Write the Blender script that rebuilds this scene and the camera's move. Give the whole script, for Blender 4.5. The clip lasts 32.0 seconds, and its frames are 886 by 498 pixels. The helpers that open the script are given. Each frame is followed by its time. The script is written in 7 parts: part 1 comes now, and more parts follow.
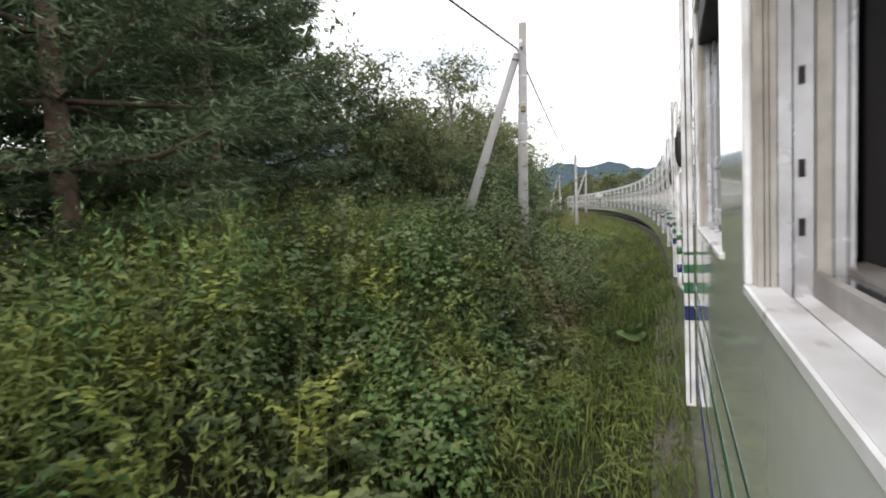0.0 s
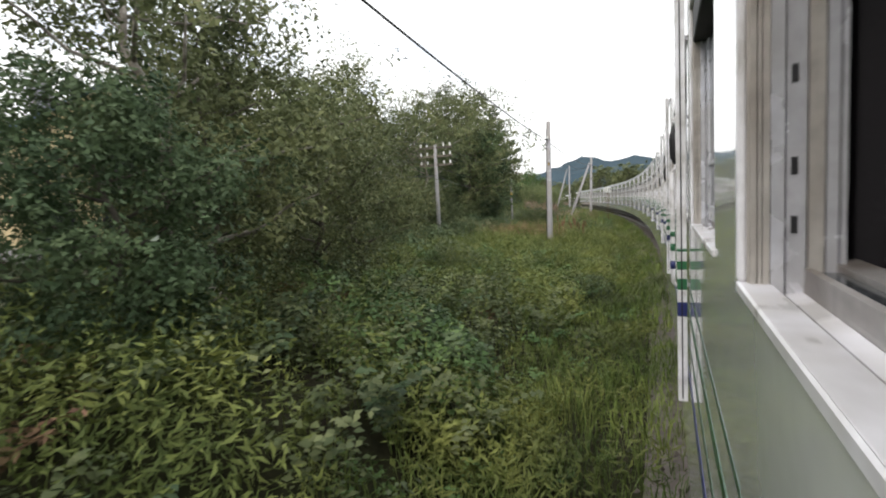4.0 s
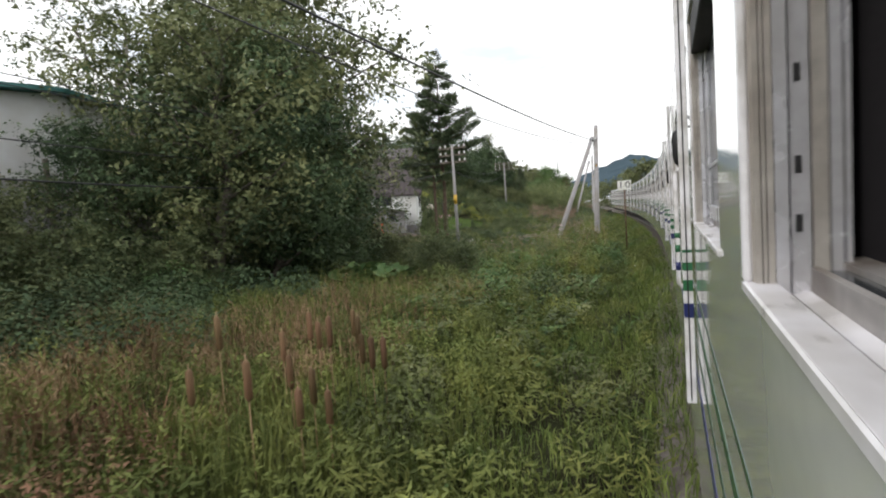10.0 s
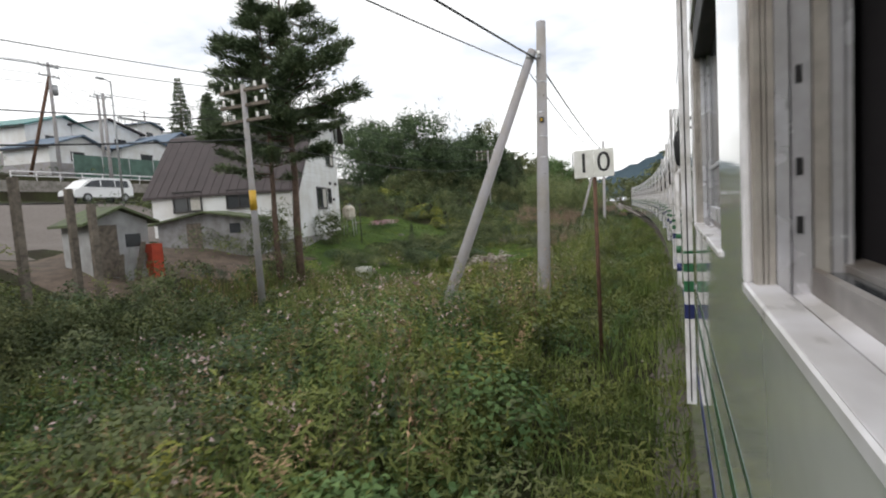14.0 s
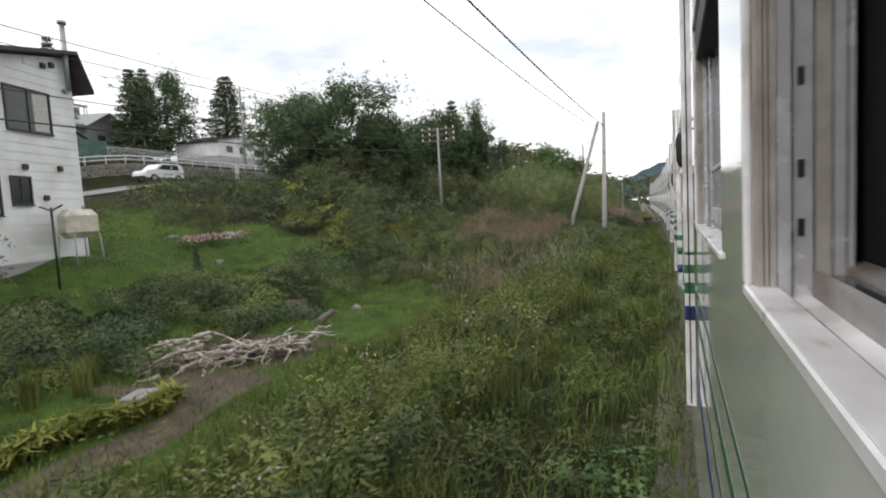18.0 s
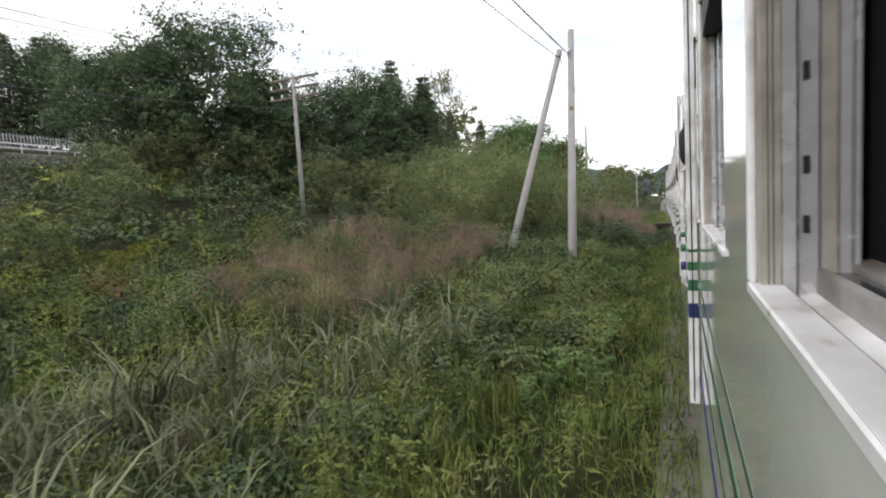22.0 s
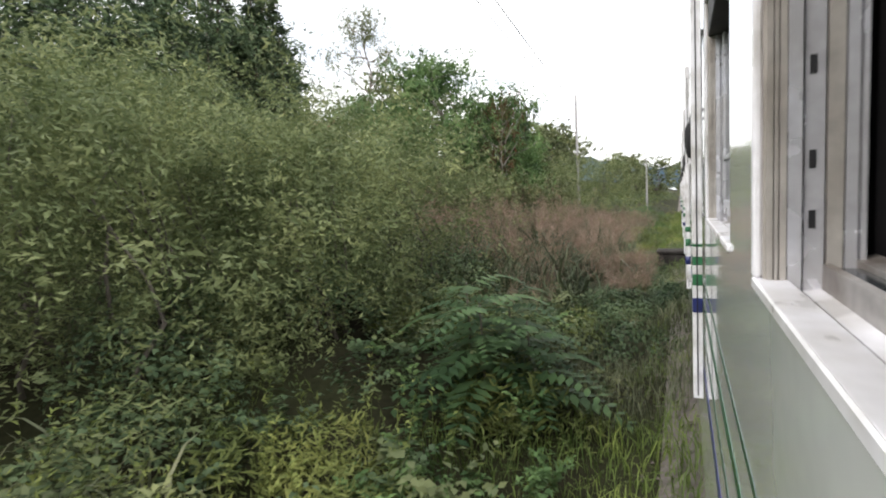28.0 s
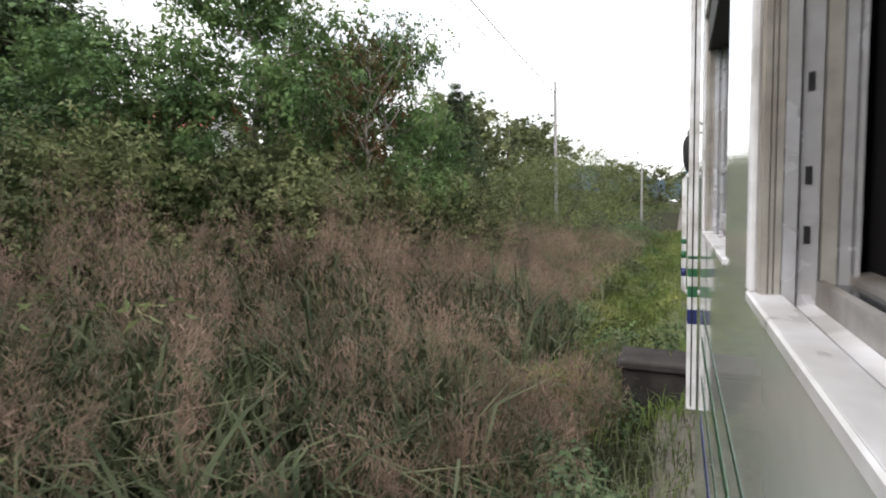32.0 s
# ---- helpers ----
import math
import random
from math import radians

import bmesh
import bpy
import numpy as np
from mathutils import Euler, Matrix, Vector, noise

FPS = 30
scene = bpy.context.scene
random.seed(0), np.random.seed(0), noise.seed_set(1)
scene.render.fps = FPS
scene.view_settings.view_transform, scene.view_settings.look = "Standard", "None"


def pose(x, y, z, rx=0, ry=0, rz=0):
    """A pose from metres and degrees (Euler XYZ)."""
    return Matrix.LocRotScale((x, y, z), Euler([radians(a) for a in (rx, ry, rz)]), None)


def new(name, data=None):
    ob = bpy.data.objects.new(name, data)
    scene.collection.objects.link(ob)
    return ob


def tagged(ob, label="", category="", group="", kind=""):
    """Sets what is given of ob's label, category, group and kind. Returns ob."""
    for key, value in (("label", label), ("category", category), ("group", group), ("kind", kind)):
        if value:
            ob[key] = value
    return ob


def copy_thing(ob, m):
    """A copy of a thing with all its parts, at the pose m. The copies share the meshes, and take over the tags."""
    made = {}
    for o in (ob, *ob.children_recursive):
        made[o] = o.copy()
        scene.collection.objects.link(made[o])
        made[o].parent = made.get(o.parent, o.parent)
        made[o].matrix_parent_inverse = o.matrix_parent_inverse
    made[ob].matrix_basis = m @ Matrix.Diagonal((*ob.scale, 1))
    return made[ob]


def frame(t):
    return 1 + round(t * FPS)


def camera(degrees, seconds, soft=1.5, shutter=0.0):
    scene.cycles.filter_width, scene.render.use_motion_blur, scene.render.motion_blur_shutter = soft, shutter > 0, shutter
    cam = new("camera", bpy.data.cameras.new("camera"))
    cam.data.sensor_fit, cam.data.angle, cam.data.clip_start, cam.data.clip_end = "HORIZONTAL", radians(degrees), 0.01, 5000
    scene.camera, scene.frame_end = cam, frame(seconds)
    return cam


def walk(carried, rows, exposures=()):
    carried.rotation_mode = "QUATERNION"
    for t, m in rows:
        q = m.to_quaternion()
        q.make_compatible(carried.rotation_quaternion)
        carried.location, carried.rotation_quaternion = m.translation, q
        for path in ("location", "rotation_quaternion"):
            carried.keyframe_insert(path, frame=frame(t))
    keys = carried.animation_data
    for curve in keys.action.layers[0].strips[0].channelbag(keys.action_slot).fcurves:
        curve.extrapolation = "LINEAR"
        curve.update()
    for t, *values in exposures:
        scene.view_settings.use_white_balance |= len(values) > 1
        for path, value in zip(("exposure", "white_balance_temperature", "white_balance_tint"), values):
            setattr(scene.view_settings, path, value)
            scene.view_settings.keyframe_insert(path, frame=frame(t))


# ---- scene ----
cam = camera(81.3, 32.0, soft=2.0, shutter=0.12)
walk(cam, [
    (0, pose(-0.000, 0.000, 0.000, 85.57, 3.17, 24.17)),
    (0.5, pose(-0.007, 2.035, 0.000, 85.58, 2.90, 24.43)),
    (1, pose(-0.028, 4.070, 0.000, 85.26, 2.59, 24.63)),
    (1.5, pose(-0.064, 6.105, 0.000, 85.28, 2.88, 25.00)),
    (2, pose(-0.113, 8.139, 0.000, 85.29, 2.99, 25.29)),
    (2.5, pose(-0.177, 10.173, 0.000, 85.14, 2.81, 25.59)),
    (3, pose(-0.254, 12.207, 0.000, 85.11, 2.97, 25.95)),
    (3.5, pose(-0.346, 14.240, 0.000, 85.13, 2.78, 26.31)),
    (4, pose(-0.451, 16.272, 0.000, 85.05, 2.87, 26.76)),
    (4.5, pose(-0.571, 18.304, 0.000, 85.17, 3.31, 27.22)),
    (5, pose(-0.704, 20.334, 0.000, 85.13, 3.21, 27.60)),
    (5.5, pose(-0.850, 22.364, 0.000, 85.08, 3.12, 27.98)),
    (6, pose(-1.011, 24.393, 0.000, 85.04, 3.02, 28.36)),
    (6.5, pose(-1.184, 26.421, 0.000, 84.99, 2.93, 28.74)),
    (7, pose(-1.372, 28.447, 0.000, 85.02, 3.52, 29.24)),
    (7.5, pose(-1.596, 30.702, 0.000, 85.32, 3.54, 29.77)),
    (8, pose(-1.836, 32.955, 0.000, 85.30, 3.04, 30.08)),
    (8.5, pose(-2.093, 35.207, 0.000, 85.50, 3.71, 30.52)),
    (9, pose(-2.365, 37.457, 0.000, 85.71, 4.17, 31.04)),
    (9.5, pose(-2.654, 39.704, 0.000, 85.66, 4.08, 31.44)),
    (10, pose(-2.958, 41.950, 0.000, 85.73, 4.06, 31.83)),
    (10.5, pose(-3.277, 44.194, 0.000, 85.63, 3.95, 32.16)),
    (11, pose(-3.612, 46.435, 0.000, 85.83, 4.00, 32.53)),
    (11.5, pose(-3.961, 48.674, 0.000, 85.73, 3.74, 32.92)),
    (12, pose(-4.326, 50.911, 0.000, 85.70, 3.75, 33.29)),
    (12.5, pose(-4.705, 53.145, 0.000, 85.75, 3.78, 33.75)),
    (13, pose(-5.098, 55.377, 0.000, 85.78, 3.61, 34.16)),
    (13.5, pose(-5.523, 57.698, 0.000, 85.57, 3.40, 34.53)),
    (14, pose(-5.962, 60.016, 0.000, 85.65, 3.62, 34.96)),
    (14.5, pose(-6.416, 62.331, 0.000, 85.60, 3.51, 35.31)),
    (15, pose(-6.884, 64.644, 0.000, 85.56, 3.26, 35.65)),
    (15.5, pose(-7.366, 66.953, 0.000, 85.63, 3.37, 36.03)),
    (16, pose(-7.862, 69.260, 0.000, 85.60, 3.35, 36.37)),
    (16.5, pose(-8.371, 71.564, 0.000, 85.57, 3.33, 36.70)),
    (17, pose(-8.894, 73.865, 0.000, 85.54, 3.31, 37.02)),
    (17.5, pose(-9.428, 76.163, 0.000, 85.52, 3.29, 37.34)),
    (18, pose(-9.975, 78.458, 0.000, 85.59, 3.18, 37.70)),
    (18.5, pose(-10.534, 80.750, 0.000, 85.53, 2.99, 38.04)),
    (19, pose(-11.105, 83.040, 0.000, 85.48, 3.03, 38.32)),
    (19.5, pose(-11.656, 85.210, 0.000, 85.49, 3.06, 38.65)),
    (20, pose(-12.217, 87.378, 0.000, 85.51, 3.21, 38.94)),
    (20.5, pose(-12.788, 89.544, 0.000, 85.43, 3.14, 39.20)),
    (21, pose(-13.367, 91.707, 0.000, 85.29, 3.12, 39.45)),
    (21.5, pose(-13.955, 93.868, 0.000, 85.25, 3.19, 39.67)),
    (22, pose(-14.551, 96.026, 0.000, 85.32, 3.31, 39.91)),
    (22.5, pose(-15.082, 97.924, 0.000, 85.25, 3.17, 40.13)),
    (23, pose(-15.618, 99.819, 0.000, 85.17, 3.10, 40.36)),
    (23.5, pose(-16.088, 101.463, 0.000, 85.13, 3.24, 40.51)),
    (24, pose(-16.562, 103.106, 0.000, 85.07, 3.21, 40.70)),
    (24.5, pose(-17.040, 104.747, 0.000, 85.03, 3.10, 40.87)),
    (25, pose(-17.521, 106.388, 0.000, 84.85, 2.98, 41.03)),
    (25.5, pose(-18.006, 108.028, 0.000, 84.85, 3.17, 41.18)),
    (26, pose(-18.494, 109.666, 0.000, 84.84, 3.02, 41.32)),
    (26.5, pose(-18.894, 111.000, 0.000, 84.68, 2.79, 41.41)),
    (27, pose(-19.295, 112.332, 0.000, 84.67, 2.90, 41.52)),
    (27.5, pose(-19.698, 113.664, 0.000, 84.66, 3.01, 41.62)),
    (28, pose(-20.103, 114.996, 0.000, 84.65, 3.13, 41.72)),
    (28.5, pose(-20.509, 116.327, 0.000, 84.64, 3.24, 41.81)),
    (29, pose(-20.917, 117.658, 0.000, 84.59, 3.26, 41.93)),
    (29.5, pose(-21.327, 118.988, 0.000, 84.54, 3.30, 41.98)),
    (30, pose(-21.737, 120.318, 0.000, 84.64, 2.97, 41.89)),
    (30.5, pose(-22.149, 121.647, 0.000, 84.84, 2.23, 41.81)),
    (31, pose(-22.561, 122.977, 0.000, 85.05, 1.58, 41.77)),
    (31.5, pose(-22.975, 124.306, 0.000, 85.18, 1.35, 41.78)),
    (32, pose(-23.389, 125.634, 0.000, 85.24, 1.48, 41.84)),
], [(0.0, 0.36), (1.0, 0.50), (2.0, 0.30), (3.0, 0.22), (4.0, 0.25), (7.0, 0.15), (9.0, 0.05), (11.0, 0.1), (13.0, -0.14), (15.0, -0.1), (19.0, -0.08), (21.0, 0.02), (23.0, 0.19), (26.0, 0.38), (29.0, 0.58), (30.0, 0.52), (31.0, 0.42), (32.0, 0.36)])

# ---- light ----
world = bpy.data.worlds.new("overcast_sky")
scene.world = world
world.use_nodes = True
wn, wl = world.node_tree.nodes, world.node_tree.links
wn.clear()
sky = wn.new("ShaderNodeTexSky")
sky.sky_type, sky.sun_disc = "NISHITA", False
sky.sun_elevation, sky.sun_rotation = radians(38), radians(200)
sky.air_density, sky.dust_density = 1.0, 3.0
sky_bg = wn.new("ShaderNodeBackground")
sky_bg.inputs[1].default_value = 0.12
tc = wn.new("ShaderNodeTexCoord")
mp = wn.new("ShaderNodeMapping")
mp.inputs["Scale"].default_value = (1.0, 1.0, 3.2)
wl.new(tc.outputs["Generated"], mp.inputs[0])
cl = wn.new("ShaderNodeTexNoise")
cl.inputs["Scale"].default_value, cl.inputs["Detail"].default_value, cl.inputs["Roughness"].default_value = 2.1, 6.0, 0.55
wl.new(mp.outputs[0], cl.inputs["Vector"])
cr = wn.new("ShaderNodeValToRGB")
cr.color_ramp.elements[0].position, cr.color_ramp.elements[0].color = 0.34, (0.66, 0.71, 0.80, 1)
cr.color_ramp.elements[1].position, cr.color_ramp.elements[1].color = 0.47, (1.0, 1.0, 1.0, 1)
wl.new(cl.outputs["Fac"], cr.inputs[0])
cloud_bg = wn.new("ShaderNodeBackground")
cloud_bg.inputs[1].default_value = 1.45
wl.new(cr.outputs[0], cloud_bg.inputs[0])
wl.new(sky.outputs[0], sky_bg.inputs[0])
mixw = wn.new("ShaderNodeMixShader")
mixw.inputs[0].default_value = 0.90
wl.new(sky_bg.outputs[0], mixw.inputs[1])
wl.new(cloud_bg.outputs[0], mixw.inputs[2])
wo = wn.new("ShaderNodeOutputWorld")
wl.new(mixw.outputs[0], wo.inputs[0])
sun_data = bpy.data.lights.new("sun", "SUN")
sun_data.energy, sun_data.angle, sun_data.color = 1.1, radians(25), (1.0, 0.96, 0.9)
sun = new("sun", sun_data)
sun.rotation_euler = (radians(52), 0, radians(-20))

# ---- the line: distance s along the track, l to the left of the camera's way ----
K1, K2, K3, S_END = 0.00342616, -1.13307e-06, -5.60496e-08, 150.0
GRID = np.arange(-80.0, 900.1, 0.25)
_g = np.minimum(GRID, S_END)
HEAD = K1 * _g + K2 * _g**2 + K3 * _g**3
_px = np.concatenate([[0], np.cumsum(-(np.sin(HEAD[1:]) + np.sin(HEAD[:-1])) / 2 * 0.25)])
_py = np.concatenate([[0], np.cumsum((np.cos(HEAD[1:]) + np.cos(HEAD[:-1])) / 2 * 0.25)])
_z0 = int(np.argmin(np.abs(GRID)))
LINE_X, LINE_Y = _px - _px[_z0], _py - _py[_z0]


def heading(s):
    return np.interp(s, GRID, HEAD)


def at(s, l):
    h = heading(s)
    return np.interp(s, GRID, LINE_X) - l * np.cos(h), np.interp(s, GRID, LINE_Y) - l * np.sin(h)


PROFILE_L = np.array([-400, -60, -8, -3.6, -2.9, -0.1, 0.6, 2.0, 4.0, 7.0, 11.0, 15.0, 18.0, 21.0, 26.0, 33.0, 37.5, 44.0, 46.0, 80.0, 160.0, 400.0])
P_START = np.array([-2, -2, -3.0, -2.75, -2.42, -2.42, -2.75, -2.7, -2.4, -2.2, -1.9, -1.4, -0.9, -0.4, 0.4, 1.0, 1.6, 2.0, 4.0, 7.5, 12, 18])
P_MID = np.array([-2, -2, -3.0, -2.75, -2.42, -2.42, -2.75, -2.8, -3.0, -3.15, -3.1, -2.3, -1.5, -0.9, -0.3, 1.0, 2.1, 2.2, 4.8, 9.0, 13, 18])
P_FAR = np.array([-2, -2, -3.0, -2.75, -2.42, -2.42, -2.75, -2.7, -2.5, -2.1, -1.3, -0.3, 0.5, 1.1, 1.9, 2.9, 3.7, 3.8, 6.2, 11.5, 15, 18])


def ground(s, l):
    s, l = np.asarray(s, float), np.asarray(l, float)
    a = np.interp(l, PROFILE_L, P_START)
    b = np.interp(l, PROFILE_L, P_MID)
    c = np.interp(l, PROFILE_L, P_FAR)
    u = np.clip((s - 50) / 16, 0, 1)
    v = np.clip((s - 100) / 16, 0, 1)
    z = a + (b - a) * u * u * (3 - 2 * u)
    z = z + (c - z) * v * v * (3 - 2 * v)
    z = z + 0.35 * np.exp(-(((s - 69) / 7) ** 2)) * np.clip((l - 1.4) / 1.5, 0, 1) * np.clip((10 - l) / 4, 0, 1)
    z = z + 1.45 * np.exp(-(((s - 9) / 12) ** 2)) * np.clip((l - 1.9) / 1.6, 0, 1) * np.clip((12 - l) / 5, 0, 1)
    off = np.clip((l - 1.5) / 4, 0, 1) * np.clip((34 - l) / 4, 0, 1)
    return z + off * (0.10 * np.sin(s * 0.9 + l * 0.7) + 0.07 * np.sin(s * 2.1 - l * 1.3))


def spot(s, l, up=0.0):
    x, y = at(s, l)
    return Vector((float(x), float(y), float(ground(s, l)) + up))


def placed(s, l, turn=0.0, up=0.0):
    """A pose on the ground at s, l; x points along the track, y to its left."""
    return Matrix.Translation(spot(s, l, up)) @ Matrix.Rotation(float(heading(s)) + math.pi / 2 + radians(turn), 4, "Z")

# ---- materials ----
def surface(name, color, rough=0.6, metal=0.0, vary=0.25, scale=4.0, bump=0.15, fine=60.0, tint=None, coat=0.0, spec=0.5, piece=0.0):
    """Painted, wooden, stone or metal surface with variation at two scales. tint: a second colour for stains. piece: shade differs from piece to piece."""
    m = bpy.data.materials.new(name)
    m.use_nodes = True
    n, k = m.node_tree.nodes, m.node_tree.links
    p = n["Principled BSDF"]
    co = n.new("ShaderNodeTexCoord")
    a = n.new("ShaderNodeTexNoise")
    a.inputs["Scale"].default_value, a.inputs["Detail"].default_value = scale, 5
    b = n.new("ShaderNodeTexNoise")
    b.inputs["Scale"].default_value, b.inputs["Detail"].default_value = fine, 3
    k.new(co.outputs["Object"], a.inputs["Vector"])
    k.new(co.outputs["Object"], b.inputs["Vector"])
    r = n.new("ShaderNodeValToRGB")
    second = tint or tuple(c * (1 - vary) for c in color)
    r.color_ramp.elements[0].position, r.color_ramp.elements[0].color = 0.35, (*second, 1)
    r.color_ramp.elements[1].position, r.color_ramp.elements[1].color = 0.62, (*color, 1)
    k.new(a.outputs["Fac"], r.inputs[0])
    h = n.new("ShaderNodeHueSaturation")
    mr = n.new("ShaderNodeMapRange")
    mr.inputs["From Min"].default_value, mr.inputs["From Max"].default_value = 0.25, 0.75
    mr.inputs["To Min"].default_value, mr.inputs["To Max"].default_value = 1 - vary * 0.5, 1 + vary * 0.5
    k.new(b.outputs["Fac"], mr.inputs[0])
    value = mr.outputs[0]
    if piece:
        oi = n.new("ShaderNodeObjectInfo")
        pm = n.new("ShaderNodeMath")
        pm.operation = "MULTIPLY_ADD"
        pm.inputs[1].default_value, pm.inputs[2].default_value = piece, 1 - piece / 2
        k.new(oi.outputs["Random"], pm.inputs[0])
        mm = n.new("ShaderNodeMath")
        mm.operation = "MULTIPLY"
        k.new(pm.outputs[0], mm.inputs[0])
        k.new(value, mm.inputs[1])
        value = mm.outputs[0]
    k.new(value, h.inputs["Value"])
    k.new(r.outputs[0], h.inputs["Color"])
    k.new(h.outputs[0], p.inputs["Base Color"])
    rr = n.new("ShaderNodeMapRange")
    rr.inputs["To Min"].default_value, rr.inputs["To Max"].default_value = max(rough - 0.12, 0.02), min(rough + 0.12, 1)
    k.new(a.outputs["Fac"], rr.inputs[0])
    k.new(rr.outputs[0], p.inputs["Roughness"])
    p.inputs["Metallic"].default_value = metal
    p.inputs["Coat Weight"].default_value = coat
    p.inputs["Coat Roughness"].default_value = 0.06
    p.inputs["Specular IOR Level"].default_value = spec
    if bump:
        bu = n.new("ShaderNodeBump")
        bu.inputs["Strength"].default_value, bu.inputs["Distance"].default_value = bump, 0.01
        k.new(b.outputs["Fac"], bu.inputs["Height"])
        k.new(bu.outputs[0], p.inputs["Normal"])
    return m


def foliage(name, colors, through_light=0.14, rough=0.55, patch=0.6, gain=1.5):
    """Leaves: each leaf takes its own shade from the colours given, and the whole stand varies in patches."""
    m = bpy.data.materials.new(name)
    m.use_nodes = True
    n, k = m.node_tree.nodes, m.node_tree.links
    p = n["Principled BSDF"]
    g = n.new("ShaderNodeNewGeometry")
    r = n.new("ShaderNodeValToRGB")
    e = r.color_ramp.elements
    for i, c in enumerate(colors):
        pos = i / (len(colors) - 1)
        el = e[0] if i == 0 else e[1] if i == len(colors) - 1 else e.new(pos)
        k_dark = gain * (0.66 + 0.58 * pos)
        el.position, el.color = pos, (c[0] * k_dark * 1.08, c[1] * k_dark, c[2] * k_dark * (1.34 if c[1] > c[0] else 1.06), 1)
    noi = n.new("ShaderNodeTexNoise")
    noi.inputs["Scale"].default_value, noi.inputs["Detail"].default_value = patch, 3
    k.new(g.outputs["Position"], noi.inputs["Vector"])
    ma = n.new("ShaderNodeMath")
    ma.operation = "MULTIPLY_ADD"
    ma.inputs[1].default_value = 0.38
    k.new(g.outputs["Random Per Island"], ma.inputs[0])
    mb = n.new("ShaderNodeMapRange")
    mb.inputs["From Min"].default_value, mb.inputs["From Max"].default_value = 0.3, 0.7
    mb.inputs["To Min"].default_value, mb.inputs["To Max"].default_value = 0.0, 0.62
    k.new(noi.outputs["Fac"], mb.inputs[0])
    k.new(mb.outputs[0], ma.inputs[2])
    k.new(ma.outputs[0], r.inputs[0])
    drift = n.new("ShaderNodeTexNoise")
    drift.inputs["Scale"].default_value, drift.inputs["Detail"].default_value = patch * 2.6, 2
    k.new(g.outputs["Position"], drift.inputs["Vector"])
    hs = n.new("ShaderNodeHueSaturation")
    for socket, lo, hi in (("Hue", 0.478, 0.520), ("Value", 1.38, 0.62)):
        md = n.new("ShaderNodeMapRange")
        md.inputs["From Min"].default_value, md.inputs["From Max"].default_value = 0.3, 0.7
        md.inputs["To Min"].default_value, md.inputs["To Max"].default_value = lo, hi
        k.new(drift.outputs["Fac"], md.inputs[0])
        k.new(md.outputs[0], hs.inputs[socket])
    hs.inputs["Saturation"].default_value = 1.06
    k.new(r.outputs[0], hs.inputs["Color"])
    k.new(hs.outputs[0], p.inputs["Base Color"])
    p.inputs["Roughness"].default_value = rough
    p.inputs["Specular IOR Level"].default_value = 0.14
    t = n.new("ShaderNodeBsdfTranslucent")
    k.new(hs.outputs[0], t.inputs["Color"])
    mx = n.new("ShaderNodeMixShader")
    mx.inputs[0].default_value = through_light
    k.new(p.outputs[0], mx.inputs[1])
    k.new(t.outputs[0], mx.inputs[2])
    k.new(mx.outputs[0], n["Material Output"].inputs["Surface"])
    return m


def glass(name, tint=(0.9, 0.95, 0.95), rough=0.02):
    m = bpy.data.materials.new(name)
    m.use_nodes = True
    p = m.node_tree.nodes["Principled BSDF"]
    p.inputs["Base Color"].default_value = (*tint, 1)
    p.inputs["Roughness"].default_value = rough
    p.inputs["Transmission Weight"].default_value = 1.0
    p.inputs["IOR"].default_value = 1.45
    return m


M_BODY = surface("carriage_enamel_pale_green", (0.80, 0.82, 0.80), 0.16, vary=0.08, scale=0.8, bump=0.006, fine=25, coat=0.9)
M_WHITE = surface("white_enamel", (0.86, 0.85, 0.89), 0.3, vary=0.12, scale=9, bump=0.04, tint=(0.58, 0.56, 0.55))
M_ALU = surface("dull_aluminium", (0.68, 0.69, 0.75), 0.28, metal=0.4, vary=0.2, scale=5, tint=(0.56, 0.55, 0.56), bump=0.03, fine=40)
M_ALU_TAN = surface("weathered_tan_aluminium", (0.55, 0.52, 0.48), 0.36, metal=0.4, vary=0.3, scale=6, tint=(0.36, 0.32, 0.28), bump=0.04, fine=40)
M_ALU_DIRTY = surface("stained_aluminium", (0.42, 0.40, 0.39), 0.38, metal=0.4, vary=0.35, scale=8, bump=0.05, tint=(0.22, 0.19, 0.165))
M_BLACK = surface("black_rubber_and_soffit_shade", (0.015, 0.015, 0.017), 0.6, vary=0.3, scale=10)
# lining coloured near black to hold the shade of the unlit inside
M_INTERIOR = surface("carriage_lining_shade_in_colour", (0.010, 0.008, 0.011), 0.7, vary=0.2)
M_STRIPE_G = surface("green_stripe_paint", (0.035, 0.16, 0.07), 0.3, vary=0.12, bump=0.01)
M_STRIPE_D = surface("dark_green_stripe_paint", (0.02, 0.07, 0.035), 0.3, vary=0.12, bump=0.01)
M_STRIPE_M = surface("mid_green_stripe_paint", (0.028, 0.105, 0.052), 0.3, vary=0.12, bump=0.01)
M_STRIPE_B = surface("blue_stripe_paint", (0.03, 0.04, 0.16), 0.3, vary=0.12, bump=0.01)
M_ROOF_GREY = surface("grey_roof_enamel", (0.30, 0.31, 0.32), 0.5, vary=0.2)
M_UNDER = surface("dusty_underframe", (0.07, 0.065, 0.06), 0.8, vary=0.3)
M_GLASS = glass("window_glass")
M_CONCRETE = surface("weathered_concrete", (0.335, 0.325, 0.34), 0.85, vary=0.25, scale=2.5, bump=0.3, tint=(0.30, 0.28, 0.26))
M_STEEL = surface("galvanised_steel", (0.40, 0.41, 0.42), 0.5, metal=0.7, vary=0.2)
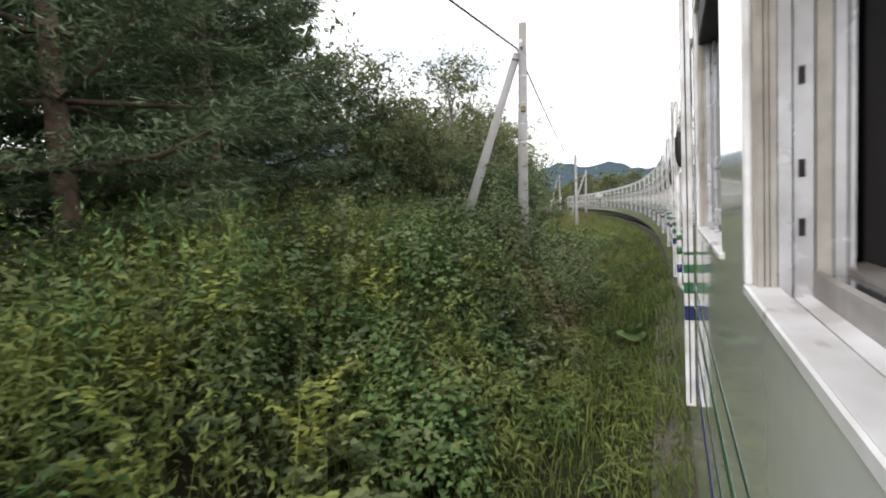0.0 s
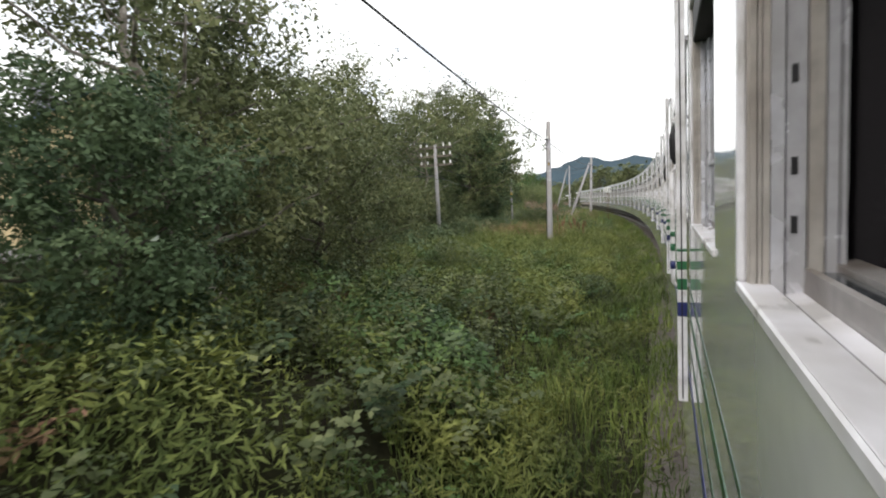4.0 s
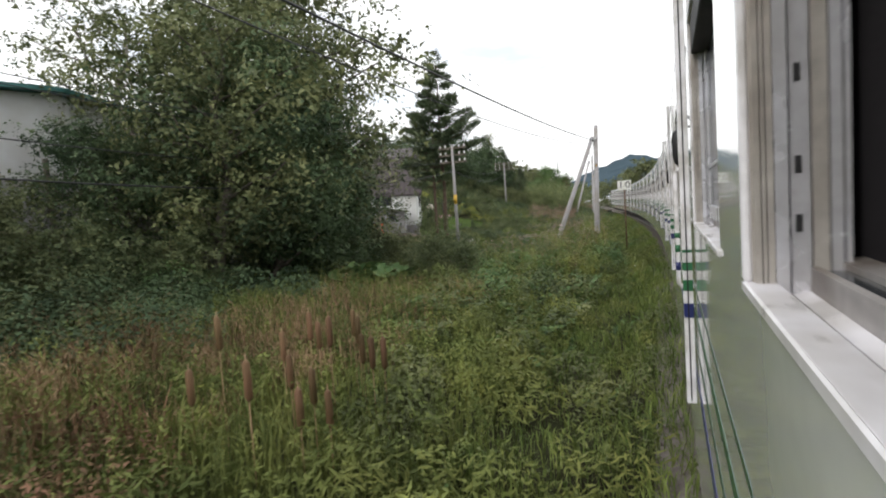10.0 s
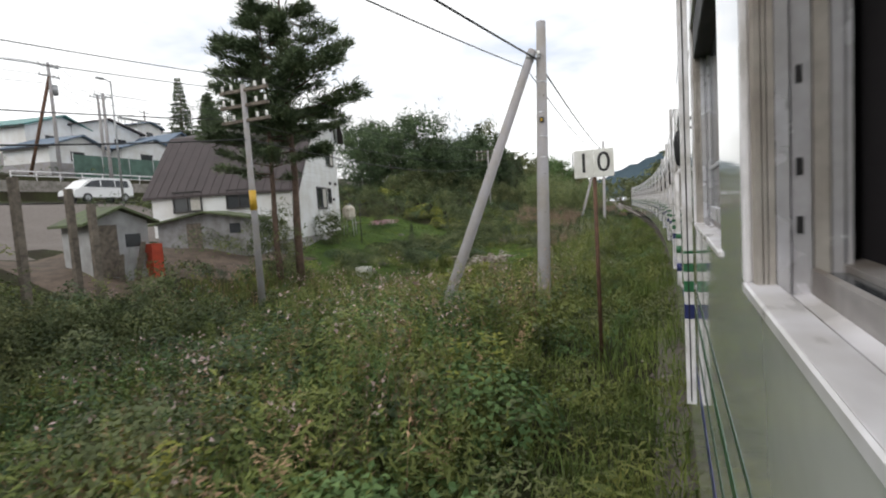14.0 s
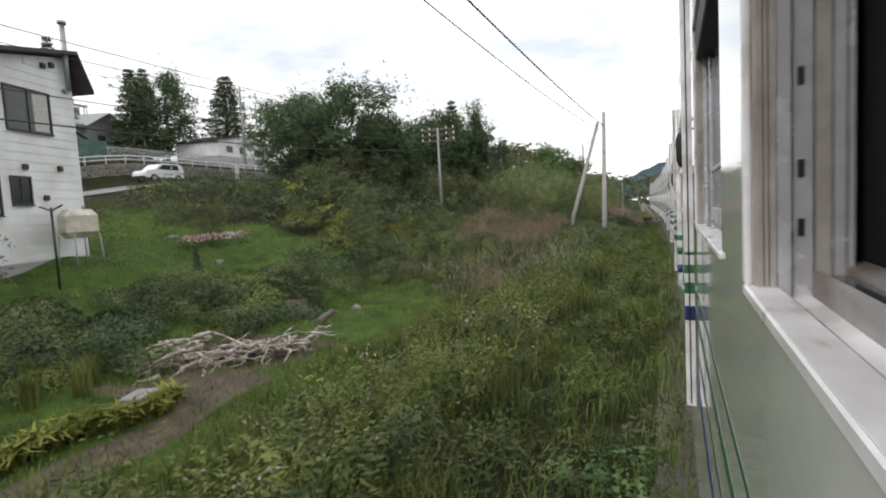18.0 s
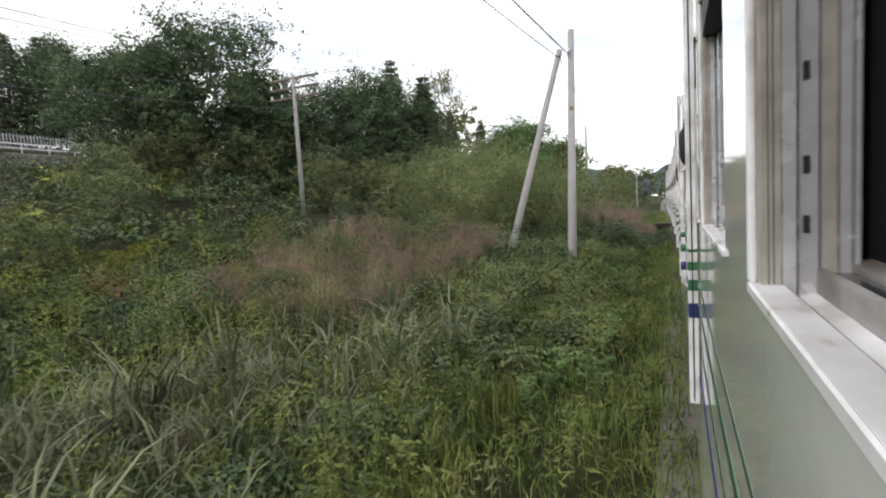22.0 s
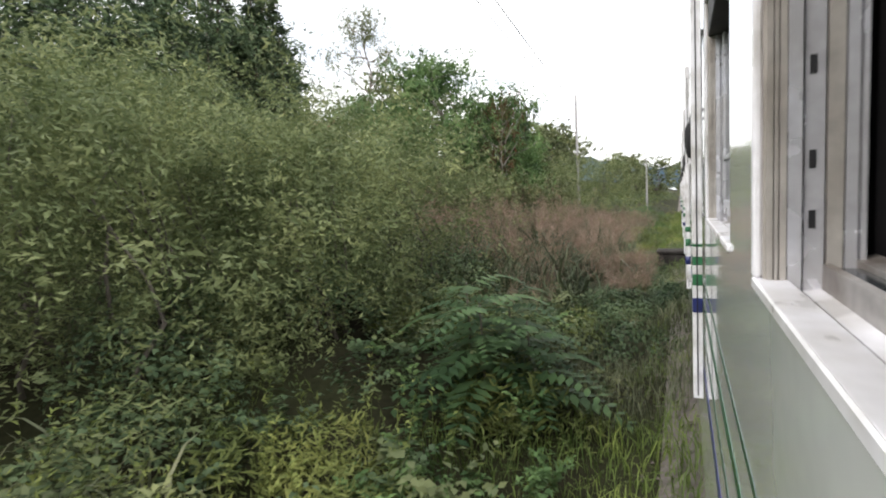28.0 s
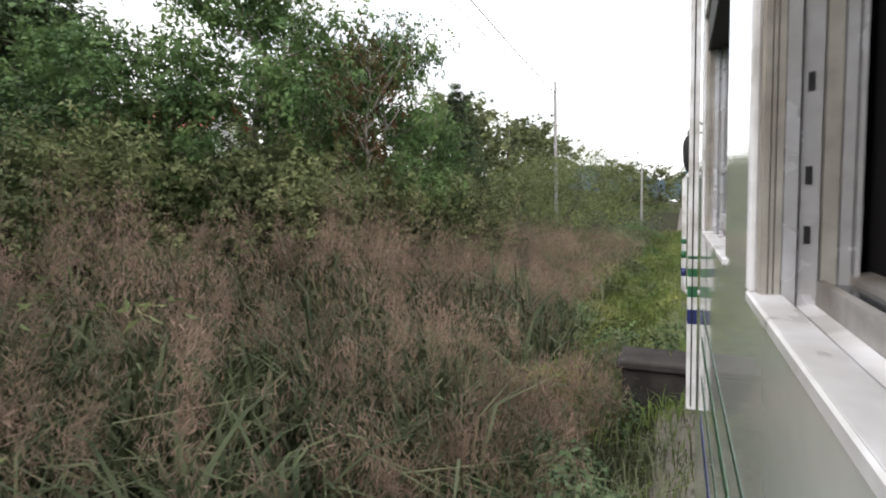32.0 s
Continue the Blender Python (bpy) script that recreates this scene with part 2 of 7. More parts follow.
M_RUST = surface("rusty_steel", (0.16, 0.09, 0.06), 0.75, metal=0.3, vary=0.4, scale=8, tint=(0.08, 0.045, 0.03))
M_RAIL = surface("worn_rail_steel", (0.34, 0.31, 0.29), 0.4, metal=0.7, vary=0.25, scale=3)
M_SLEEPER = surface("weathered_sleeper_wood", (0.13, 0.11, 0.09), 0.9, vary=0.35, scale=6, bump=0.4, piece=0.4)
M_BALLAST = surface("ballast_stone", (0.17, 0.15, 0.135), 0.95, vary=0.6, scale=9, bump=1.0, fine=28, tint=(0.12, 0.10, 0.09))
M_SOIL = surface("bare_brown_soil", (0.125, 0.092, 0.070), 0.95, vary=0.45, scale=2.2, bump=1.0, fine=14, tint=(0.07, 0.052, 0.038))
# grey raised so the colour includes the low-angle reflection of the sky
M_ASPHALT = surface("asphalt_with_sky_sheen", (0.25, 0.25, 0.255), 0.9, vary=0.25, scale=0.6, bump=0.4, fine=40)
M_WALLSTONE = surface("retaining_wall_stone", (0.24, 0.22, 0.20), 0.9, vary=0.35, scale=3, bump=0.5, tint=(0.13, 0.12, 0.10), piece=0.4)
M_WOOD_OLD = surface("grey_weathered_wood", (0.20, 0.17, 0.14), 0.9, vary=0.4, scale=7, bump=0.4, tint=(0.10, 0.085, 0.07), piece=0.3)
M_DRIFT = surface("bleached_root_wood", (0.58, 0.53, 0.48), 0.85, vary=0.35, scale=6, bump=0.5, tint=(0.20, 0.15, 0.12))
M_BARK = surface("grey_brown_bark", (0.13, 0.11, 0.09), 0.95, vary=0.45, scale=6, bump=0.8, fine=30)
M_BARK_PALE = surface("pale_bark", (0.34, 0.31, 0.27), 0.9, vary=0.45, scale=6, bump=0.5, fine=25, tint=(0.12, 0.10, 0.08))
M_PINEBARK = surface("reddish_pine_bark", (0.15, 0.10, 0.075), 0.95, vary=0.45, scale=5, bump=0.9, fine=22)
M_SIDING = surface("white_painted_siding", (0.78, 0.79, 0.80), 0.7, vary=0.08, scale=0.9, bump=0.06, tint=(0.66, 0.65, 0.63))
M_ROOF_BROWN = surface("dark_brown_sheet_roof", (0.075, 0.062, 0.064), 0.85, vary=0.2, scale=1.5, bump=0.05)
M_ROOF_BLUE = surface("faded_blue_sheet_roof", (0.10, 0.15, 0.22), 0.5, vary=0.2, scale=1.5, bump=0.05)
M_ROOF_RED = surface("faded_red_sheet_roof", (0.34, 0.085, 0.055), 0.6, vary=0.2, scale=1.5, bump=0.05)
M_ROOF_TEAL = surface("teal_sheet_roof", (0.07, 0.22, 0.21), 0.5, vary=0.2, scale=1.5, bump=0.05)
M_ROOF_MOSS = surface("mossy_green_roof", (0.10, 0.13, 0.06), 0.85, vary=0.35, scale=3, bump=0.3, tint=(0.07, 0.075, 0.05))
M_SHED = surface("pale_grey_board_wall", (0.42, 0.43, 0.44), 0.85, vary=0.25, scale=2, bump=0.2, tint=(0.30, 0.30, 0.30))
M_CREAM = surface("cream_painted_wall", (0.62, 0.50, 0.28), 0.8, vary=0.1, scale=0.8, bump=0.1)
M_GREYWALL = surface("grey_board_wall", (0.30, 0.30, 0.31), 0.85, vary=0.25, scale=3, bump=0.2, tint=(0.20, 0.19, 0.19))
M_FRAME_DK = surface("dark_bronze_frame", (0.05, 0.045, 0.045), 0.5, metal=0.3, vary=0.2)
M_PANE = surface("dim_window_pane", (0.05, 0.055, 0.06), 0.06, vary=0.2, scale=2, bump=0.0)
M_CURTAIN = surface("pale_curtain", (0.52, 0.50, 0.46), 0.9, vary=0.2, scale=9, bump=0.3)
M_TANK = surface("ivory_oil_tank_enamel", (0.62, 0.58, 0.50), 0.45, vary=0.12, scale=3, tint=(0.45, 0.38, 0.30))
M_CARPAINT = surface("white_car_paint", (0.78, 0.79, 0.80), 0.2, vary=0.03, bump=0, coat=0.6)
M_TYRE = surface("car_tyre_rubber", (0.02, 0.02, 0.022), 0.85, vary=0.2)
M_RED = surface("red_orange_plastic", (0.55, 0.07, 0.03), 0.45, vary=0.2)
M_YELLOW = surface("yellow_band_paint", (0.62, 0.38, 0.04), 0.5, vary=0.2)
M_SIGN = surface("white_sign_enamel", (0.80, 0.80, 0.77), 0.5, vary=0.08, scale=6, tint=(0.66, 0.65, 0.60))
M_INK = surface("black_sign_paint", (0.012, 0.012, 0.012), 0.5, vary=0.2)
M_CABLE = surface("black_cable", (0.02, 0.02, 0.022), 0.6, vary=0.2)
M_PORCELAIN = surface("white_porcelain", (0.80, 0.80, 0.78), 0.25, vary=0.05)
M_DARKSTONE = surface("dark_stained_concrete", (0.055, 0.050, 0.047), 0.95, vary=0.4, scale=3, bump=0.4, tint=(0.03, 0.027, 0.025), spec=0.1)
# blue-grey base colour carries the haze of distance
M_HILL = surface("wooded_hill_haze_in_colour", (0.070, 0.098, 0.118), 1.0, vary=0.4, scale=0.02, bump=0.0, fine=0.09, tint=(0.052, 0.078, 0.096), spec=0.0)

L_BRAMBLE = foliage("weed_leaves", [(0.030, 0.055, 0.022), (0.055, 0.095, 0.033), (0.080, 0.120, 0.044), (0.104, 0.126, 0.046)], 0.2, gain=1.6)
L_BRIGHT = foliage("bright_weed_leaves", [(0.05, 0.10, 0.03), (0.08, 0.16, 0.045), (0.12, 0.20, 0.06)], gain=1.15)
L_YELLOW = foliage("yellow_green_leaves", [(0.065, 0.105, 0.028), (0.11, 0.155, 0.04), (0.17, 0.21, 0.052)], gain=1.15)
L_GOLD = foliage("golden_green_leaves", [(0.10, 0.14, 0.03), (0.15, 0.19, 0.04), (0.22, 0.25, 0.05)], gain=1.15)
L_DARK = foliage("dark_tree_leaves", [(0.018, 0.036, 0.016), (0.032, 0.060, 0.024), (0.060, 0.090, 0.034)], gain=1.8)
L_TREE = foliage("tree_leaves", [(0.036, 0.053, 0.020), (0.064, 0.086, 0.031), (0.108, 0.128, 0.046)], gain=1.6)
L_WILLOW = foliage("willow_leaves", [(0.052, 0.078, 0.025), (0.088, 0.124, 0.038), (0.130, 0.160, 0.058)], 0.26, gain=1.65)
L_NEEDLE = foliage("pine_needles", [(0.017, 0.030, 0.015), (0.032, 0.052, 0.023), (0.058, 0.080, 0.033)], 0.12, gain=2.3)
L_GRASS = foliage("green_grass", [(0.055, 0.085, 0.020), (0.094, 0.135, 0.032), (0.145, 0.175, 0.045)], gain=1.15)
L_LAWN = foliage("lawn_blades", [(0.050, 0.090, 0.020), (0.085, 0.140, 0.030), (0.13, 0.180, 0.042)], gain=1.35)
L_REED = foliage("silver_green_reed", [(0.046, 0.072, 0.028), (0.090, 0.118, 0.050), (0.17, 0.19, 0.090)], gain=1.1)
L_BROADREED = foliage("green_reed_blades", [(0.028, 0.052, 0.019), (0.058, 0.090, 0.032), (0.115, 0.145, 0.062)], gain=0.85)
L_DRY = foliage("dry_tan_grass", [(0.13, 0.085, 0.05), (0.22, 0.16, 0.09), (0.32, 0.25, 0.15)], gain=1.3)
L_PLUME = foliage("reddish_grass_plumes", [(0.105, 0.080, 0.058), (0.165, 0.130, 0.094), (0.26, 0.212, 0.158)], 0.4, gain=1.35)
L_FEATHER = foliage("blue_green_feather_leaves", [(0.028, 0.062, 0.022), (0.042, 0.086, 0.029), (0.064, 0.118, 0.036)], 0.2, gain=1.0)
L_BROWN = foliage("withered_brown_leaves", [(0.060, 0.038, 0.025), (0.115, 0.072, 0.044), (0.19, 0.135, 0.075)], gain=1.25)
L_FLOWER = foliage("pale_flower_heads", [(0.26, 0.18, 0.13), (0.38, 0.30, 0.25), (0.58, 0.51, 0.47)], 0.2, gain=1.0)
L_PINK = foliage("pink_and_white_flowers", [(0.55, 0.10, 0.20), (0.65, 0.30, 0.40), (0.80, 0.75, 0.75)], 0.2, gain=1.0)
L_RED = foliage("red_autumn_leaves", [(0.10, 0.030, 0.022), (0.13, 0.055, 0.035), (0.075, 0.075, 0.03)], gain=1.2)


def ground_material():
    """Soil and moss under the plants, shade included in the colour; gravel by the rails."""
    # colour darkened so the gaps between plants look shaded
    m = surface("weedy_ground_with_gap_shade", (0.036, 0.040, 0.018), 0.95, vary=0.5, scale=0.7, bump=1.0, fine=9, tint=(0.026, 0.022, 0.014), spec=0.1)
    return m


M_STONES = surface("ballast_stones", (0.23, 0.20, 0.18), 0.95, vary=0.5, scale=14, bump=0.3, tint=(0.12, 0.10, 0.09))
M_GROUND = ground_material()
M_LAWN = surface("mown_lawn", (0.070, 0.115, 0.025), 0.95, vary=0.6, scale=1.6, bump=1.0, fine=30, tint=(0.038, 0.062, 0.018), spec=0.1)


# ---- builders ----
def quads(name, verts, mat, smooth=False):
    """A mesh of separate four-cornered leaves: verts is n x 4 x 3."""
    v = np.ascontiguousarray(np.asarray(verts, np.float32).reshape(-1, 3))
    n = len(v) // 4
    me = bpy.data.meshes.new(name)
    me.vertices.add(len(v))
    me.vertices.foreach_set("co", v.ravel())
    me.loops.add(len(v))
    me.loops.foreach_set("vertex_index", np.arange(len(v), dtype=np.int32))
    me.polygons.add(n)
    me.polygons.foreach_set("loop_start", np.arange(0, len(v), 4, dtype=np.int32))
    me.materials.append(mat)
    me.update(calc_edges=True)
    return me


def tris(name, verts, mat):
    """A mesh of separate three-cornered leaves: verts is n x 3 x 3."""
    v = np.ascontiguousarray(np.asarray(verts, np.float32).reshape(-1, 3))
    me = bpy.data.meshes.new(name)
    me.vertices.add(len(v))
    me.vertices.foreach_set("co", v.ravel())
    me.loops.add(len(v))
    me.loops.foreach_set("vertex_index", np.arange(len(v), dtype=np.int32))
    me.polygons.add(len(v) // 3)
    me.polygons.foreach_set("loop_start", np.arange(0, len(v), 3, dtype=np.int32))
    me.materials.append(mat)
    me.update(calc_edges=True)
    return me


def strips(name, verts, mat):
    """A mesh of separate grass blades of five corners: verts is n x 5 x 3."""
    v = np.ascontiguousarray(np.asarray(verts, np.float32).reshape(-1, 3))
    n = len(v) // 5
    k = np.arange(n, dtype=np.int32)[:, None] * 5
    me = bpy.data.meshes.new(name)
    me.vertices.add(len(v))
    me.vertices.foreach_set("co", v.ravel())
    me.loops.add(n * 7)
    me.loops.foreach_set("vertex_index", (k + np.array([0, 1, 2, 4, 4, 2, 3], np.int32)).ravel())
    me.polygons.add(n * 2)
    me.polygons.foreach_set("loop_start", (np.arange(n, dtype=np.int32)[:, None] * 7 + np.array([0, 4], np.int32)).ravel())
    me.materials.append(mat)
    me.update(calc_edges=True)
    return me


def ribbons(name, verts, mat):
    """A mesh of separate arching ribbons, five pairs of corners each: verts is n x 10 x 3."""
    v = np.ascontiguousarray(np.asarray(verts, np.float32).reshape(-1, 3))
    n = len(v) // 10
    k = np.arange(n, dtype=np.int32)[:, None] * 10
    me = bpy.data.meshes.new(name)
    me.vertices.add(len(v))
    me.vertices.foreach_set("co", v.ravel())
    me.loops.add(n * 16)
    me.loops.foreach_set("vertex_index", (k + np.array([c for i in range(0, 8, 2) for c in (i, i + 1, i + 3, i + 2)], np.int32)).ravel())
    me.polygons.add(n * 4)
    me.polygons.foreach_set("loop_start", np.arange(n * 4, dtype=np.int32) * 4)
    me.materials.append(mat)
    me.update(calc_edges=True)
    return me


def grid_mesh(name, verts, rows, cols, mats, index=None, smooth=True):
    me = bpy.data.meshes.new(name)
    v = np.asarray(verts, np.float32).reshape(-1, 3)
    me.vertices.add(len(v))
    me.vertices.foreach_set("co", v.ravel())
    i, j = np.meshgrid(np.arange(rows - 1), np.arange(cols - 1), indexing="ij")
    a = i * cols + j
    f = np.stack([a, a + cols, a + cols + 1, a + 1], -1).reshape(-1, 4).astype(np.int32)
    me.loops.add(f.size)
    me.loops.foreach_set("vertex_index", f.ravel())
    me.polygons.add(len(f))
    me.polygons.foreach_set("loop_start", np.arange(0, f.size, 4, dtype=np.int32))
    if index is not None:
        me.polygons.foreach_set("material_index", np.asarray(index, np.int32).ravel())
    if smooth:
        me.polygons.foreach_set("use_smooth", np.ones(len(f), bool))
    for mt in mats:
        me.materials.append(mt)
    me.update(calc_edges=True)
    return me


def mesh_of(name, bm, mat):
    me = bpy.data.meshes.new(name)
    bm.to_mesh(me)
    bm.free()
    for mt in mat if isinstance(mat, (list, tuple)) else [mat]:
        me.materials.append(mt)
    return me


def part(name, me, parent=None, m=None, label=""):
    ob = new(name, me)
    if parent is not None:
        ob.parent = parent
    if m is not None:
        ob.matrix_basis = m
    if label:
        ob["label"] = label
    return ob


def thing(name, label, category, m=None, group="", kind="", data=None):
    ob = new(name, data)
    if m is not None:
        ob.matrix_basis = m
    return tagged(ob, label, category, group, kind)


def box(bm, x0, x1, y0, y1, z0, z1, bevel=0.0):
    r = bmesh.ops.create_cube(bm, size=1.0)
    for v in r["verts"]:
        v.co = Vector((x0 + (v.co.x + 0.5) * (x1 - x0), y0 + (v.co.y + 0.5) * (y1 - y0), z0 + (v.co.z + 0.5) * (z1 - z0)))
    if bevel:
        es = list({e for v in r["verts"] for e in v.link_edges})
        bmesh.ops.bevel(bm, geom=es, offset=bevel, segments=1, affect="EDGES")
    return r["verts"]


def box_mesh(name, x0, x1, y0, y1, z0, z1, mat, bevel=0.0):
    bm = bmesh.new()
    box(bm, x0, x1, y0, y1, z0, z1, bevel)
    return mesh_of(name, bm, mat)


def tube(bm, points, radii, sides=8, cap=True):
    """A round bar along points, with a radius at each."""
    pts = [Vector(p) for p in points]
    rings = []
    for i, p in enumerate(pts):
        d = (pts[min(i + 1, len(pts) - 1)] - pts[max(i - 1, 0)]).normalized()
        a = d.orthogonal().normalized() if abs(d.z) > 0.9 else d.cross(Vector((0, 0, 1))).normalized()
        b = d.cross(a)
        r = radii[i] if isinstance(radii, (list, tuple)) else radii
        rings.append([bm.verts.new(p + (a * math.cos(2 * math.pi * k / sides) + b * math.sin(2 * math.pi * k / sides)) * r) for k in range(sides)])
    for u, w in zip(rings, rings[1:]):
        for k in range(sides):
            f = bm.faces.new((u[k], u[(k + 1) % sides], w[(k + 1) % sides], w[k]))
            f.smooth = True
    if cap:
        bm.faces.new(list(reversed(rings[0])))
        bm.faces.new(rings[-1])


def tube_mesh(name, points, radii, mat, sides=8):
    bm = bmesh.new()
    tube(bm, points, radii, sides)
    bmesh.ops.recalc_face_normals(bm, faces=bm.faces[:])
    return mesh_of(name, bm, mat)


def prism_mesh(name, outline, x0, x1, mat):
    """An outline in y, z drawn out from x0 to x1."""
    bm = bmesh.new()
    a = [bm.verts.new((x0, y, z)) for y, z in outline]
    b = [bm.verts.new((x1, y, z)) for y, z in outline]
    n = len(outline)
    for i in range(n):
        bm.faces.new((a[i], a[(i + 1) % n], b[(i + 1) % n], b[i]))
    bm.faces.new(list(reversed(a)))
    bm.faces.new(b)
    bmesh.ops.recalc_face_normals(bm, faces=bm.faces[:])
    return mesh_of(name, bm, mat)

# ---- ground, track ----
def ground_sheet():
    s = np.concatenate([np.arange(-70, -6, 4.0), np.arange(-6, 175, 0.6), np.arange(175, 300, 5), np.arange(300, 901, 40)])
    l = np.concatenate([[-400, -200, -100, -60, -30, -15, -8, -5, -3.6, -2.9, -2.2, -1.4, -0.6, -0.1], np.arange(0.2, 22, 0.4), np.arange(22, 50, 1.5), [55, 62, 70, 80, 95, 120, 160, 220, 300, 400]])
    S, L = np.meshgrid(s, l, indexing="ij")
    x, y = at(S, L)
    z = ground(S, L)
    me = grid_mesh("ground", np.stack([x, y, z], -1), len(s), len(l), [M_GROUND, M_BALLAST, M_LAWN, M_SOIL])
    sm, lm = (S[:-1, :-1] + S[1:, 1:]) / 2, (L[:-1, :-1] + L[1:, 1:]) / 2
    wob = 0.35 * np.sin(sm * 1.3) + 0.2 * np.sin(sm * 3.1 + 1)
    idx = np.zeros(sm.shape, int)
    idx[(lm > -3.8) & (lm < 0.2 + 0.2 * wob)] = 1
    idx[(sm > 80) & (sm < 104 + 2 * wob) & (lm > 4.6 + wob) & (lm < 32 + 3 * wob)] = 2
    idx[(sm > 76) & (sm < 86.8 + wob) & (lm > 7.0 + 0.3 * wob) & (lm < 7.75 + 0.3 * wob)] = 3
    idx[(sm > 85.6 + wob) & (sm < 90.6 + 2 * wob) & (lm > 7.4 + wob) & (lm < 10.6 + 2 * wob)] = 3
    idx[(sm > 70) & (sm < 82) & (lm > 16 + wob) & (lm < 22 + wob)] = 3
    idx[(sm > 71 + wob) & (sm < 89 + 2 * wob) & (lm > 22.5 + wob) & (lm < 37.3)] = 1
    me.polygons.foreach_set("material_index", idx.ravel().astype(np.int32))
    tagged(new("ground", me), "uneven ground of soil, moss, gravel and mown lawn", "ground", kind="structure")


ground_sheet()


def sweep(name, profile, s0, s1, step, mat, closed=True):
    """A profile in l, z swept along the track."""
    s = np.arange(s0, s1 + 0.01, step)
    pl = np.array(profile + ([profile[0]] if closed else []), float)
    S = np.repeat(s[:, None], len(pl), 1)
    x, y = at(S, np.broadcast_to(pl[:, 0], S.shape))
    return grid_mesh(name, np.stack([x, y, np.broadcast_to(pl[:, 1], S.shape)], -1), len(s), len(pl), [mat], smooth=False)


RAIL_TOP = -2.25
track = thing("railway_track", "single track of worn steel rails on weathered sleepers", "railway track", kind="structure")
for gauge in (-0.98, -2.047):
    part("rail", sweep("rail", [(gauge + 0.032, RAIL_TOP), (gauge + 0.032, RAIL_TOP - 0.04), (gauge + 0.01, RAIL_TOP - 0.05), (gauge + 0.01, RAIL_TOP - 0.12),
         (gauge + 0.06, RAIL_TOP - 0.14), (gauge - 0.06, RAIL_TOP - 0.14), (gauge - 0.01, RAIL_TOP - 0.12), (gauge - 0.01, RAIL_TOP - 0.05),
         (gauge - 0.032, RAIL_TOP - 0.04), (gauge - 0.032, RAIL_TOP)], -20, 330, 1.0, M_RAIL), track)

# sleepers within the open stretches
sleeper = box_mesh("sleeper", -0.1, 0.1, -1.05, 1.05, -0.13, 0.0, M_SLEEPER, 0.01)
for k in range(150):
    s = 128.0 + k * 0.68
    x, y = at(s, -1.514)
    part("sleeper", sleeper, track, Matrix.Translation((float(x), float(y), RAIL_TOP - 0.14)) @ Matrix.Rotation(float(heading(s)) + math.pi / 2, 4, "Z"))

# the road on the slope, and the far hills
def strip(name, l0, l1, s0, s1, lift, mat, label, category, step=2.0):
    s = np.arange(s0, s1 + 0.1, step)
    l = np.linspace(l0, l1, 6)
    S, L = np.meshgrid(s, l, indexing="ij")
    x, y = at(S, L)
    z = ground(S, L)
    z = z + lift
    me = grid_mesh(name, np.stack([x, y, z], -1), len(s), len(l), [mat])
    return tagged(new(name, me), label, category, kind="structure")


strip("road", 37.2, 43.9, 20, 190, 0.05, M_ASPHALT, "grey asphalt road along the slope", "road")
strip("road_edge_line", 37.5, 37.65, 20, 190, 0.10, M_SIGN, "white edge line of the road", "road marking")


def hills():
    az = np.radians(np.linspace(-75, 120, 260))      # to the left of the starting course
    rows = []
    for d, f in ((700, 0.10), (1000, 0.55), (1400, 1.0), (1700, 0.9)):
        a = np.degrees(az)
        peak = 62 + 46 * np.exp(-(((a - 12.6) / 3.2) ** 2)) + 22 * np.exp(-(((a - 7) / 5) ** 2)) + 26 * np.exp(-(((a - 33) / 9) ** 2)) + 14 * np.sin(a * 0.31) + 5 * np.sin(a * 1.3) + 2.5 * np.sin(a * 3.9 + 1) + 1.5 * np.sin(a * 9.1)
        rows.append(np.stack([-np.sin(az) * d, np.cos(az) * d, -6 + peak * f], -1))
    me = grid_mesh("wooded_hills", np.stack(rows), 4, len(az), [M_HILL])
    tagged(new("backdrop", me), "distant wooded hills, blue-grey with painted haze", "hills", kind="structure")


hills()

# ---- the train, repeated along the line to fit the camera's view ----
SIDE = -0.085      # the carriage's left flank
EDGE = 0.765       # far edge of the window beside its bay's origin
PILLAR = 0.42
ZB, ZT = -0.105, 0.64
BOTTOM, ROOF = -1.41, 1.28


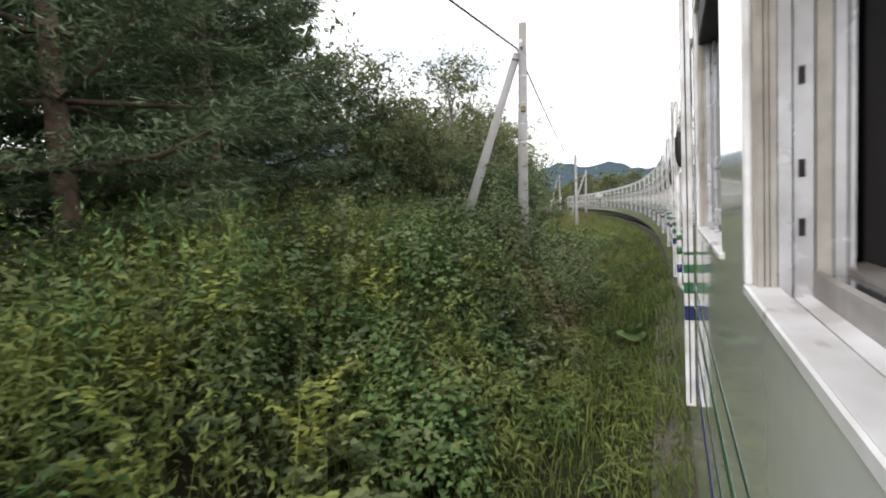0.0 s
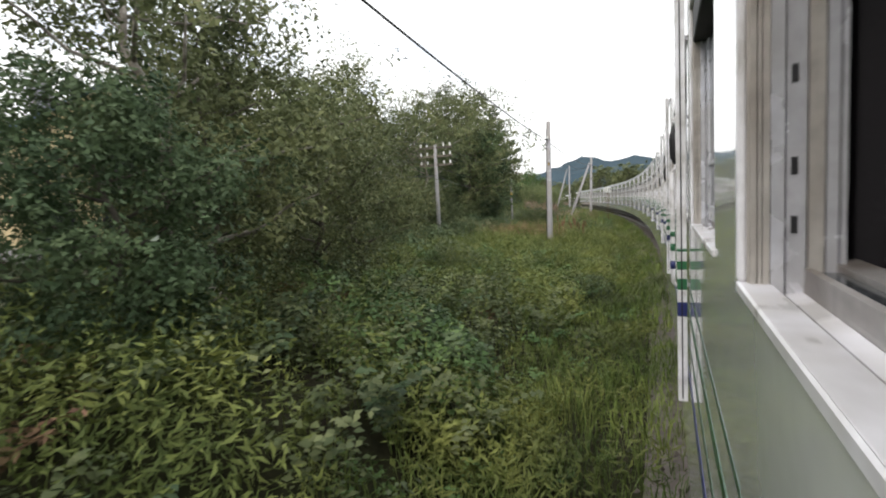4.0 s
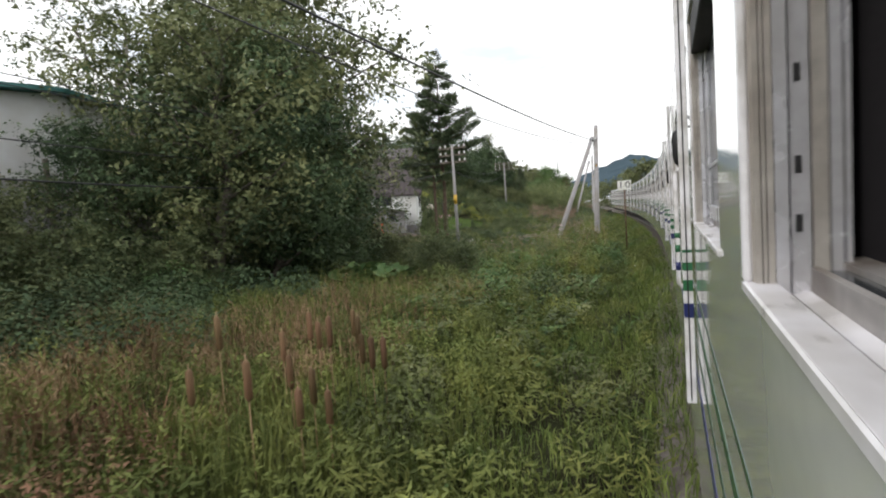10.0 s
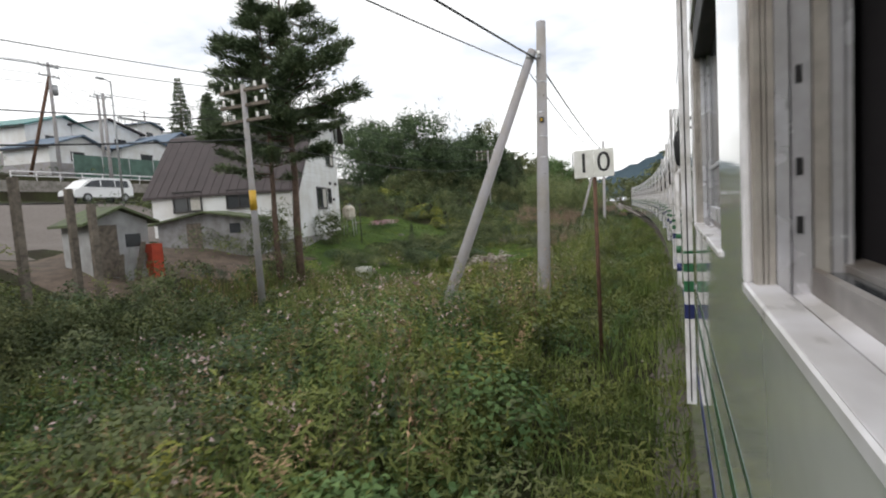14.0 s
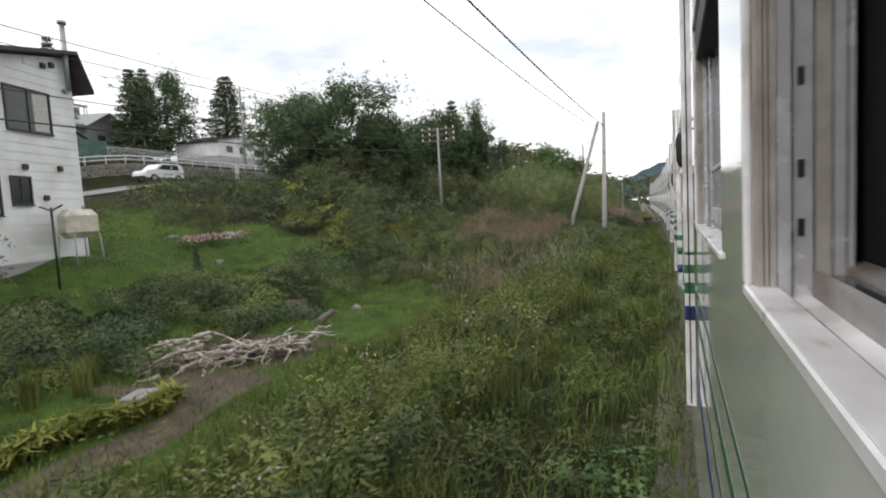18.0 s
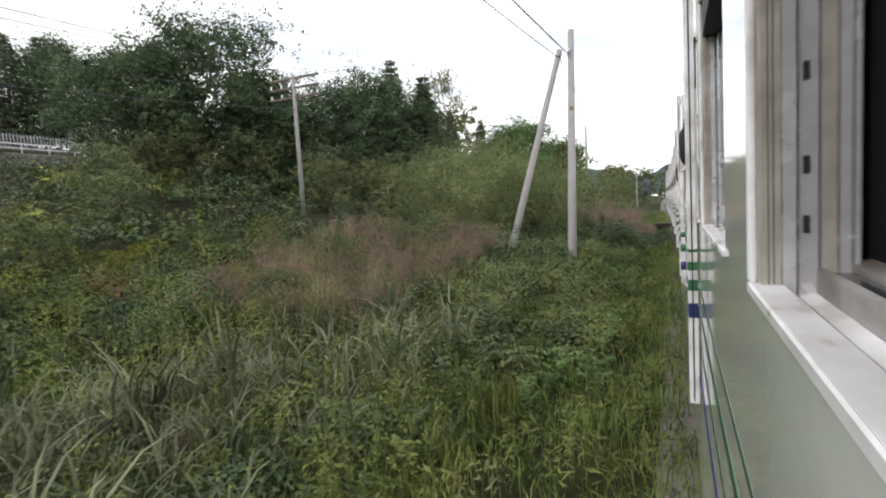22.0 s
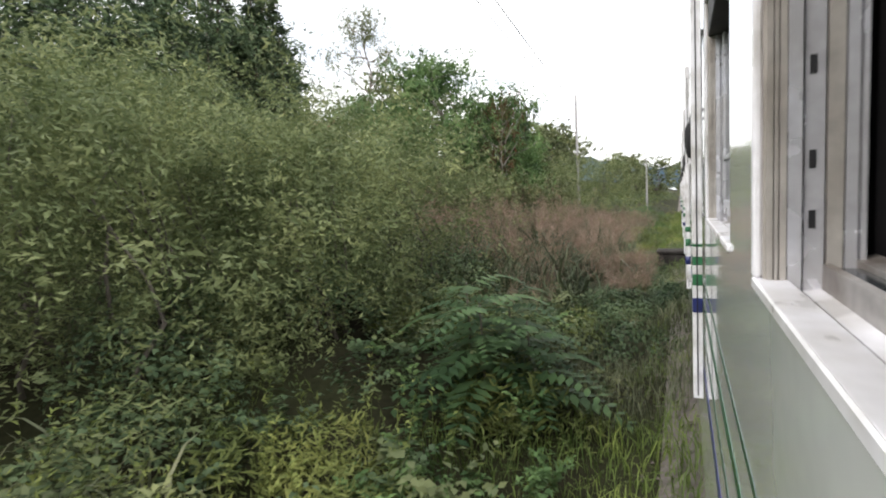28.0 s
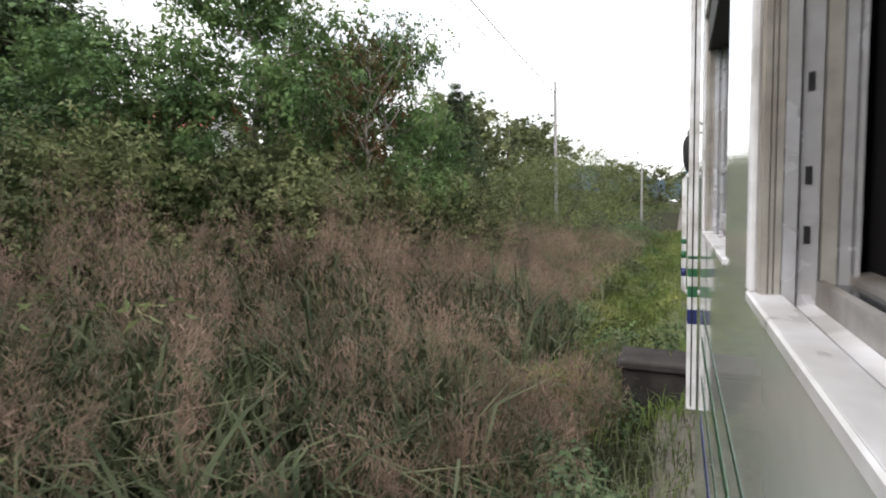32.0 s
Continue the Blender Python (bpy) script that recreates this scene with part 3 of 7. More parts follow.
def cab_post(root, m):
    """White upright post with green and blue bands, with a grab rail ahead of it."""
    z = -0.945
    for top, mt, nm in ((-0.554, M_WHITE, "post"), (-0.489, M_STRIPE_B, "blue_band"), (-0.433, M_WHITE, "post"), (-0.384, M_STRIPE_G, "green_band"), (-0.343, M_WHITE, "post"),
                        (-0.305, M_STRIPE_G, "green_band"), (-0.262, M_WHITE, "post"), (-0.249, M_STRIPE_G, "green_band"), (ROOF - 0.2, M_WHITE, "post")):
        part(nm, box_mesh(nm, 0.0, 0.08, SIDE + 0.006, SIDE + 0.046, z, top, mt, 0.003), root, m)
        z = top
    part("post_slot", box_mesh("post_slot", -0.003, 0.0005, SIDE + 0.025, SIDE + 0.030, -0.93, ROOF - 0.3, M_BLACK), root, m, "dark slot in the post")
    rail_y = SIDE + 0.060
    part("grab_rail", tube_mesh("grab_rail", [(0.28, SIDE + 0.0, -0.455), (0.28, rail_y - 0.012, -0.455), (0.28, rail_y, -0.44), (0.28, rail_y, 0.10), (0.28, rail_y - 0.012, 0.118), (0.28, SIDE + 0.0, 0.118)], 0.011, M_WHITE), root, m)
    for lo, hi, mt, nm in ((-0.375, -0.335, M_STRIPE_B, "blue_band"), (-0.285, -0.250, M_STRIPE_G, "green_band"), (-0.215, -0.190, M_STRIPE_G, "green_band")):
        part(nm, tube_mesh(nm, [(0.28, rail_y, lo), (0.28, rail_y, hi)], 0.0125, mt), root, m)
    # rounded black mirror with a pale rim on a bent arm
    bm = bmesh.new()
    bmesh.ops.create_uvsphere(bm, u_segments=16, v_segments=10, radius=1)
    for v in bm.verts:
        k = 1 if v.co.z > 0 else 0.9
        v.co = Vector((0.34 + v.co.x * 0.028, SIDE + 0.046 + v.co.y * 0.026 * k, 0.228 + math.copysign(abs(v.co.z) ** 0.8, v.co.z) * 0.088))
    part("mirror", mesh_of("mirror", bm, M_BLACK), root, m, "black oval mirror")
    bm = bmesh.new()
    bmesh.ops.create_uvsphere(bm, u_segments=14, v_segments=8, radius=1)
    for v in bm.verts:
        v.co = Vector((0.325 + v.co.x * 0.012, SIDE + 0.028 + v.co.y * 0.014, 0.215 + v.co.z * 0.072))
    part("mirror_rim", mesh_of("mirror_rim", bm, M_STEEL), root, m, "pale rim of the mirror")
    part("mirror_arm", tube_mesh("mirror_arm", [(0.30, SIDE + 0.0, 0.372), (0.33, SIDE + 0.03, 0.352), (0.34, SIDE + 0.044, 0.335), (0.34, SIDE + 0.044, 0.30)], 0.007, M_STEEL), root, m)
    part("mirror_arm", tube_mesh("mirror_arm", [(0.30, SIDE + 0.0, 0.32), (0.34, SIDE + 0.044, 0.325)], 0.006, M_STEEL), root, m)


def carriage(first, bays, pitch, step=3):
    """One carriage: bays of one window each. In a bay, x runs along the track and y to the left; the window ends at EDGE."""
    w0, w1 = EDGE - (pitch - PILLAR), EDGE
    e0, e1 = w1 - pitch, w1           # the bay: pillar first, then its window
    root = thing("railway_carriage", "pale green railway carriage with white window frames and green stripes", "railway carriage",
                 Matrix.Identity(4), group="carriages of the train")
    def bay_meshes(e0, e1, w0, w1, window=True):
        out = []
        out.append(("flank", box_mesh("flank", e0, e1, SIDE - 0.03, SIDE, BOTTOM, ZB - 0.028 if window else ZT + 0.03, M_BODY), ""))
        if window:
            bm = bmesh.new()
            box(bm, e0, w0 - 0.02, SIDE - 0.03, SIDE, ZB - 0.028, ZT + 0.03)
            out.append(("pillar", mesh_of("pillar", bm, M_BODY), ""))
        out.append(("cantrail", box_mesh("cantrail", e0, e1, SIDE - 0.03, SIDE, ZT + 0.03, ROOF - 0.22, M_BODY), ""))
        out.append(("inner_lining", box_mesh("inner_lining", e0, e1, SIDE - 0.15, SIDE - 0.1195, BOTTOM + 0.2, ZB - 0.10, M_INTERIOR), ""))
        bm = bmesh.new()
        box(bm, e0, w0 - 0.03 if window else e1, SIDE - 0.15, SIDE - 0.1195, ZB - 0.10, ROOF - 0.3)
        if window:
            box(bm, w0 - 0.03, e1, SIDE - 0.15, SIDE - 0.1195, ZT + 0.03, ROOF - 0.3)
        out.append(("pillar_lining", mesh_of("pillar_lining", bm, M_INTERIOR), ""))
        # roof, floor and far wall
        arc = [(SIDE, ROOF - 0.22), (SIDE - 0.06, ROOF - 0.08), (SIDE - 0.25, ROOF), (SIDE - 1.4, ROOF + 0.10), (SIDE - 2.6, ROOF), (SIDE - 2.8, ROOF - 0.22)]
        roof = arc + [(y, z - 0.05) for y, z in reversed(arc)]
        out.append(("roof", prism_mesh("roof", roof, e0, e1, M_ROOF_GREY), "grey carriage roof"))
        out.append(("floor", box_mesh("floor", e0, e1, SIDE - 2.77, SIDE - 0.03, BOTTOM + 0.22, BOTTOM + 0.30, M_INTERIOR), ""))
        out.append(("far_flank", box_mesh("far_flank", e0, e1, SIDE - 2.80, SIDE - 2.77, BOTTOM, ROOF - 0.22, M_BODY), ""))
        out.append(("underframe", box_mesh("underframe", e0, e1, SIDE - 2.4, SIDE - 0.35, BOTTOM - 0.35, BOTTOM + 0.2, M_UNDER), "dusty underframe"))
        for nm, z, h, mt in (("thin_stripe", -0.417, 0.014, M_STRIPE_D), ("wide_stripe", -0.537, 0.034, M_STRIPE_M), ("thin_stripe", -0.682, 0.024, M_STRIPE_D), ("blue_stripe", -0.842, 0.055, M_STRIPE_B)):
            out.append((nm, box_mesh(nm, e0, e1, SIDE, SIDE + 0.0015, z - h / 2, z + h / 2, mt), ""))
        return out

    def window_meshes(w0, w1):
        out = []
        # white outer lip
        bm = bmesh.new()
        y0, y1 = SIDE - 0.032, SIDE + 0.006
        box(bm, w0 - 0.02, w1, y0, y1, ZB - 0.028, ZB - 0.012, 0.003)
        box(bm, w0 - 0.02, w1, y0, y1, ZT + 0.005, ZT + 0.03, 0.003)
        box(bm, w0 - 0.02, w0 + 0.005, y0, SIDE - 0.003, ZB - 0.012, ZT + 0.005, 0.003)
        box(bm, w1 - 0.022, w1, SIDE - 0.004, y1, ZB - 0.012, ZT + 0.005, 0.003)
        out.append(("window_frame", mesh_of("window_frame", bm, M_WHITE), "white painted window frame"))
        # sloping sill in two steps with a groove
        out.append(("window_sill", prism_mesh("window_sill", [(SIDE + 0.004, ZB - 0.012), (SIDE - 0.039, ZB - 0.024), (SIDE - 0.039, ZB - 0.07), (SIDE - 0.010, ZB - 0.07)], w0 + 0.005, w1 - 0.012, M_WHITE), "white window sill"))
        out.append(("inner_sill", prism_mesh("inner_sill", [(SIDE - 0.0435, ZB - 0.025), (SIDE - 0.062, ZB - 0.022), (SIDE - 0.062, ZB - 0.07), (SIDE - 0.0435, ZB - 0.07)], w0 + 0.005, w1 - 0.012, M_WHITE), "scuffed white inner sill"))
        out.append(("sash_track", prism_mesh("sash_track", [(SIDE - 0.0625, ZB - 0.024), (SIDE - 0.0635, ZB + 0.006), (SIDE - 0.070, ZB + 0.008), (SIDE - 0.070, ZB + 0.000), (SIDE - 0.094, ZB + 0.000), (SIDE - 0.094, ZB + 0.012), (SIDE - 0.119, ZB + 0.016), (SIDE - 0.119, ZB - 0.10), (SIDE - 0.0625, ZB - 0.10)], w0 + 0.005, w1 - 0.012, M_ALU_DIRTY), "stained aluminium sash track"))
        out.append(("sash_glass", box_mesh("sash_glass", w0 + 0.01, w1 - 0.06, SIDE - 0.092, SIDE - 0.072, ZB + 0.0005, ZB + 0.006, M_PANE), "dull glass edge of the open sash"))
        # upright channels of the jambs: depth into the wall, depth, relief
        steps = [(0.004, 0.006, 0.010), (0.006, 0.0125, 0.003), (0.0125, 0.014, 0.010), (0.014, 0.0175, 0.002), (0.0175, 0.0195, 0.009), (0.0195, 0.026, 0.004), (0.026, 0.0275, 0.008), (0.0275, 0.041, 0.001), (0.041, 0.044, 0.017),
                 (0.044, 0.0635, 0.008), (0.0635, 0.0665, 0.018), (0.0665, 0.0815, 0.006), (0.0815, 0.0835, 0.014), (0.0835, 0.0945, 0.004), (0.0945, 0.097, 0.014), (0.097, 0.102, 0.001)]
        for xa, sgn in ((w1 - 0.022, -1), (w0 + 0.005, 1)):
            for group, mt in ((steps[:7], M_ALU_TAN), (steps[7:11], M_ALU), (steps[11:13], M_ALU_TAN), (steps[13:], M_ALU)):
                d0, d1 = group[0][0], group[-1][1]
                line = [(xa - sgn * 0.02, d0)]
                for a, b, c in group:
                    line += [(xa + sgn * (0.018 - c), a), (xa + sgn * (0.018 - c), b)]
                line.append((xa - sgn * 0.02, d1))
                bm = bmesh.new()
                lo = [bm.verts.new((x, SIDE - d, ZB - 0.03)) for x, d in line]
                hi = [bm.verts.new((x, SIDE - d, ZT + 0.01)) for x, d in line]
                for i in range(len(line)):
                    j = (i + 1) % len(line)
                    bm.faces.new((lo[i], lo[j], hi[j], hi[i]))
                bm.faces.new(lo)
                bm.faces.new(hi)
                bmesh.ops.recalc_face_normals(bm, faces=bm.faces[:])
                out.append(("window_jamb", mesh_of("window_jamb", bm, mt), "ribbed aluminium window jamb"))
        slot = box_mesh("latch_slot", w1 - 0.0335, w1 - 0.0318, SIDE - 0.0555, SIDE - 0.0487, -0.0105, 0.0105, M_BLACK)
        for z in (-0.045, 0.0247, 0.132):
            out.append(("latch_slot", slot, "black latch slot", z))
        # black colour stands for the shade under the header
        out.append(("window_header", box_mesh("window_header", w0 + 0.006, w1 - 0.024, SIDE - 0.104, SIDE - 0.005, ZT - 0.115, ZT + 0.004, M_BLACK, 0.004), "window header, soffit shade painted black"))
        out.append(("raised_sash", box_mesh("raised_sash", w0 + 0.03, w1 - 0.05, SIDE - 0.100, SIDE - 0.084, ZT - 0.30, ZT - 0.118, M_PANE), "raised window sash"))
        return out

    def closed_sash(w0, w1):
        """The lowered sash of a shut window: stiles, bottom rail and dark glass set back in the wall."""
        out = []
        for a, b in ((w0 + 0.026, w0 + 0.055), (w1 - 0.075, w1 - 0.045)):
            out.append(("sash_stile", box_mesh("sash_stile", a, b, SIDE - 0.066, SIDE - 0.048, ZB + 0.005, ZT - 0.116, M_ALU, 0.003), "dull aluminium sash stile"))
        out.append(("sash_rail", box_mesh("sash_rail", w0 + 0.055, w1 - 0.075, SIDE - 0.066, SIDE - 0.048, ZB + 0.005, ZB + 0.055, M_ALU, 0.003), "dull aluminium sash rail"))
        out.append(("sash_rail", box_mesh("sash_rail", w0 + 0.055, w1 - 0.075, SIDE - 0.066, SIDE - 0.048, ZB + 0.19, ZB + 0.205, M_ALU, 0.002), "dull aluminium sash rail"))
        out.append(("sash_pane", box_mesh("sash_pane", w0 + 0.055, w1 - 0.075, SIDE - 0.060, SIDE - 0.055, ZB + 0.055, ZT - 0.116, M_PANE), "dark glass of the shut window"))
        return out

    meshes = bay_meshes(e0, e1, w0, w1) + window_meshes(w0, w1)
    shut = closed_sash(w0, w1)
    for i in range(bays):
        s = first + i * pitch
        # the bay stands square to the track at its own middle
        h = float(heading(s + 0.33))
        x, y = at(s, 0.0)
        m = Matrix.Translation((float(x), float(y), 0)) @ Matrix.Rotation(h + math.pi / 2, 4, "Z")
        # windows beside the camera at whole seconds stay open, the others are shut
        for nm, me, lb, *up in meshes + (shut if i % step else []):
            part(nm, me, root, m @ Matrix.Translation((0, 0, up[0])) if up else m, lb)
    # the cab's banded post, grab rail and mirror, copied for each second of camera travel
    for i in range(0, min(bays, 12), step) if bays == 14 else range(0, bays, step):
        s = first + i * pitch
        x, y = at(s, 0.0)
        cab_post(root, Matrix.Translation((float(x), float(y), 0)) @ Matrix.Rotation(float(heading(s + 1.3)) + math.pi / 2, 4, "Z") @ Matrix.Translation((2.5, 0, 0)))
    return root


# bay pitches chosen so a window meets the camera at every whole second
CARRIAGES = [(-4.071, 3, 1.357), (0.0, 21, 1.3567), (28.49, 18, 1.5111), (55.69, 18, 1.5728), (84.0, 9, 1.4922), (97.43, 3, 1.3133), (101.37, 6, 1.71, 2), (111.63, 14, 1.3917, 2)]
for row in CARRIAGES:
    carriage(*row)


def cab(s):
    """The front end of the train with its corner post, grab rail and mirror."""
    h = float(heading(s))
    x, y = at(s, 0.0)
    root = thing("driving_cab", "white front corner of the train with striped post and mirror", "train cab",
                 Matrix.Translation((float(x), float(y), 0)) @ Matrix.Rotation(h + math.pi / 2, 4, "Z"))
    part("front_wall", box_mesh("front_wall", 0.55, 0.62, SIDE - 2.8, SIDE, BOTTOM, ROOF, M_BODY), root)
    part("side_wall", box_mesh("side_wall", 0.0, 0.55, SIDE - 0.05, SIDE, BOTTOM, ROOF, M_BODY), root)
    part("roof", box_mesh("roof", 0.0, 0.62, SIDE - 2.8, SIDE, ROOF, ROOF + 0.06, M_ROOF_GREY, 0.02), root)
    cab_post(root, Matrix.Translation((0.36, 0, 0)))


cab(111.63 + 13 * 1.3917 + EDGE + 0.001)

# ---- poles ----
def pole(name, label, base, top, r0, r1, mat, category="pole"):
    ob = thing(name, label, category, Matrix.Translation(base))
    part("shaft", tube_mesh("shaft", [(0, 0, -0.4), (0, 0, 0.4), Vector(top) - Vector(base)], [r0, r0, r1], mat, 14), ob)
    return ob


def track_point(s, l, z):
    x, y = at(s, l)
    return Vector((float(x), float(y), z))


def line_pole(s, l, top_z, strut=None, lean=(0, 0), thick=1.0, arm=0.8, strut_side=0.12):
    base = spot(s, l)
    top = track_point(s + lean[0], l + lean[1], top_z)
    ob = pole("utility_pole", "grey weathered concrete utility pole", base, top, 0.155 * thick, 0.105 * thick, M_CONCRETE)
    d = top - base
    for f in (0.55, 0.62, 0.7, 0.8):
        c = d * f
        r = (0.155 + (0.105 - 0.155) * f) * thick + 0.004
        part("steel_band", tube_mesh("steel_band", [c, c + d.normalized() * 0.022], r, M_ALU, 14), ob)
    # tag plate, climbing pegs and the cable that runs down the shaft
    c, r = d * 0.675, 0.122 * thick
    plate = part("tag_plate", box_mesh("tag_plate", c.x - r * 0.1, c.x + r * 0.75, c.y - r - 0.012, c.y - r + 0.02, c.z - 0.06, c.z + 0.06, M_INK, 0.003), ob, label="black tag plate with a yellow mark")
    part("yellow_mark", box_mesh("yellow_mark", c.x + r * 0.15, c.x + r * 0.5, c.y - r - 0.016, c.y - r - 0.011, c.z - 0.035, c.z + 0.035, M_YELLOW), plate)
    for k in range(10):
        f = 0.30 + 0.065 * k
        c = d * f
        r = (0.155 - 0.05 * f) * thick
        sg = 1 if k % 2 else -1
        part("climbing_peg", tube_mesh("climbing_peg", [(c.x + sg * r * 0.6, c.y - r * 0.7, c.z), (c.x + sg * (r * 0.6 + 0.035), c.y - r * 0.7 - 0.04, c.z)], 0.008, M_RUST, 6), ob)
    if strut is None:
        pts = [(d.x * f - (0.155 - 0.05 * f) * 0.75, d.y * f - (0.155 - 0.05 * f) * 0.75, d.z * f) for f in (0.02, 0.3, 0.6, 0.94)]
        part("down_cable", tube_mesh("down_cable", pts, 0.016, M_CABLE, 6), ob, label="black cable down the pole")
    c = d * (1 - arm / d.length)
    part("insulator_bracket", box_mesh("insulator_bracket", c.x - 0.03, c.x + 0.03, c.y - 0.2, c.y + 0.2, c.z - 0.03, c.z + 0.03, M_STEEL, 0.005), ob)
    for dy in (-0.16, 0.16):
        part("insulator", tube_mesh("insulator", [(c.x, c.y + dy, c.z + 0.03), (c.x, c.y + dy, c.z + 0.08), (c.x, c.y + dy, c.z + 0.13)], [0.02, 0.045, 0.025], M_PORCELAIN, 8), ob)
    if strut:
        sb = spot(*strut)
        st = base + d * (1 - 0.62 / d.length)
        out = Vector((sb.x - base.x, sb.y - base.y, 0)).normalized()
        st = st + out * strut_side
        strut_ob = pole("pole_strut", "slanting concrete strut that props the pole", sb, st, 0.135 * thick, 0.10 * thick, M_CONCRETE)
        e = st - sb
        part("clamp_band", tube_mesh("clamp_band", [e * 0.965, e * 0.985], 0.106 * thick, M_STEEL, 14), strut_ob)
    h = float(heading(s))
    return base + c + Vector((-math.cos(h), -math.sin(h), 0)) * 0.12


POLES = []
POLES.append(line_pole(-24, 3.5, 4.6))
POLES.append(line_pole(11.15, 2.87, 3.82, (10.72, 4.15), (0, -0.2), 0.78, 0.5))
POLES.append(line_pole(40.5, 4.15, 3.5, None, (0.0, -0.08), 0.88))
POLES.append(line_pole(72.4, 2.66, 4.1, (71.4, 4.85), (0.1, -0.2), strut_side=0.2))
POLES.append(line_pole(115.95, 3.2, 5.95, (116.15, 5.5), (0.68, -0.13), strut_side=0.4))
POLES.append(line_pole(172, 9.5, 10.0))
pole("utility_pole", "slim grey pole beside the line", spot(185, 3.6), track_point(185, 3.6, 3.8), 0.11, 0.08, M_CONCRETE)


def wire(a, b, sag, r=0.012, name="overhead_wire", label="thin black overhead wire"):
    pts = [a.lerp(b, k / 24) - Vector((0, 0, sag * 4 * (k / 24) * (1 - k / 24))) for k in range(25)]
    ob = thing(name, label, "cable", data=tube_mesh(name, pts, r, M_CABLE, 5))
    return ob


for k, (a, b) in enumerate(zip(POLES, POLES[1:])):
    wire(a, b, 0.3, 0.020)
    if k > 1:
        side = (b - a).cross(Vector((0, 0, 1))).normalized() * -0.25
        wire(a + side - Vector((0, 0, 0.15)), b + side - Vector((0, 0, 0.15)), 0.58, 0.011)


def telegraph_pole(s, l, h, arms=3, lean=0.0, band=False, half=0.85):
    m = placed(s, l)
    ob = thing("telegraph_pole", "old concrete telegraph pole with cross-arms and white insulators", "pole", m, group="telegraph poles")
    part("shaft", tube_mesh("shaft", [(0, 0, -0.3), (lean * 0.5, 0, h * 0.5), (lean, 0, h)], [0.105, 0.09, 0.07], M_CONCRETE, 12), ob)
    if band:
        part("yellow_band", tube_mesh("yellow_band", [(lean * 0.52, 0, h * 0.50), (lean * 0.56, 0, h * 0.58)], 0.097, M_YELLOW, 12), ob)
    for k in range(arms):
        z = h - 0.15 - 0.42 * k
        arm = part("cross_arm", box_mesh("cross_arm", -0.05, 0.05, -half, half, z - 0.045, z + 0.045, M_WOOD_OLD, 0.006), ob)
        for y in (-half + 0.1, -half / 2, half / 2, half - 0.1):
            part("insulator", tube_mesh("insulator", [(0, y, z + 0.04), (0, y, z + 0.10), (0, y, z + 0.14), (0, y, z + 0.20)], [0.02, 0.05, 0.03, 0.04], M_PORCELAIN, 8), arm)
    return ob


TELEGRAPH = [(4.0, 13.5, 6.0)]
for s, l, h in ((40.25, 9.5, 5.0), (72.0, 10.75, 7.0), (116.5, 15.15, 6.45), (152, 19, 6.5)):
    TELEGRAPH.append((s, l, h))
    telegraph_pole(s, l, h, band=s == 72.0, half=1.35 if s == 116.5 else 0.85)


for (s, l, h), (s2, l2, h2) in zip(TELEGRAPH, TELEGRAPH[1:]):
    for dl, dz, r in ((0.6, 0.05, 0.010), (-0.6, 0.05, 0.010), (0.4, 0.9, 0.012), (0.0, 1.5, 0.018)):
        wire(spot(s, l + dl, h - dz), spot(s2, l2 + dl, h2 - dz), 0.55 + 0.2 * dz, r, "telegraph_wire", "dark sagging telegraph wire")


def sign_ten(s, l):
    """A white board with black figures on a steel post."""
    m = placed(s, l)
    ob = thing("number_sign", "white square trackside sign with black number 10 on a steel post", "sign", m)
    top = 0.6 - float(ground(s, l))
    part("post", tube_mesh("post", [(0, 0, -0.3), (0, 0, top - 0.1)], 0.035, M_RUST, 10), ob)
    part("board", box_mesh("board", -0.06, -0.04, -0.0, 0.32, top - 0.22, top + 0.24, M_SIGN, 0.004), ob)
    part("board", box_mesh("board", -0.06, -0.04, -0.32, -0.004, top - 0.22, top + 0.24, M_SIGN, 0.004), ob)
    for ch, y in (("1", 0.16), ("0", -0.16)):
        cu = bpy.data.curves.new("figure", "FONT")
        cu.body, cu.size, cu.extrude, cu.align_x, cu.align_y = ch, 0.46, 0.002, "CENTER", "CENTER"
        cu.materials.append(M_INK)
        tmp = bpy.data.objects.new("figure_source", cu)
        me = bpy.data.meshes.new_from_object(tmp)
        me.transform(Matrix.Rotation(radians(90), 4, "X"))
        me.transform(Matrix.Rotation(radians(-90), 4, "Z"))
        bpy.data.objects.remove(tmp)
        part("figure", me, ob, Matrix.Translation((-0.063, y, top + 0.01)))


sign_ten(69.45, 1.1)


# ---- garden clutter ----
def root_pile(s, l, n, seed, reach):
    """Bleached roots and split branches thrown in a heap, with a sawn stump."""
    rng = np.random.default_rng(seed)
    ob = thing("root_pile", "heap of bleached tangled roots and split branches", "root pile", placed(s, l))
    for k in range(n):
        a = rng.uniform(0, 6.28)
        c = Vector((rng.normal() * reach * 0.5, rng.normal() * reach * 0.4, rng.uniform(0.05, 0.48)))
        d = Vector((math.cos(a), math.sin(a), rng.uniform(-0.1, 0.35)))
        ln = rng.uniform(0.3, 1.25)
        pts = [c + d * ln * t + Vector((rng.normal() * 0.06, rng.normal() * 0.06, -0.25 * t * t * ln + rng.normal() * 0.03)) for t in (0, 0.33, 0.66, 1)]
        for q in pts:
            q.z = max(q.z, 0.01)
        r = rng.uniform(0.015, 0.06)
        part("root", tube_mesh("root", pts, [r, r * 0.8, r * 0.55, r * 0.2], M_DRIFT, 6), ob)
    return ob


root_pile(87.5, 8.7, 40, 3, 0.85)
root_pile(88.7, 8.3, 36, 4, 0.9)
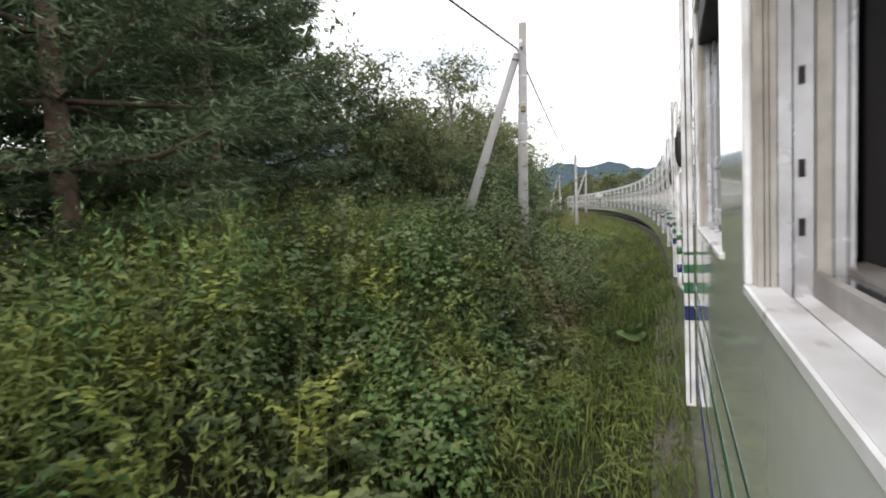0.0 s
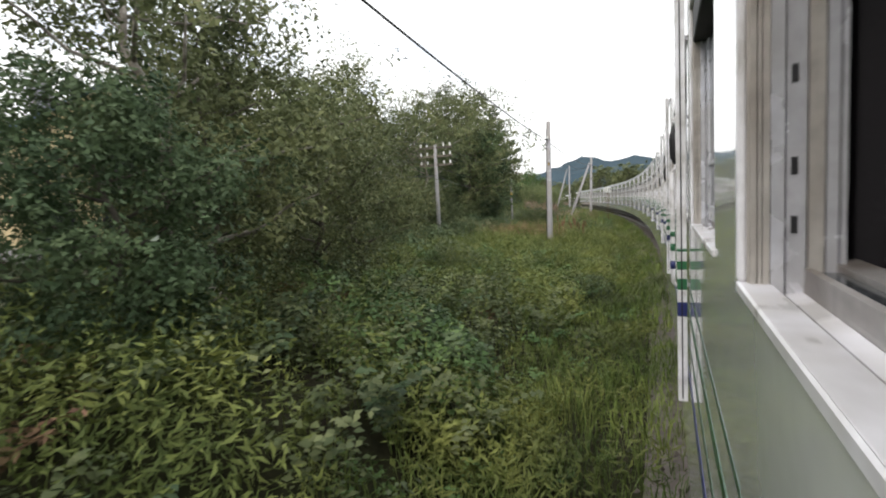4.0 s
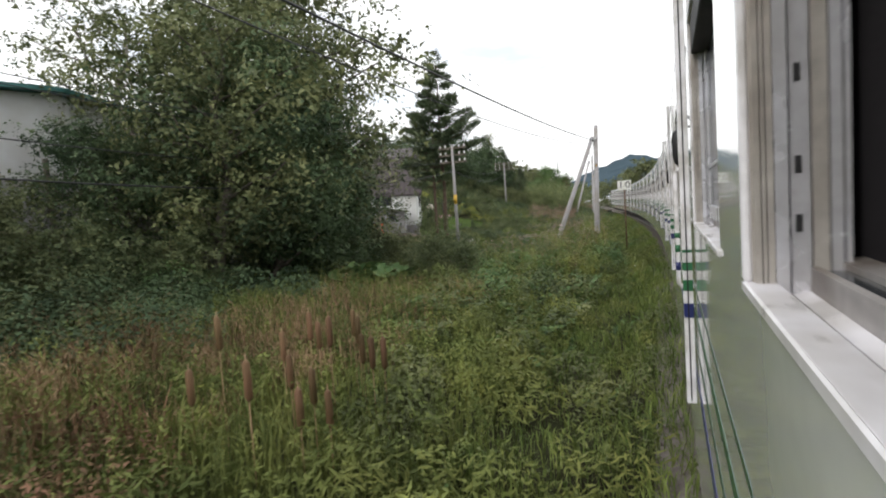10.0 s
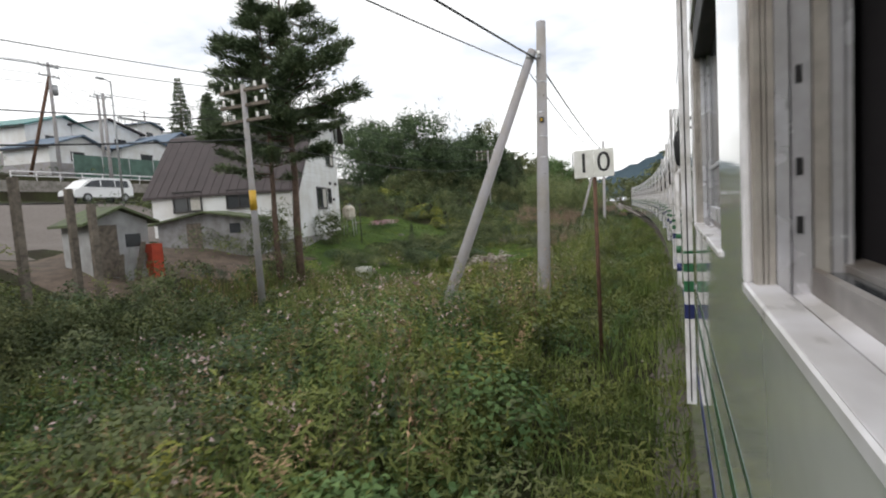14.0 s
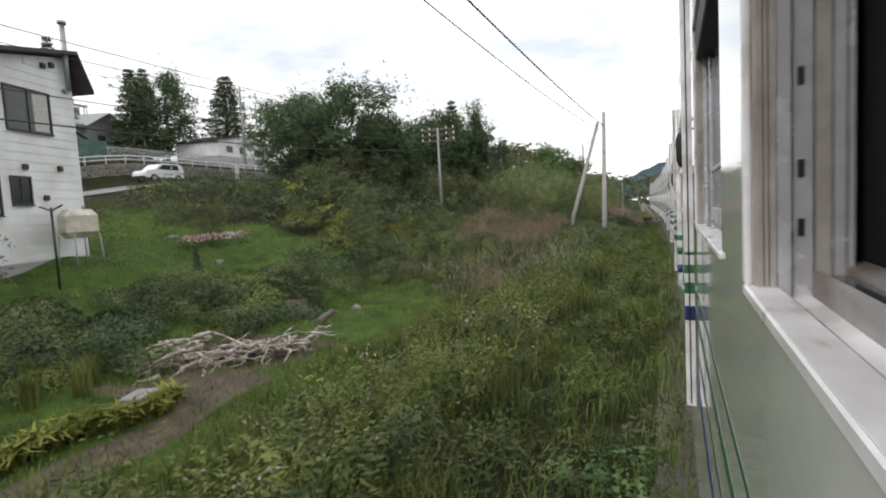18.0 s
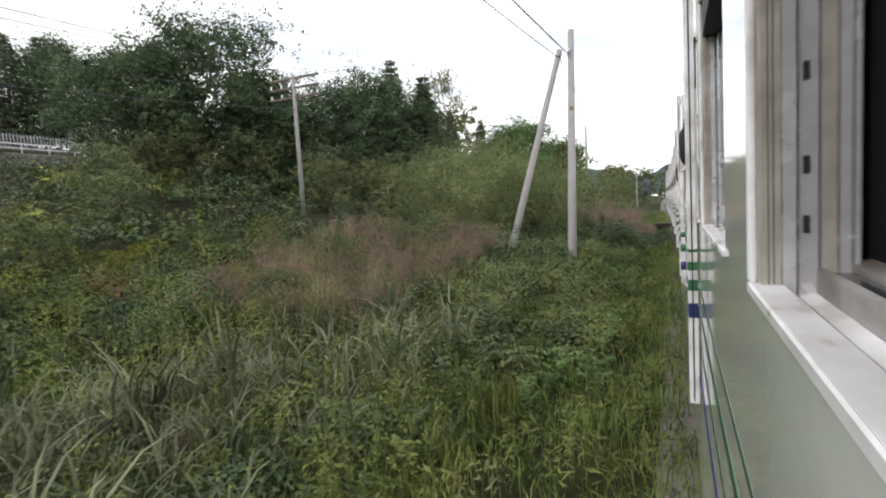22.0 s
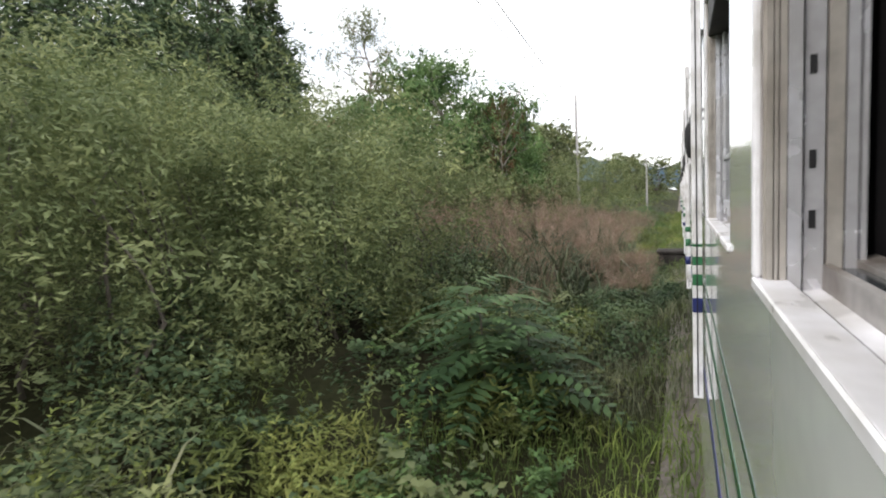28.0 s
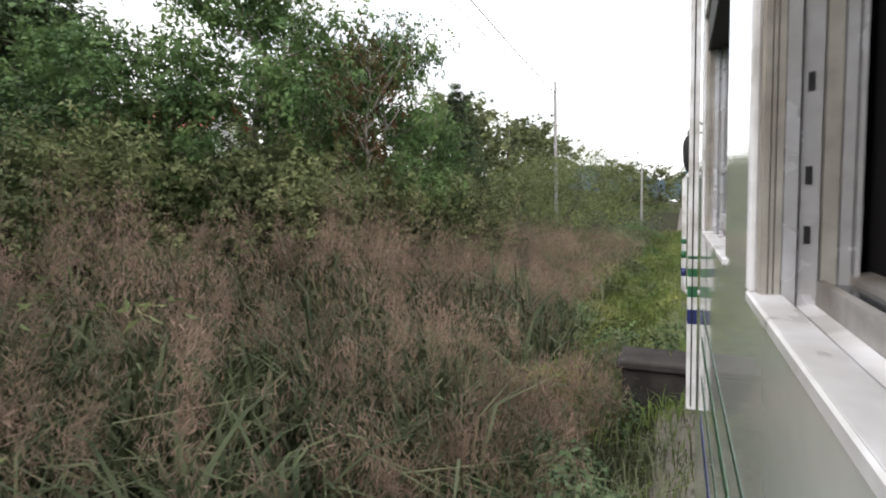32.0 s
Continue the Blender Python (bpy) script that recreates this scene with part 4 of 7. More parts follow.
root_pile(87.3, 9.9, 26, 5, 0.8)


def stump(s, l, r, h, label):
    ob = thing("tree_stump", label, "stump", placed(s, l))
    bm = bmesh.new()
    tube(bm, [(0, 0, -0.1), (0, 0, 0.05), (0.01, 0, h * 0.6), (0.02, 0.01, h)], [r * 1.3, r * 1.15, r, r * 0.97], 14)
    for v in bm.verts:
        v.co += Vector(noise.noise_vector(v.co * 5)) * r * 0.18
    part("trunk", mesh_of("trunk", bm, M_BARK), ob)
    part("cut_top", tube_mesh("cut_top", [(0.02, 0.01, h - 0.01), (0.02, 0.01, h + 0.012)], r * 0.9, M_DRIFT, 14), ob)


stump(88.3, 9.0, 0.16, 0.42, "sawn tree stump among bleached roots")


def boulder(s, l, size, seed, mat, name, label):
    rng = np.random.default_rng(seed)
    bm = bmesh.new()
    bmesh.ops.create_icosphere(bm, subdivisions=3, radius=1)
    off = Vector(rng.uniform(-20, 20, 3))
    for v in bm.verts:
        k = 1 + 0.45 * noise.noise(v.co * 1.4 + off) + 0.22 * noise.noise(v.co * 4.0 + off)
        v.co = Vector((v.co.x * size[0] * k, v.co.y * size[1] * k, max(v.co.z, -0.4) * size[2] * k))
    for f in bm.faces:
        f.smooth = True
    ob = thing(name, label, name.replace("_", " "), placed(s, l, rng.uniform(0, 180)), data=mesh_of(name, bm, mat))
    return ob


boulder(92.4, 10.9, (0.72, 0.5, 0.52), 1, M_SOIL, "earth_clod", "big brown clod of earth with torn roots")
boulder(91.8, 10.2, (0.6, 0.34, 0.28), 2, M_SOIL, "earth_clod", "big brown clod of earth with torn roots")
for i, (s, l, k) in enumerate(((93.0, 9.0, 0.2), (84.5, 13.4, 0.22), (83.6, 13.0, 0.28), (84.0, 14.2, 0.2), (97.5, 22, 0.3), (95.5, 17.2, 0.25), (82.0, 12.6, 0.2))):
    boulder(s, l, (k, k * 0.8, k * 0.6), 10 + i, M_WALLSTONE, "garden_stone", "grey rounded garden stone")


def flower_bed():
    rng = np.random.default_rng(9)
    ob = thing("flower_bed", "low bed of pink, red and white flowers", "flowers", placed(98.0, 19.6))
    n = 700
    p = np.stack([rng.uniform(-1.9, 1.9, n), rng.uniform(-0.5, 0.5, n), rng.uniform(0.3, 0.62, n)], 1)
    part("blossom", quads("blossom", blossom_quads(p, rng), L_PINK), ob)
    q = np.stack([rng.uniform(-2, 2, 1200), rng.uniform(-0.6, 0.6, 1200), rng.uniform(0.02, 0.5, 1200)], 1)
    part("leaves", quads("leaves", blossom_quads(q, rng), L_BRIGHT), ob)


def blossom_quads(p, rng):
    d = rng.normal(size=(len(p), 3))
    d /= np.linalg.norm(d, axis=1, keepdims=True)
    e = np.cross(d, rng.normal(size=(len(p), 3)))
    e /= np.linalg.norm(e, axis=1, keepdims=True)
    return np.stack([p, p + (d + e) * 0.035, p + d * 0.075, p + (d - e) * 0.035], 1)


flower_bed()


def log(s, l, ln, turn, r=0.09, up=0.0, name="log", label="weathered grey log in the garden", mat=None):
    thing(name, label, "log", placed(s, l, turn, up), data=tube_mesh(name, [(0, 0, r), (ln * 0.5, 0.02, r * 1.05), (ln, 0, r)], [r, r * 1.05, r * 0.9], mat or M_WOOD_OLD, 10))


log(91.2, 9.2, 1.6, 20)
thing("stone_slab", "flat pale stone slab in the grass", "slab", placed(85.4, 8.9, 20), data=box_mesh("stone_slab", -0.3, 0.3, -0.2, 0.2, -0.03, 0.07, M_CONCRETE, 0.02))
log(86.0, 13.6, 2.6, -8)
log(86.0, 13.2, 2.2, 6, 0.07)
log(100.6, 8.6, 1.0, 70, 0.05, 0.02, "plank", "short pale plank in the grass", M_SIGN)


def sawn_stack(s, l):
    """Timber and sheets piled beside the road below the houses."""
    rng = np.random.default_rng(12)
    ob = thing("timber_stack", "untidy stack of timber and sheet metal", "timber stack", placed(s, l))
    for k in range(26):
        a = rng.uniform(-0.5, 0.5)
        x, y, z = rng.uniform(-2.5, 2.0), rng.uniform(-1.2, 1.2), 0.05 + 0.05 * k
        m = Matrix.Translation((x, y, min(z, 1.0))) @ Matrix.Rotation(a, 4, "Z")
        part("board", box_mesh("board", 0, rng.uniform(1.5, 3.2), 0, 0.22, 0, 0.045, rng.choice([M_WOOD_OLD, M_SIGN, M_DRIFT, M_GREYWALL])), ob, m)
    part("tarpaulin", prism_mesh("tarpaulin", [(-1.2, 0.2), (0.0, 0.9), (1.2, 0.15), (1.15, 0.1), (0, 0.84), (-1.15, 0.14)], -4.6, -2.6, M_ROOF_BLUE), ob, label="pale blue tarpaulin")


sawn_stack(41.5, 24.6)
sawn_stack(45.0, 23.5)


# ---- bridge abutment by the line ----
ab = thing("culvert_abutment", "dark stained concrete abutment beside the ballast", "abutment", placed(135.2, 0.2))
part("block", box_mesh("block", -0.25, 0.35, -0.5, 0.42, -0.5, 0.50, M_DARKSTONE, 0.03), ab)
part("coping", box_mesh("coping", -0.32, 0.42, -0.55, 0.48, 0.50, 0.60, M_DARKSTONE, 0.02), ab)


def small_board(s, l, z, label, w=0.5):
    ob = thing("trackside_board", label, "sign", placed(s, l))
    g = float(ground(s, l))
    part("post", tube_mesh("post", [(0, 0, -0.3), (0, 0, z - g)], 0.03, M_STEEL, 6), ob)
    part("board", box_mesh("board", -0.02, 0.02, -w / 2, w / 2, z - g - 0.05, z - g + w * 0.7, M_SIGN, 0.005), ob)


small_board(188, -4.4, 1.3, "small white trackside board", 0.6)
small_board(86, -5.3, 1.2, "small white trackside board", 0.7)
small_board(215, -4.4, 1.5, "small white trackside board", 0.6)

# ---- houses ----
def window_part(parent, m, w, h, frame=M_FRAME_DK, panes=2, curtain=False):
    """A framed window; m has x to the right along the wall, y out of the wall, z up, at the window's lower middle."""
    root = part("window", box_mesh("window_frame_back", -w / 2, w / 2, -0.02, 0.01, 0, h, M_PANE), parent, m)
    t = 0.06
    for x0, x1, z0, z1 in ((-w / 2 - t, w / 2 + t, -t, 0), (-w / 2 - t, w / 2 + t, h, h + t), (-w / 2 - t, -w / 2, 0, h), (w / 2, w / 2 + t, 0, h)):
        part("frame", box_mesh("frame", x0, x1, -0.02, 0.05, z0, z1, frame), root)
    for k in range(1, panes):
        x = -w / 2 + w * k / panes
        part("mullion", box_mesh("mullion", x - 0.025, x + 0.025, 0.011, 0.04, 0, h, frame), root)
    if curtain:
        part("curtain", box_mesh("curtain", -w / 2 + 0.03, -w / 2 + w * 0.38, 0.0105, 0.014, 0.03, h - 0.03, M_CURTAIN), root, label="pale curtain behind the pane")
    part("sill", box_mesh("sill", -w / 2 - t, w / 2 + t, 0.05, 0.10, -t - 0.02, -t + 0.02, frame), root)
    return root


def facing(x, y, z, side):
    """The pose of a window on a wall whose outside looks along side: '+x', '-x', '+y' or '-y'."""
    turn = {"-y": 180, "+y": 0, "+x": -90, "-x": 90}[side]
    return Matrix.Translation((x, y, z)) @ Matrix.Rotation(radians(turn), 4, "Z")


def gable_house(s, l, turn, w, d, eave, ridge, wall, roof, label, windows=(), name="house", base=None, overhang=0.45, chimney=None, ridge_at=0.5, foundation=0.4):
    """A house with x across the ridge (0 to w) and y along it (0 to d). windows: (side, along, z, width, height)."""
    m = placed(s, l, turn)
    if base is not None:
        m.translation.z = base
    ob = thing(name, label, "building", m)
    rx = w * ridge_at
    outline = [(0, 0), (w, 0), (w, eave), (rx, ridge), (0, eave)]
    me = prism_mesh("wall", outline, 0, d, wall)
    me.transform(Matrix(((0, 1, 0, 0), (1, 0, 0, 0), (0, 0, 1, 0), (0, 0, 0, 1))))
    me.flip_normals()
    part("wall", me, ob)
    part("foundation", box_mesh("foundation", -0.04, w + 0.04, -0.04, d + 0.04, -1.6, foundation, M_CONCRETE), ob)
    for a, b in (((0, eave), (rx, ridge)), ((w, eave), (rx, ridge))):
        dx, dz = a[0] - b[0], a[1] - b[1]
        n = math.hypot(dx, dz)
        ex, ez = a[0] + dx / n * overhang, a[1] + dz / n * overhang
        q = [(ex, ez + 0.02), (b[0], b[1] + 0.02), (b[0], b[1] + 0.16), (ex, ez + 0.16)]
        rm = prism_mesh("roof", q, -overhang, d + overhang, roof)
        rm.transform(Matrix(((0, 1, 0, 0), (1, 0, 0, 0), (0, 0, 1, 0), (0, 0, 0, 1))))
        rm.flip_normals()
        part("roof", rm, ob)
        part("fascia", box_mesh("fascia", min(ex, ex + 0.03), max(ex, ex + 0.03), -overhang, d + overhang, ez - 0.06, ez + 0.16, M_FRAME_DK), ob)
    if chimney:
        part("chimney", box_mesh("chimney", chimney[0] - 0.3, chimney[0] + 0.3, chimney[1] - 0.3, chimney[1] + 0.3, eave, chimney[2], M_GREYWALL, 0.02), ob)
    for side, u, z, ww, hh in windows:
        pm = {"-y": (u, 0, z), "+y": (u, d, z), "-x": (0, u, z), "+x": (w, u, z)}[side]
        window_part(ob, facing(*pm, side), ww, hh, M_FRAME_DK, 2 if ww < 2 else 3)
    return ob


# cream house behind the trees
gable_house(33.2, 22.9, 163, 5.4, 8.0, 3.6, 5.3, M_CREAM, M_ROOF_BLUE, "cream-walled two-storey house with a pale blue sheet roof",
            [("+y", 2.8, 2.6, 1.5, 1.15), ("+y", 2.5, 0.35, 1.3, 1.5), ("+y", 4.5, 0.5, 1.0, 1.1), ("-x", 2.5, 0.9, 1.5, 1.2), ("+x", 5.5, 0.9, 1.5, 1.2), ("+x", 2.5, 3.0, 1.3, 0.9)], base=-1.05, chimney=(3.2, 3.5, 6.1))
# white houses above the road
gable_house(48, 47.5, 8, 8, 9, 4.6, 5.6, M_SIDING, M_ROOF_MOSS, "white two-storey apartment house with a shallow green roof",
            [("-y", 2.0, 0.8, 1.4, 0.9), ("-y", 5.5, 0.8, 1.4, 0.9), ("-y", 2.0, 3.0, 1.4, 0.9), ("-y", 5.5, 3.0, 1.4, 0.9)], base=4.0)
gable_house(60.5, 50.5, -8, 10, 9, 3.2, 5.6, M_SIDING, M_ROOF_BLUE, "white house with a steep dark blue roof",
            [("-y", 6.0, 1.4, 1.5, 1.0), ("-y", 2.5, 1.4, 1.2, 1.0)], base=4.6)
gable_house(54.5, 52, 0, 6, 7, 2.6, 4.2, M_SIDING, M_ROOF_BROWN, "small white house with a dark roof", [("-y", 3, 1.0, 1.4, 0.9)], base=4.8)
# long white store with a teal roof
gable_house(45.5, 17.2, 3, 14.0, 6.5, 2.4, 3.1, M_SIDING, M_ROOF_TEAL, "long white store building with a teal sheet roof", [("-y", 3.0, 1.2, 1.5, 0.8)], name="store_building", base=1.4)
# houses on the terrace
gable_house(149.5, 24.5, 20, 6.0, 8.0, 3.6, 5.6, M_SIDING, M_ROOF_RED, "white house with a red roof behind the trees", [("-y", 3.0, 1.2, 1.5, 1.0)], base=1.2)
gable_house(95.5, 57, 12, 9, 7, 3.0, 4.5, M_SIDING, M_ROOF_TEAL, "white house with a faded teal roof", [("-y", 3, 1.2, 1.5, 1.0), ("-y", 6.5, 1.2, 1.2, 1.0)], base=8.0)
gable_house(101.5, 58, 4, 9, 7, 3.6, 4.8, M_SIDING, M_ROOF_BROWN, "white house with a shallow brown roof", [("-y", 6.0, 1.6, 1.5, 1.0)], base=8.2)
gable_house(93.0, 50.5, 10, 7, 5, 1.9, 3.1, M_SIDING, M_ROOF_BLUE, "low outbuilding with a blue sheet roof", [("-y", 3, 0.7, 1.4, 0.8)], base=6.2)
gable_house(100.5, 50, 2, 8, 5, 2.0, 3.2, M_SIDING, M_ROOF_BLUE, "low outbuilding with a blue sheet roof", [("-y", 3, 0.7, 1.4, 0.8)], base=6.4)
gable_house(106.5, 52, -2, 8, 7, 2.4, 4.8, M_GREYWALL, M_ROOF_BLUE, "grey house with a steep dark blue roof", [("-y", 3, 0.9, 1.4, 0.8)], base=6.4)
gable_house(128, 69, 20, 9.5, 10, 2.8, 5.2, M_GREYWALL, M_ROOF_GREY, "grey house with a grey gable roof and chimney", [("-y", 3, 0.9, 1.4, 1.0), ("-y", 6, 3.0, 1.0, 0.8)], base=10.8, chimney=(4.2, 4, 6.2))
gable_house(138, 56.5, 6, 14, 7, 2.6, 3.9, M_SIDING, M_ROOF_BROWN, "long white single-storey building with a brown roof", [("-y", 2.5, 1.1, 1.2, 0.8), ("-y", 5.5, 1.1, 1.2, 0.8), ("-y", 9.5, 1.1, 1.6, 0.8)], base=9.0)
gable_house(118, 66, 10, 5, 5, 4.6, 5.2, M_SIDING, M_ROOF_BLUE, "white two-storey house at the edge of the terrace", [("-y", 2.5, 2.8, 1.2, 0.9)], base=10.2)


def gambrel_house():
    """The white house by the garden: steep brown front roof, flat upper slope, siding and dark windows."""
    u = 18.5
    m = placed(82.3, 17.2, u)
    m.translation.z = -0.55
    ob = thing("white_house", "white-sided house with a steep dark brown gambrel roof", "building", m)
    w, d = 10.0, 7.3
    prof = [(0, -0.6), (w, -0.6), (w, 5.7), (w - 0.2, 6.86), (3.0, 5.38), (0, 2.12)]
    swap = Matrix(((0, 1, 0, 0), (1, 0, 0, 0), (0, 0, 1, 0), (0, 0, 0, 1)))
    me = prism_mesh("wall", prof, 0, d, M_SIDING)
    me.transform(swap)
    me.flip_normals()
    part("wall", me, ob)
    part("foundation", box_mesh("foundation", -0.03, w + 0.03, -0.03, d + 0.03, -2.2, -0.45, M_CONCRETE), ob)
    runs = [((-0.15, 1.95), (3.0, 5.38)), ((3.0, 5.38), (w - 0.15, 6.92)), ((w - 0.15, 6.92), (w + 0.5, 5.62))]
    for a, b in runs:
        q = [(a[0], a[1] + 0.02), (b[0], b[1] + 0.02), (b[0], b[1] + 0.15), (a[0], a[1] + 0.15)]
        rm = prism_mesh("roof", q, -0.5, d + 0.4, M_ROOF_BROWN)
        rm.transform(swap)
        rm.flip_normals()
        part("roof", rm, ob)
    # standing seams of the steep front
    seam = bmesh.new()
    a, b = Vector((-0.15, 0, 2.10)), Vector((3.0, 0, 5.53))
    tube(seam, [a, b], 0.02, 4)
    seam_me = mesh_of("roof_seam", seam, M_ROOF_BROWN)
    for k in range(18):
        part("roof_seam", seam_me, ob, Matrix.Translation((0, -0.45 + k * 0.46, 0)))
    # horizontal boards of the gable wall
    for z in np.arange(-0.4, 6.2, 0.30):
        x0 = 0.0 if z < 1.85 else (z + 0.27 - 2.12) / 3.26 * 3.0 if z < 5.1 else 3.0 + (z + 0.27 - 5.38) / 1.48 * 6.8
        x1 = w if z < 5.4 else w - 0.25
        part("siding_board", box_mesh("siding_board", x0 + 0.02, x1 - 0.02, -0.022, -0.004, z, z + 0.27, M_SIDING), ob)
    for z in np.arange(-0.4, 1.8, 0.30):
        part("siding_board", box_mesh("siding_board", -0.022, -0.004, 0.02, d - 0.02, z, z + 0.27, M_SIDING), ob)
    for side, uu, z, ww, hh, cur in (("-y", 8.0, 3.95, 1.65, 1.35, True), ("-y", 5.6, 1.15, 2.0, 1.2, True), ("-y", 7.4, 1.5, 0.65, 0.85, False), ("-x", 2.7, 1.35, 1.2, 0.85, False), ("-x", 5.4, 1.3, 1.4, 0.95, True)):
        pm = {"-y": (uu, -0.024, z), "-x": (-0.024, uu, z)}[side]
        window_part(ob, facing(*pm, side), ww, hh, M_FRAME_DK, 2, cur)
    part("vent_pipe", tube_mesh("vent_pipe", [(9.6, -0.22, 5.6), (9.6, -0.22, 8.0)], 0.09, M_STEEL, 10), ob, label="steel flue pipe")
    part("vent_pipe", tube_mesh("vent_pipe", [(9.6, 0.0, 5.6), (9.6, -0.22, 5.6)], 0.09, M_STEEL, 10), ob, label="steel flue pipe")
    part("flue_cap", tube_mesh("flue_cap", [(9.6, -0.22, 7.98), (9.6, -0.22, 8.08)], 0.15, M_STEEL, 10), ob)
    for x, z in ((4.4, 5.4), (9.0, 2.75), (7.6, 2.72), (8.3, 1.7), (9.1, 6.4), (8.75, 6.3)):
        part("wall_fitting", box_mesh("wall_fitting", x - 0.09, x + 0.09, -0.14, -0.02, z - 0.09, z + 0.09, M_FRAME_DK, 0.02), ob)
    part("antenna", tube_mesh("antenna", [(3.5, 4, 6.6), (3.5, 4, 8.3)], 0.03, M_STEEL, 6), ob)
    for z in (7.7, 7.95, 8.2):
        part("antenna_bar", tube_mesh("antenna_bar", [(3.0, 4, z), (4.0, 4, z)], 0.015, M_STEEL, 5), ob)


gambrel_house()


def oil_tank():
    m = placed(91.0, 18.9, 21)
    m.translation.z = -1.1
    ob = thing("oil_tank", "ivory heating oil tank on thin steel legs", "oil tank", m)
    bm = bmesh.new()
    box(bm, -0.75, 0.75, -0.34, 0.34, 0.80, 1.80, 0.22)
    part("tank", mesh_of("tank", bm, M_TANK), ob)
    for x in (-0.6, 0.6):
        for y in (-0.28, 0.28):
            part("leg", tube_mesh("leg", [(x * 1.15, y * 1.2, -0.5), (x, y, 0.95)], 0.03, M_STEEL, 6), ob)
    part("filler_cap", tube_mesh("filler_cap", [(0.3, 0, 1.78), (0.3, 0, 1.92)], 0.05, M_STEEL, 8), ob)
    pm = placed(89.0, 17.0)
    pm.translation.z = -1.3
    po = thing("laundry_pole", "thin dark steel laundry stand beside the house", "laundry stand", pm)
    part("post", tube_mesh("post", [(0, 0, -0.5), (0, 0, 2.0)], 0.035, M_FRAME_DK, 8), po)
    part("arm", tube_mesh("arm", [(0, -0.55, 2.05), (0, 0, 1.9), (0, 0.55, 2.05)], 0.025, M_FRAME_DK, 6), po)


oil_tank()


def shed(s, l, turn, w, d, h0, h1, wall, roof, label, base):
    m = placed(s, l, turn)
    m.translation.z = base
    ob = thing("garden_shed", label, "shed", m)
    part("wall", box_mesh("wall", 0, w, 0, d, -0.6, h0, wall), ob)
    part("gable", prism_mesh("gable", [(0, h0), (d, h0), (d / 2, h1 - 0.05)], 0.0, w, wall), ob)
    for a, b in (((-0.3, h0 - 0.12), (d / 2, h1)), ((d + 0.3, h0 - 0.12), (d / 2, h1))):
        part("roof", prism_mesh("roof", [a, b, (b[0], b[1] + 0.09), (a[0], a[1] + 0.09)], -0.3, w + 0.3, roof), ob)
    part("door", box_mesh("door", -0.03, -0.002, d * 0.55, d * 0.55 + 0.7, -0.5, min(1.4, h0 - 0.1), M_WOOD_OLD), ob)
    part("window", box_mesh("window", -0.03, -0.002, d * 0.15, d * 0.15 + 0.5, 0.5, 0.95, M_PANE), ob)
    return ob


shed(79.4, 17.2, 19, 1.8, 4.6, 1.15, 1.5, M_GREYWALL, M_ROOF_MOSS, "grey garden shed with a mossy green roof", -0.95)
shed(73.6, 17.1, 80, 2.0, 1.9, 1.4, 1.85, M_SHED, M_ROOF_MOSS, "small pale grey shed with a mossy gabled roof", -1.1)


def crate(s, l, turn, z, mat, label, size):
    m = placed(s, l, turn, z)
    ob = thing("plastic_crate", label, "crate", m)
    a, b, c = size
    part("floor", box_mesh("floor", 0, a, 0, b, 0, 0.03, mat), ob)
    for x0, x1, y0, y1 in ((0, 0.03, 0, b), (a - 0.03, a, 0, b), (0, a, 0, 0.03), (0, a, b - 0.03, b)):
        part("side", box_mesh("side", x0, x1, y0, y1, 0.03, c, mat), ob)


yard = float(ground(73.7, 16.6))
for k in range(4):
    crate(73.65, 16.5, 70 + 9 * (k % 2), 0.02 + 0.30 * k, M_RED, "red-orange plastic crate in a stack beside the shed", (0.5, 0.38, 0.30))
for k in range(3):
    ob = thing("plank", "grey plank that leans on the shed", "plank", placed(72.9 - 0.3 * k, 16.95, 80) @ Matrix.Rotation(radians(-14), 4, "Y") @ Matrix.Rotation(radians(6 - 5 * k), 4, "X"), group="leaning planks",
               data=box_mesh("plank", -0.015, 0.015, -0.09, 0.09, -0.05, 1.35 - 0.2 * k, M_WOOD_OLD if k != 1 else M_SHED, 0.004))
crate(80.5, 12.2, 0, 0.02, M_SIGN, "pale plastic box at the garden's edge", (0.6, 0.5, 0.5))

# old posts of a fence in the yard
for k, (s, l) in enumerate(((68.0, 14.6), (70.2, 16.0), (70.25, 15.15), (67.2, 16.6))):
    ob = thing("fence_post", "old grey wooden fence post", "post", placed(s, l), group="old fence posts")
    part("shaft", box_mesh("shaft", -0.09, 0.09, -0.09, 0.09, -0.4, (1.45, 1.3, 0.8, 1.4)[k] - float(ground(s, l)), M_WOOD_OLD, 0.012), ob)
for k in range(6):
    s, l = 47 + k * 1.9, 14.6 + 0.15 * k
    ob = thing("fence_post", "dark wooden post of the wire fence", "post", placed(s, l), group="wire fence posts")
    part("shaft", box_mesh("shaft", -0.05, 0.05, -0.05, 0.05, -0.4, 3.6, M_WOOD_OLD, 0.008), ob)
board_fence = thing("board_fence", "low dark board fence below the store", "fence", placed(47, 14.8))
for k in range(3):
    x, y = at(47 + 9.5, 14.8 + 0.6)
    inv = board_fence.matrix_basis.inverted()
    a = inv @ spot(47, 14.8, 0.9 + 0.38 * k)
    b = inv @ spot(56.5, 15.5, 0.9 + 0.38 * k)
    part("board", tube_mesh("board", [a, b], 0.10, M_WOOD_OLD, 4), board_fence)


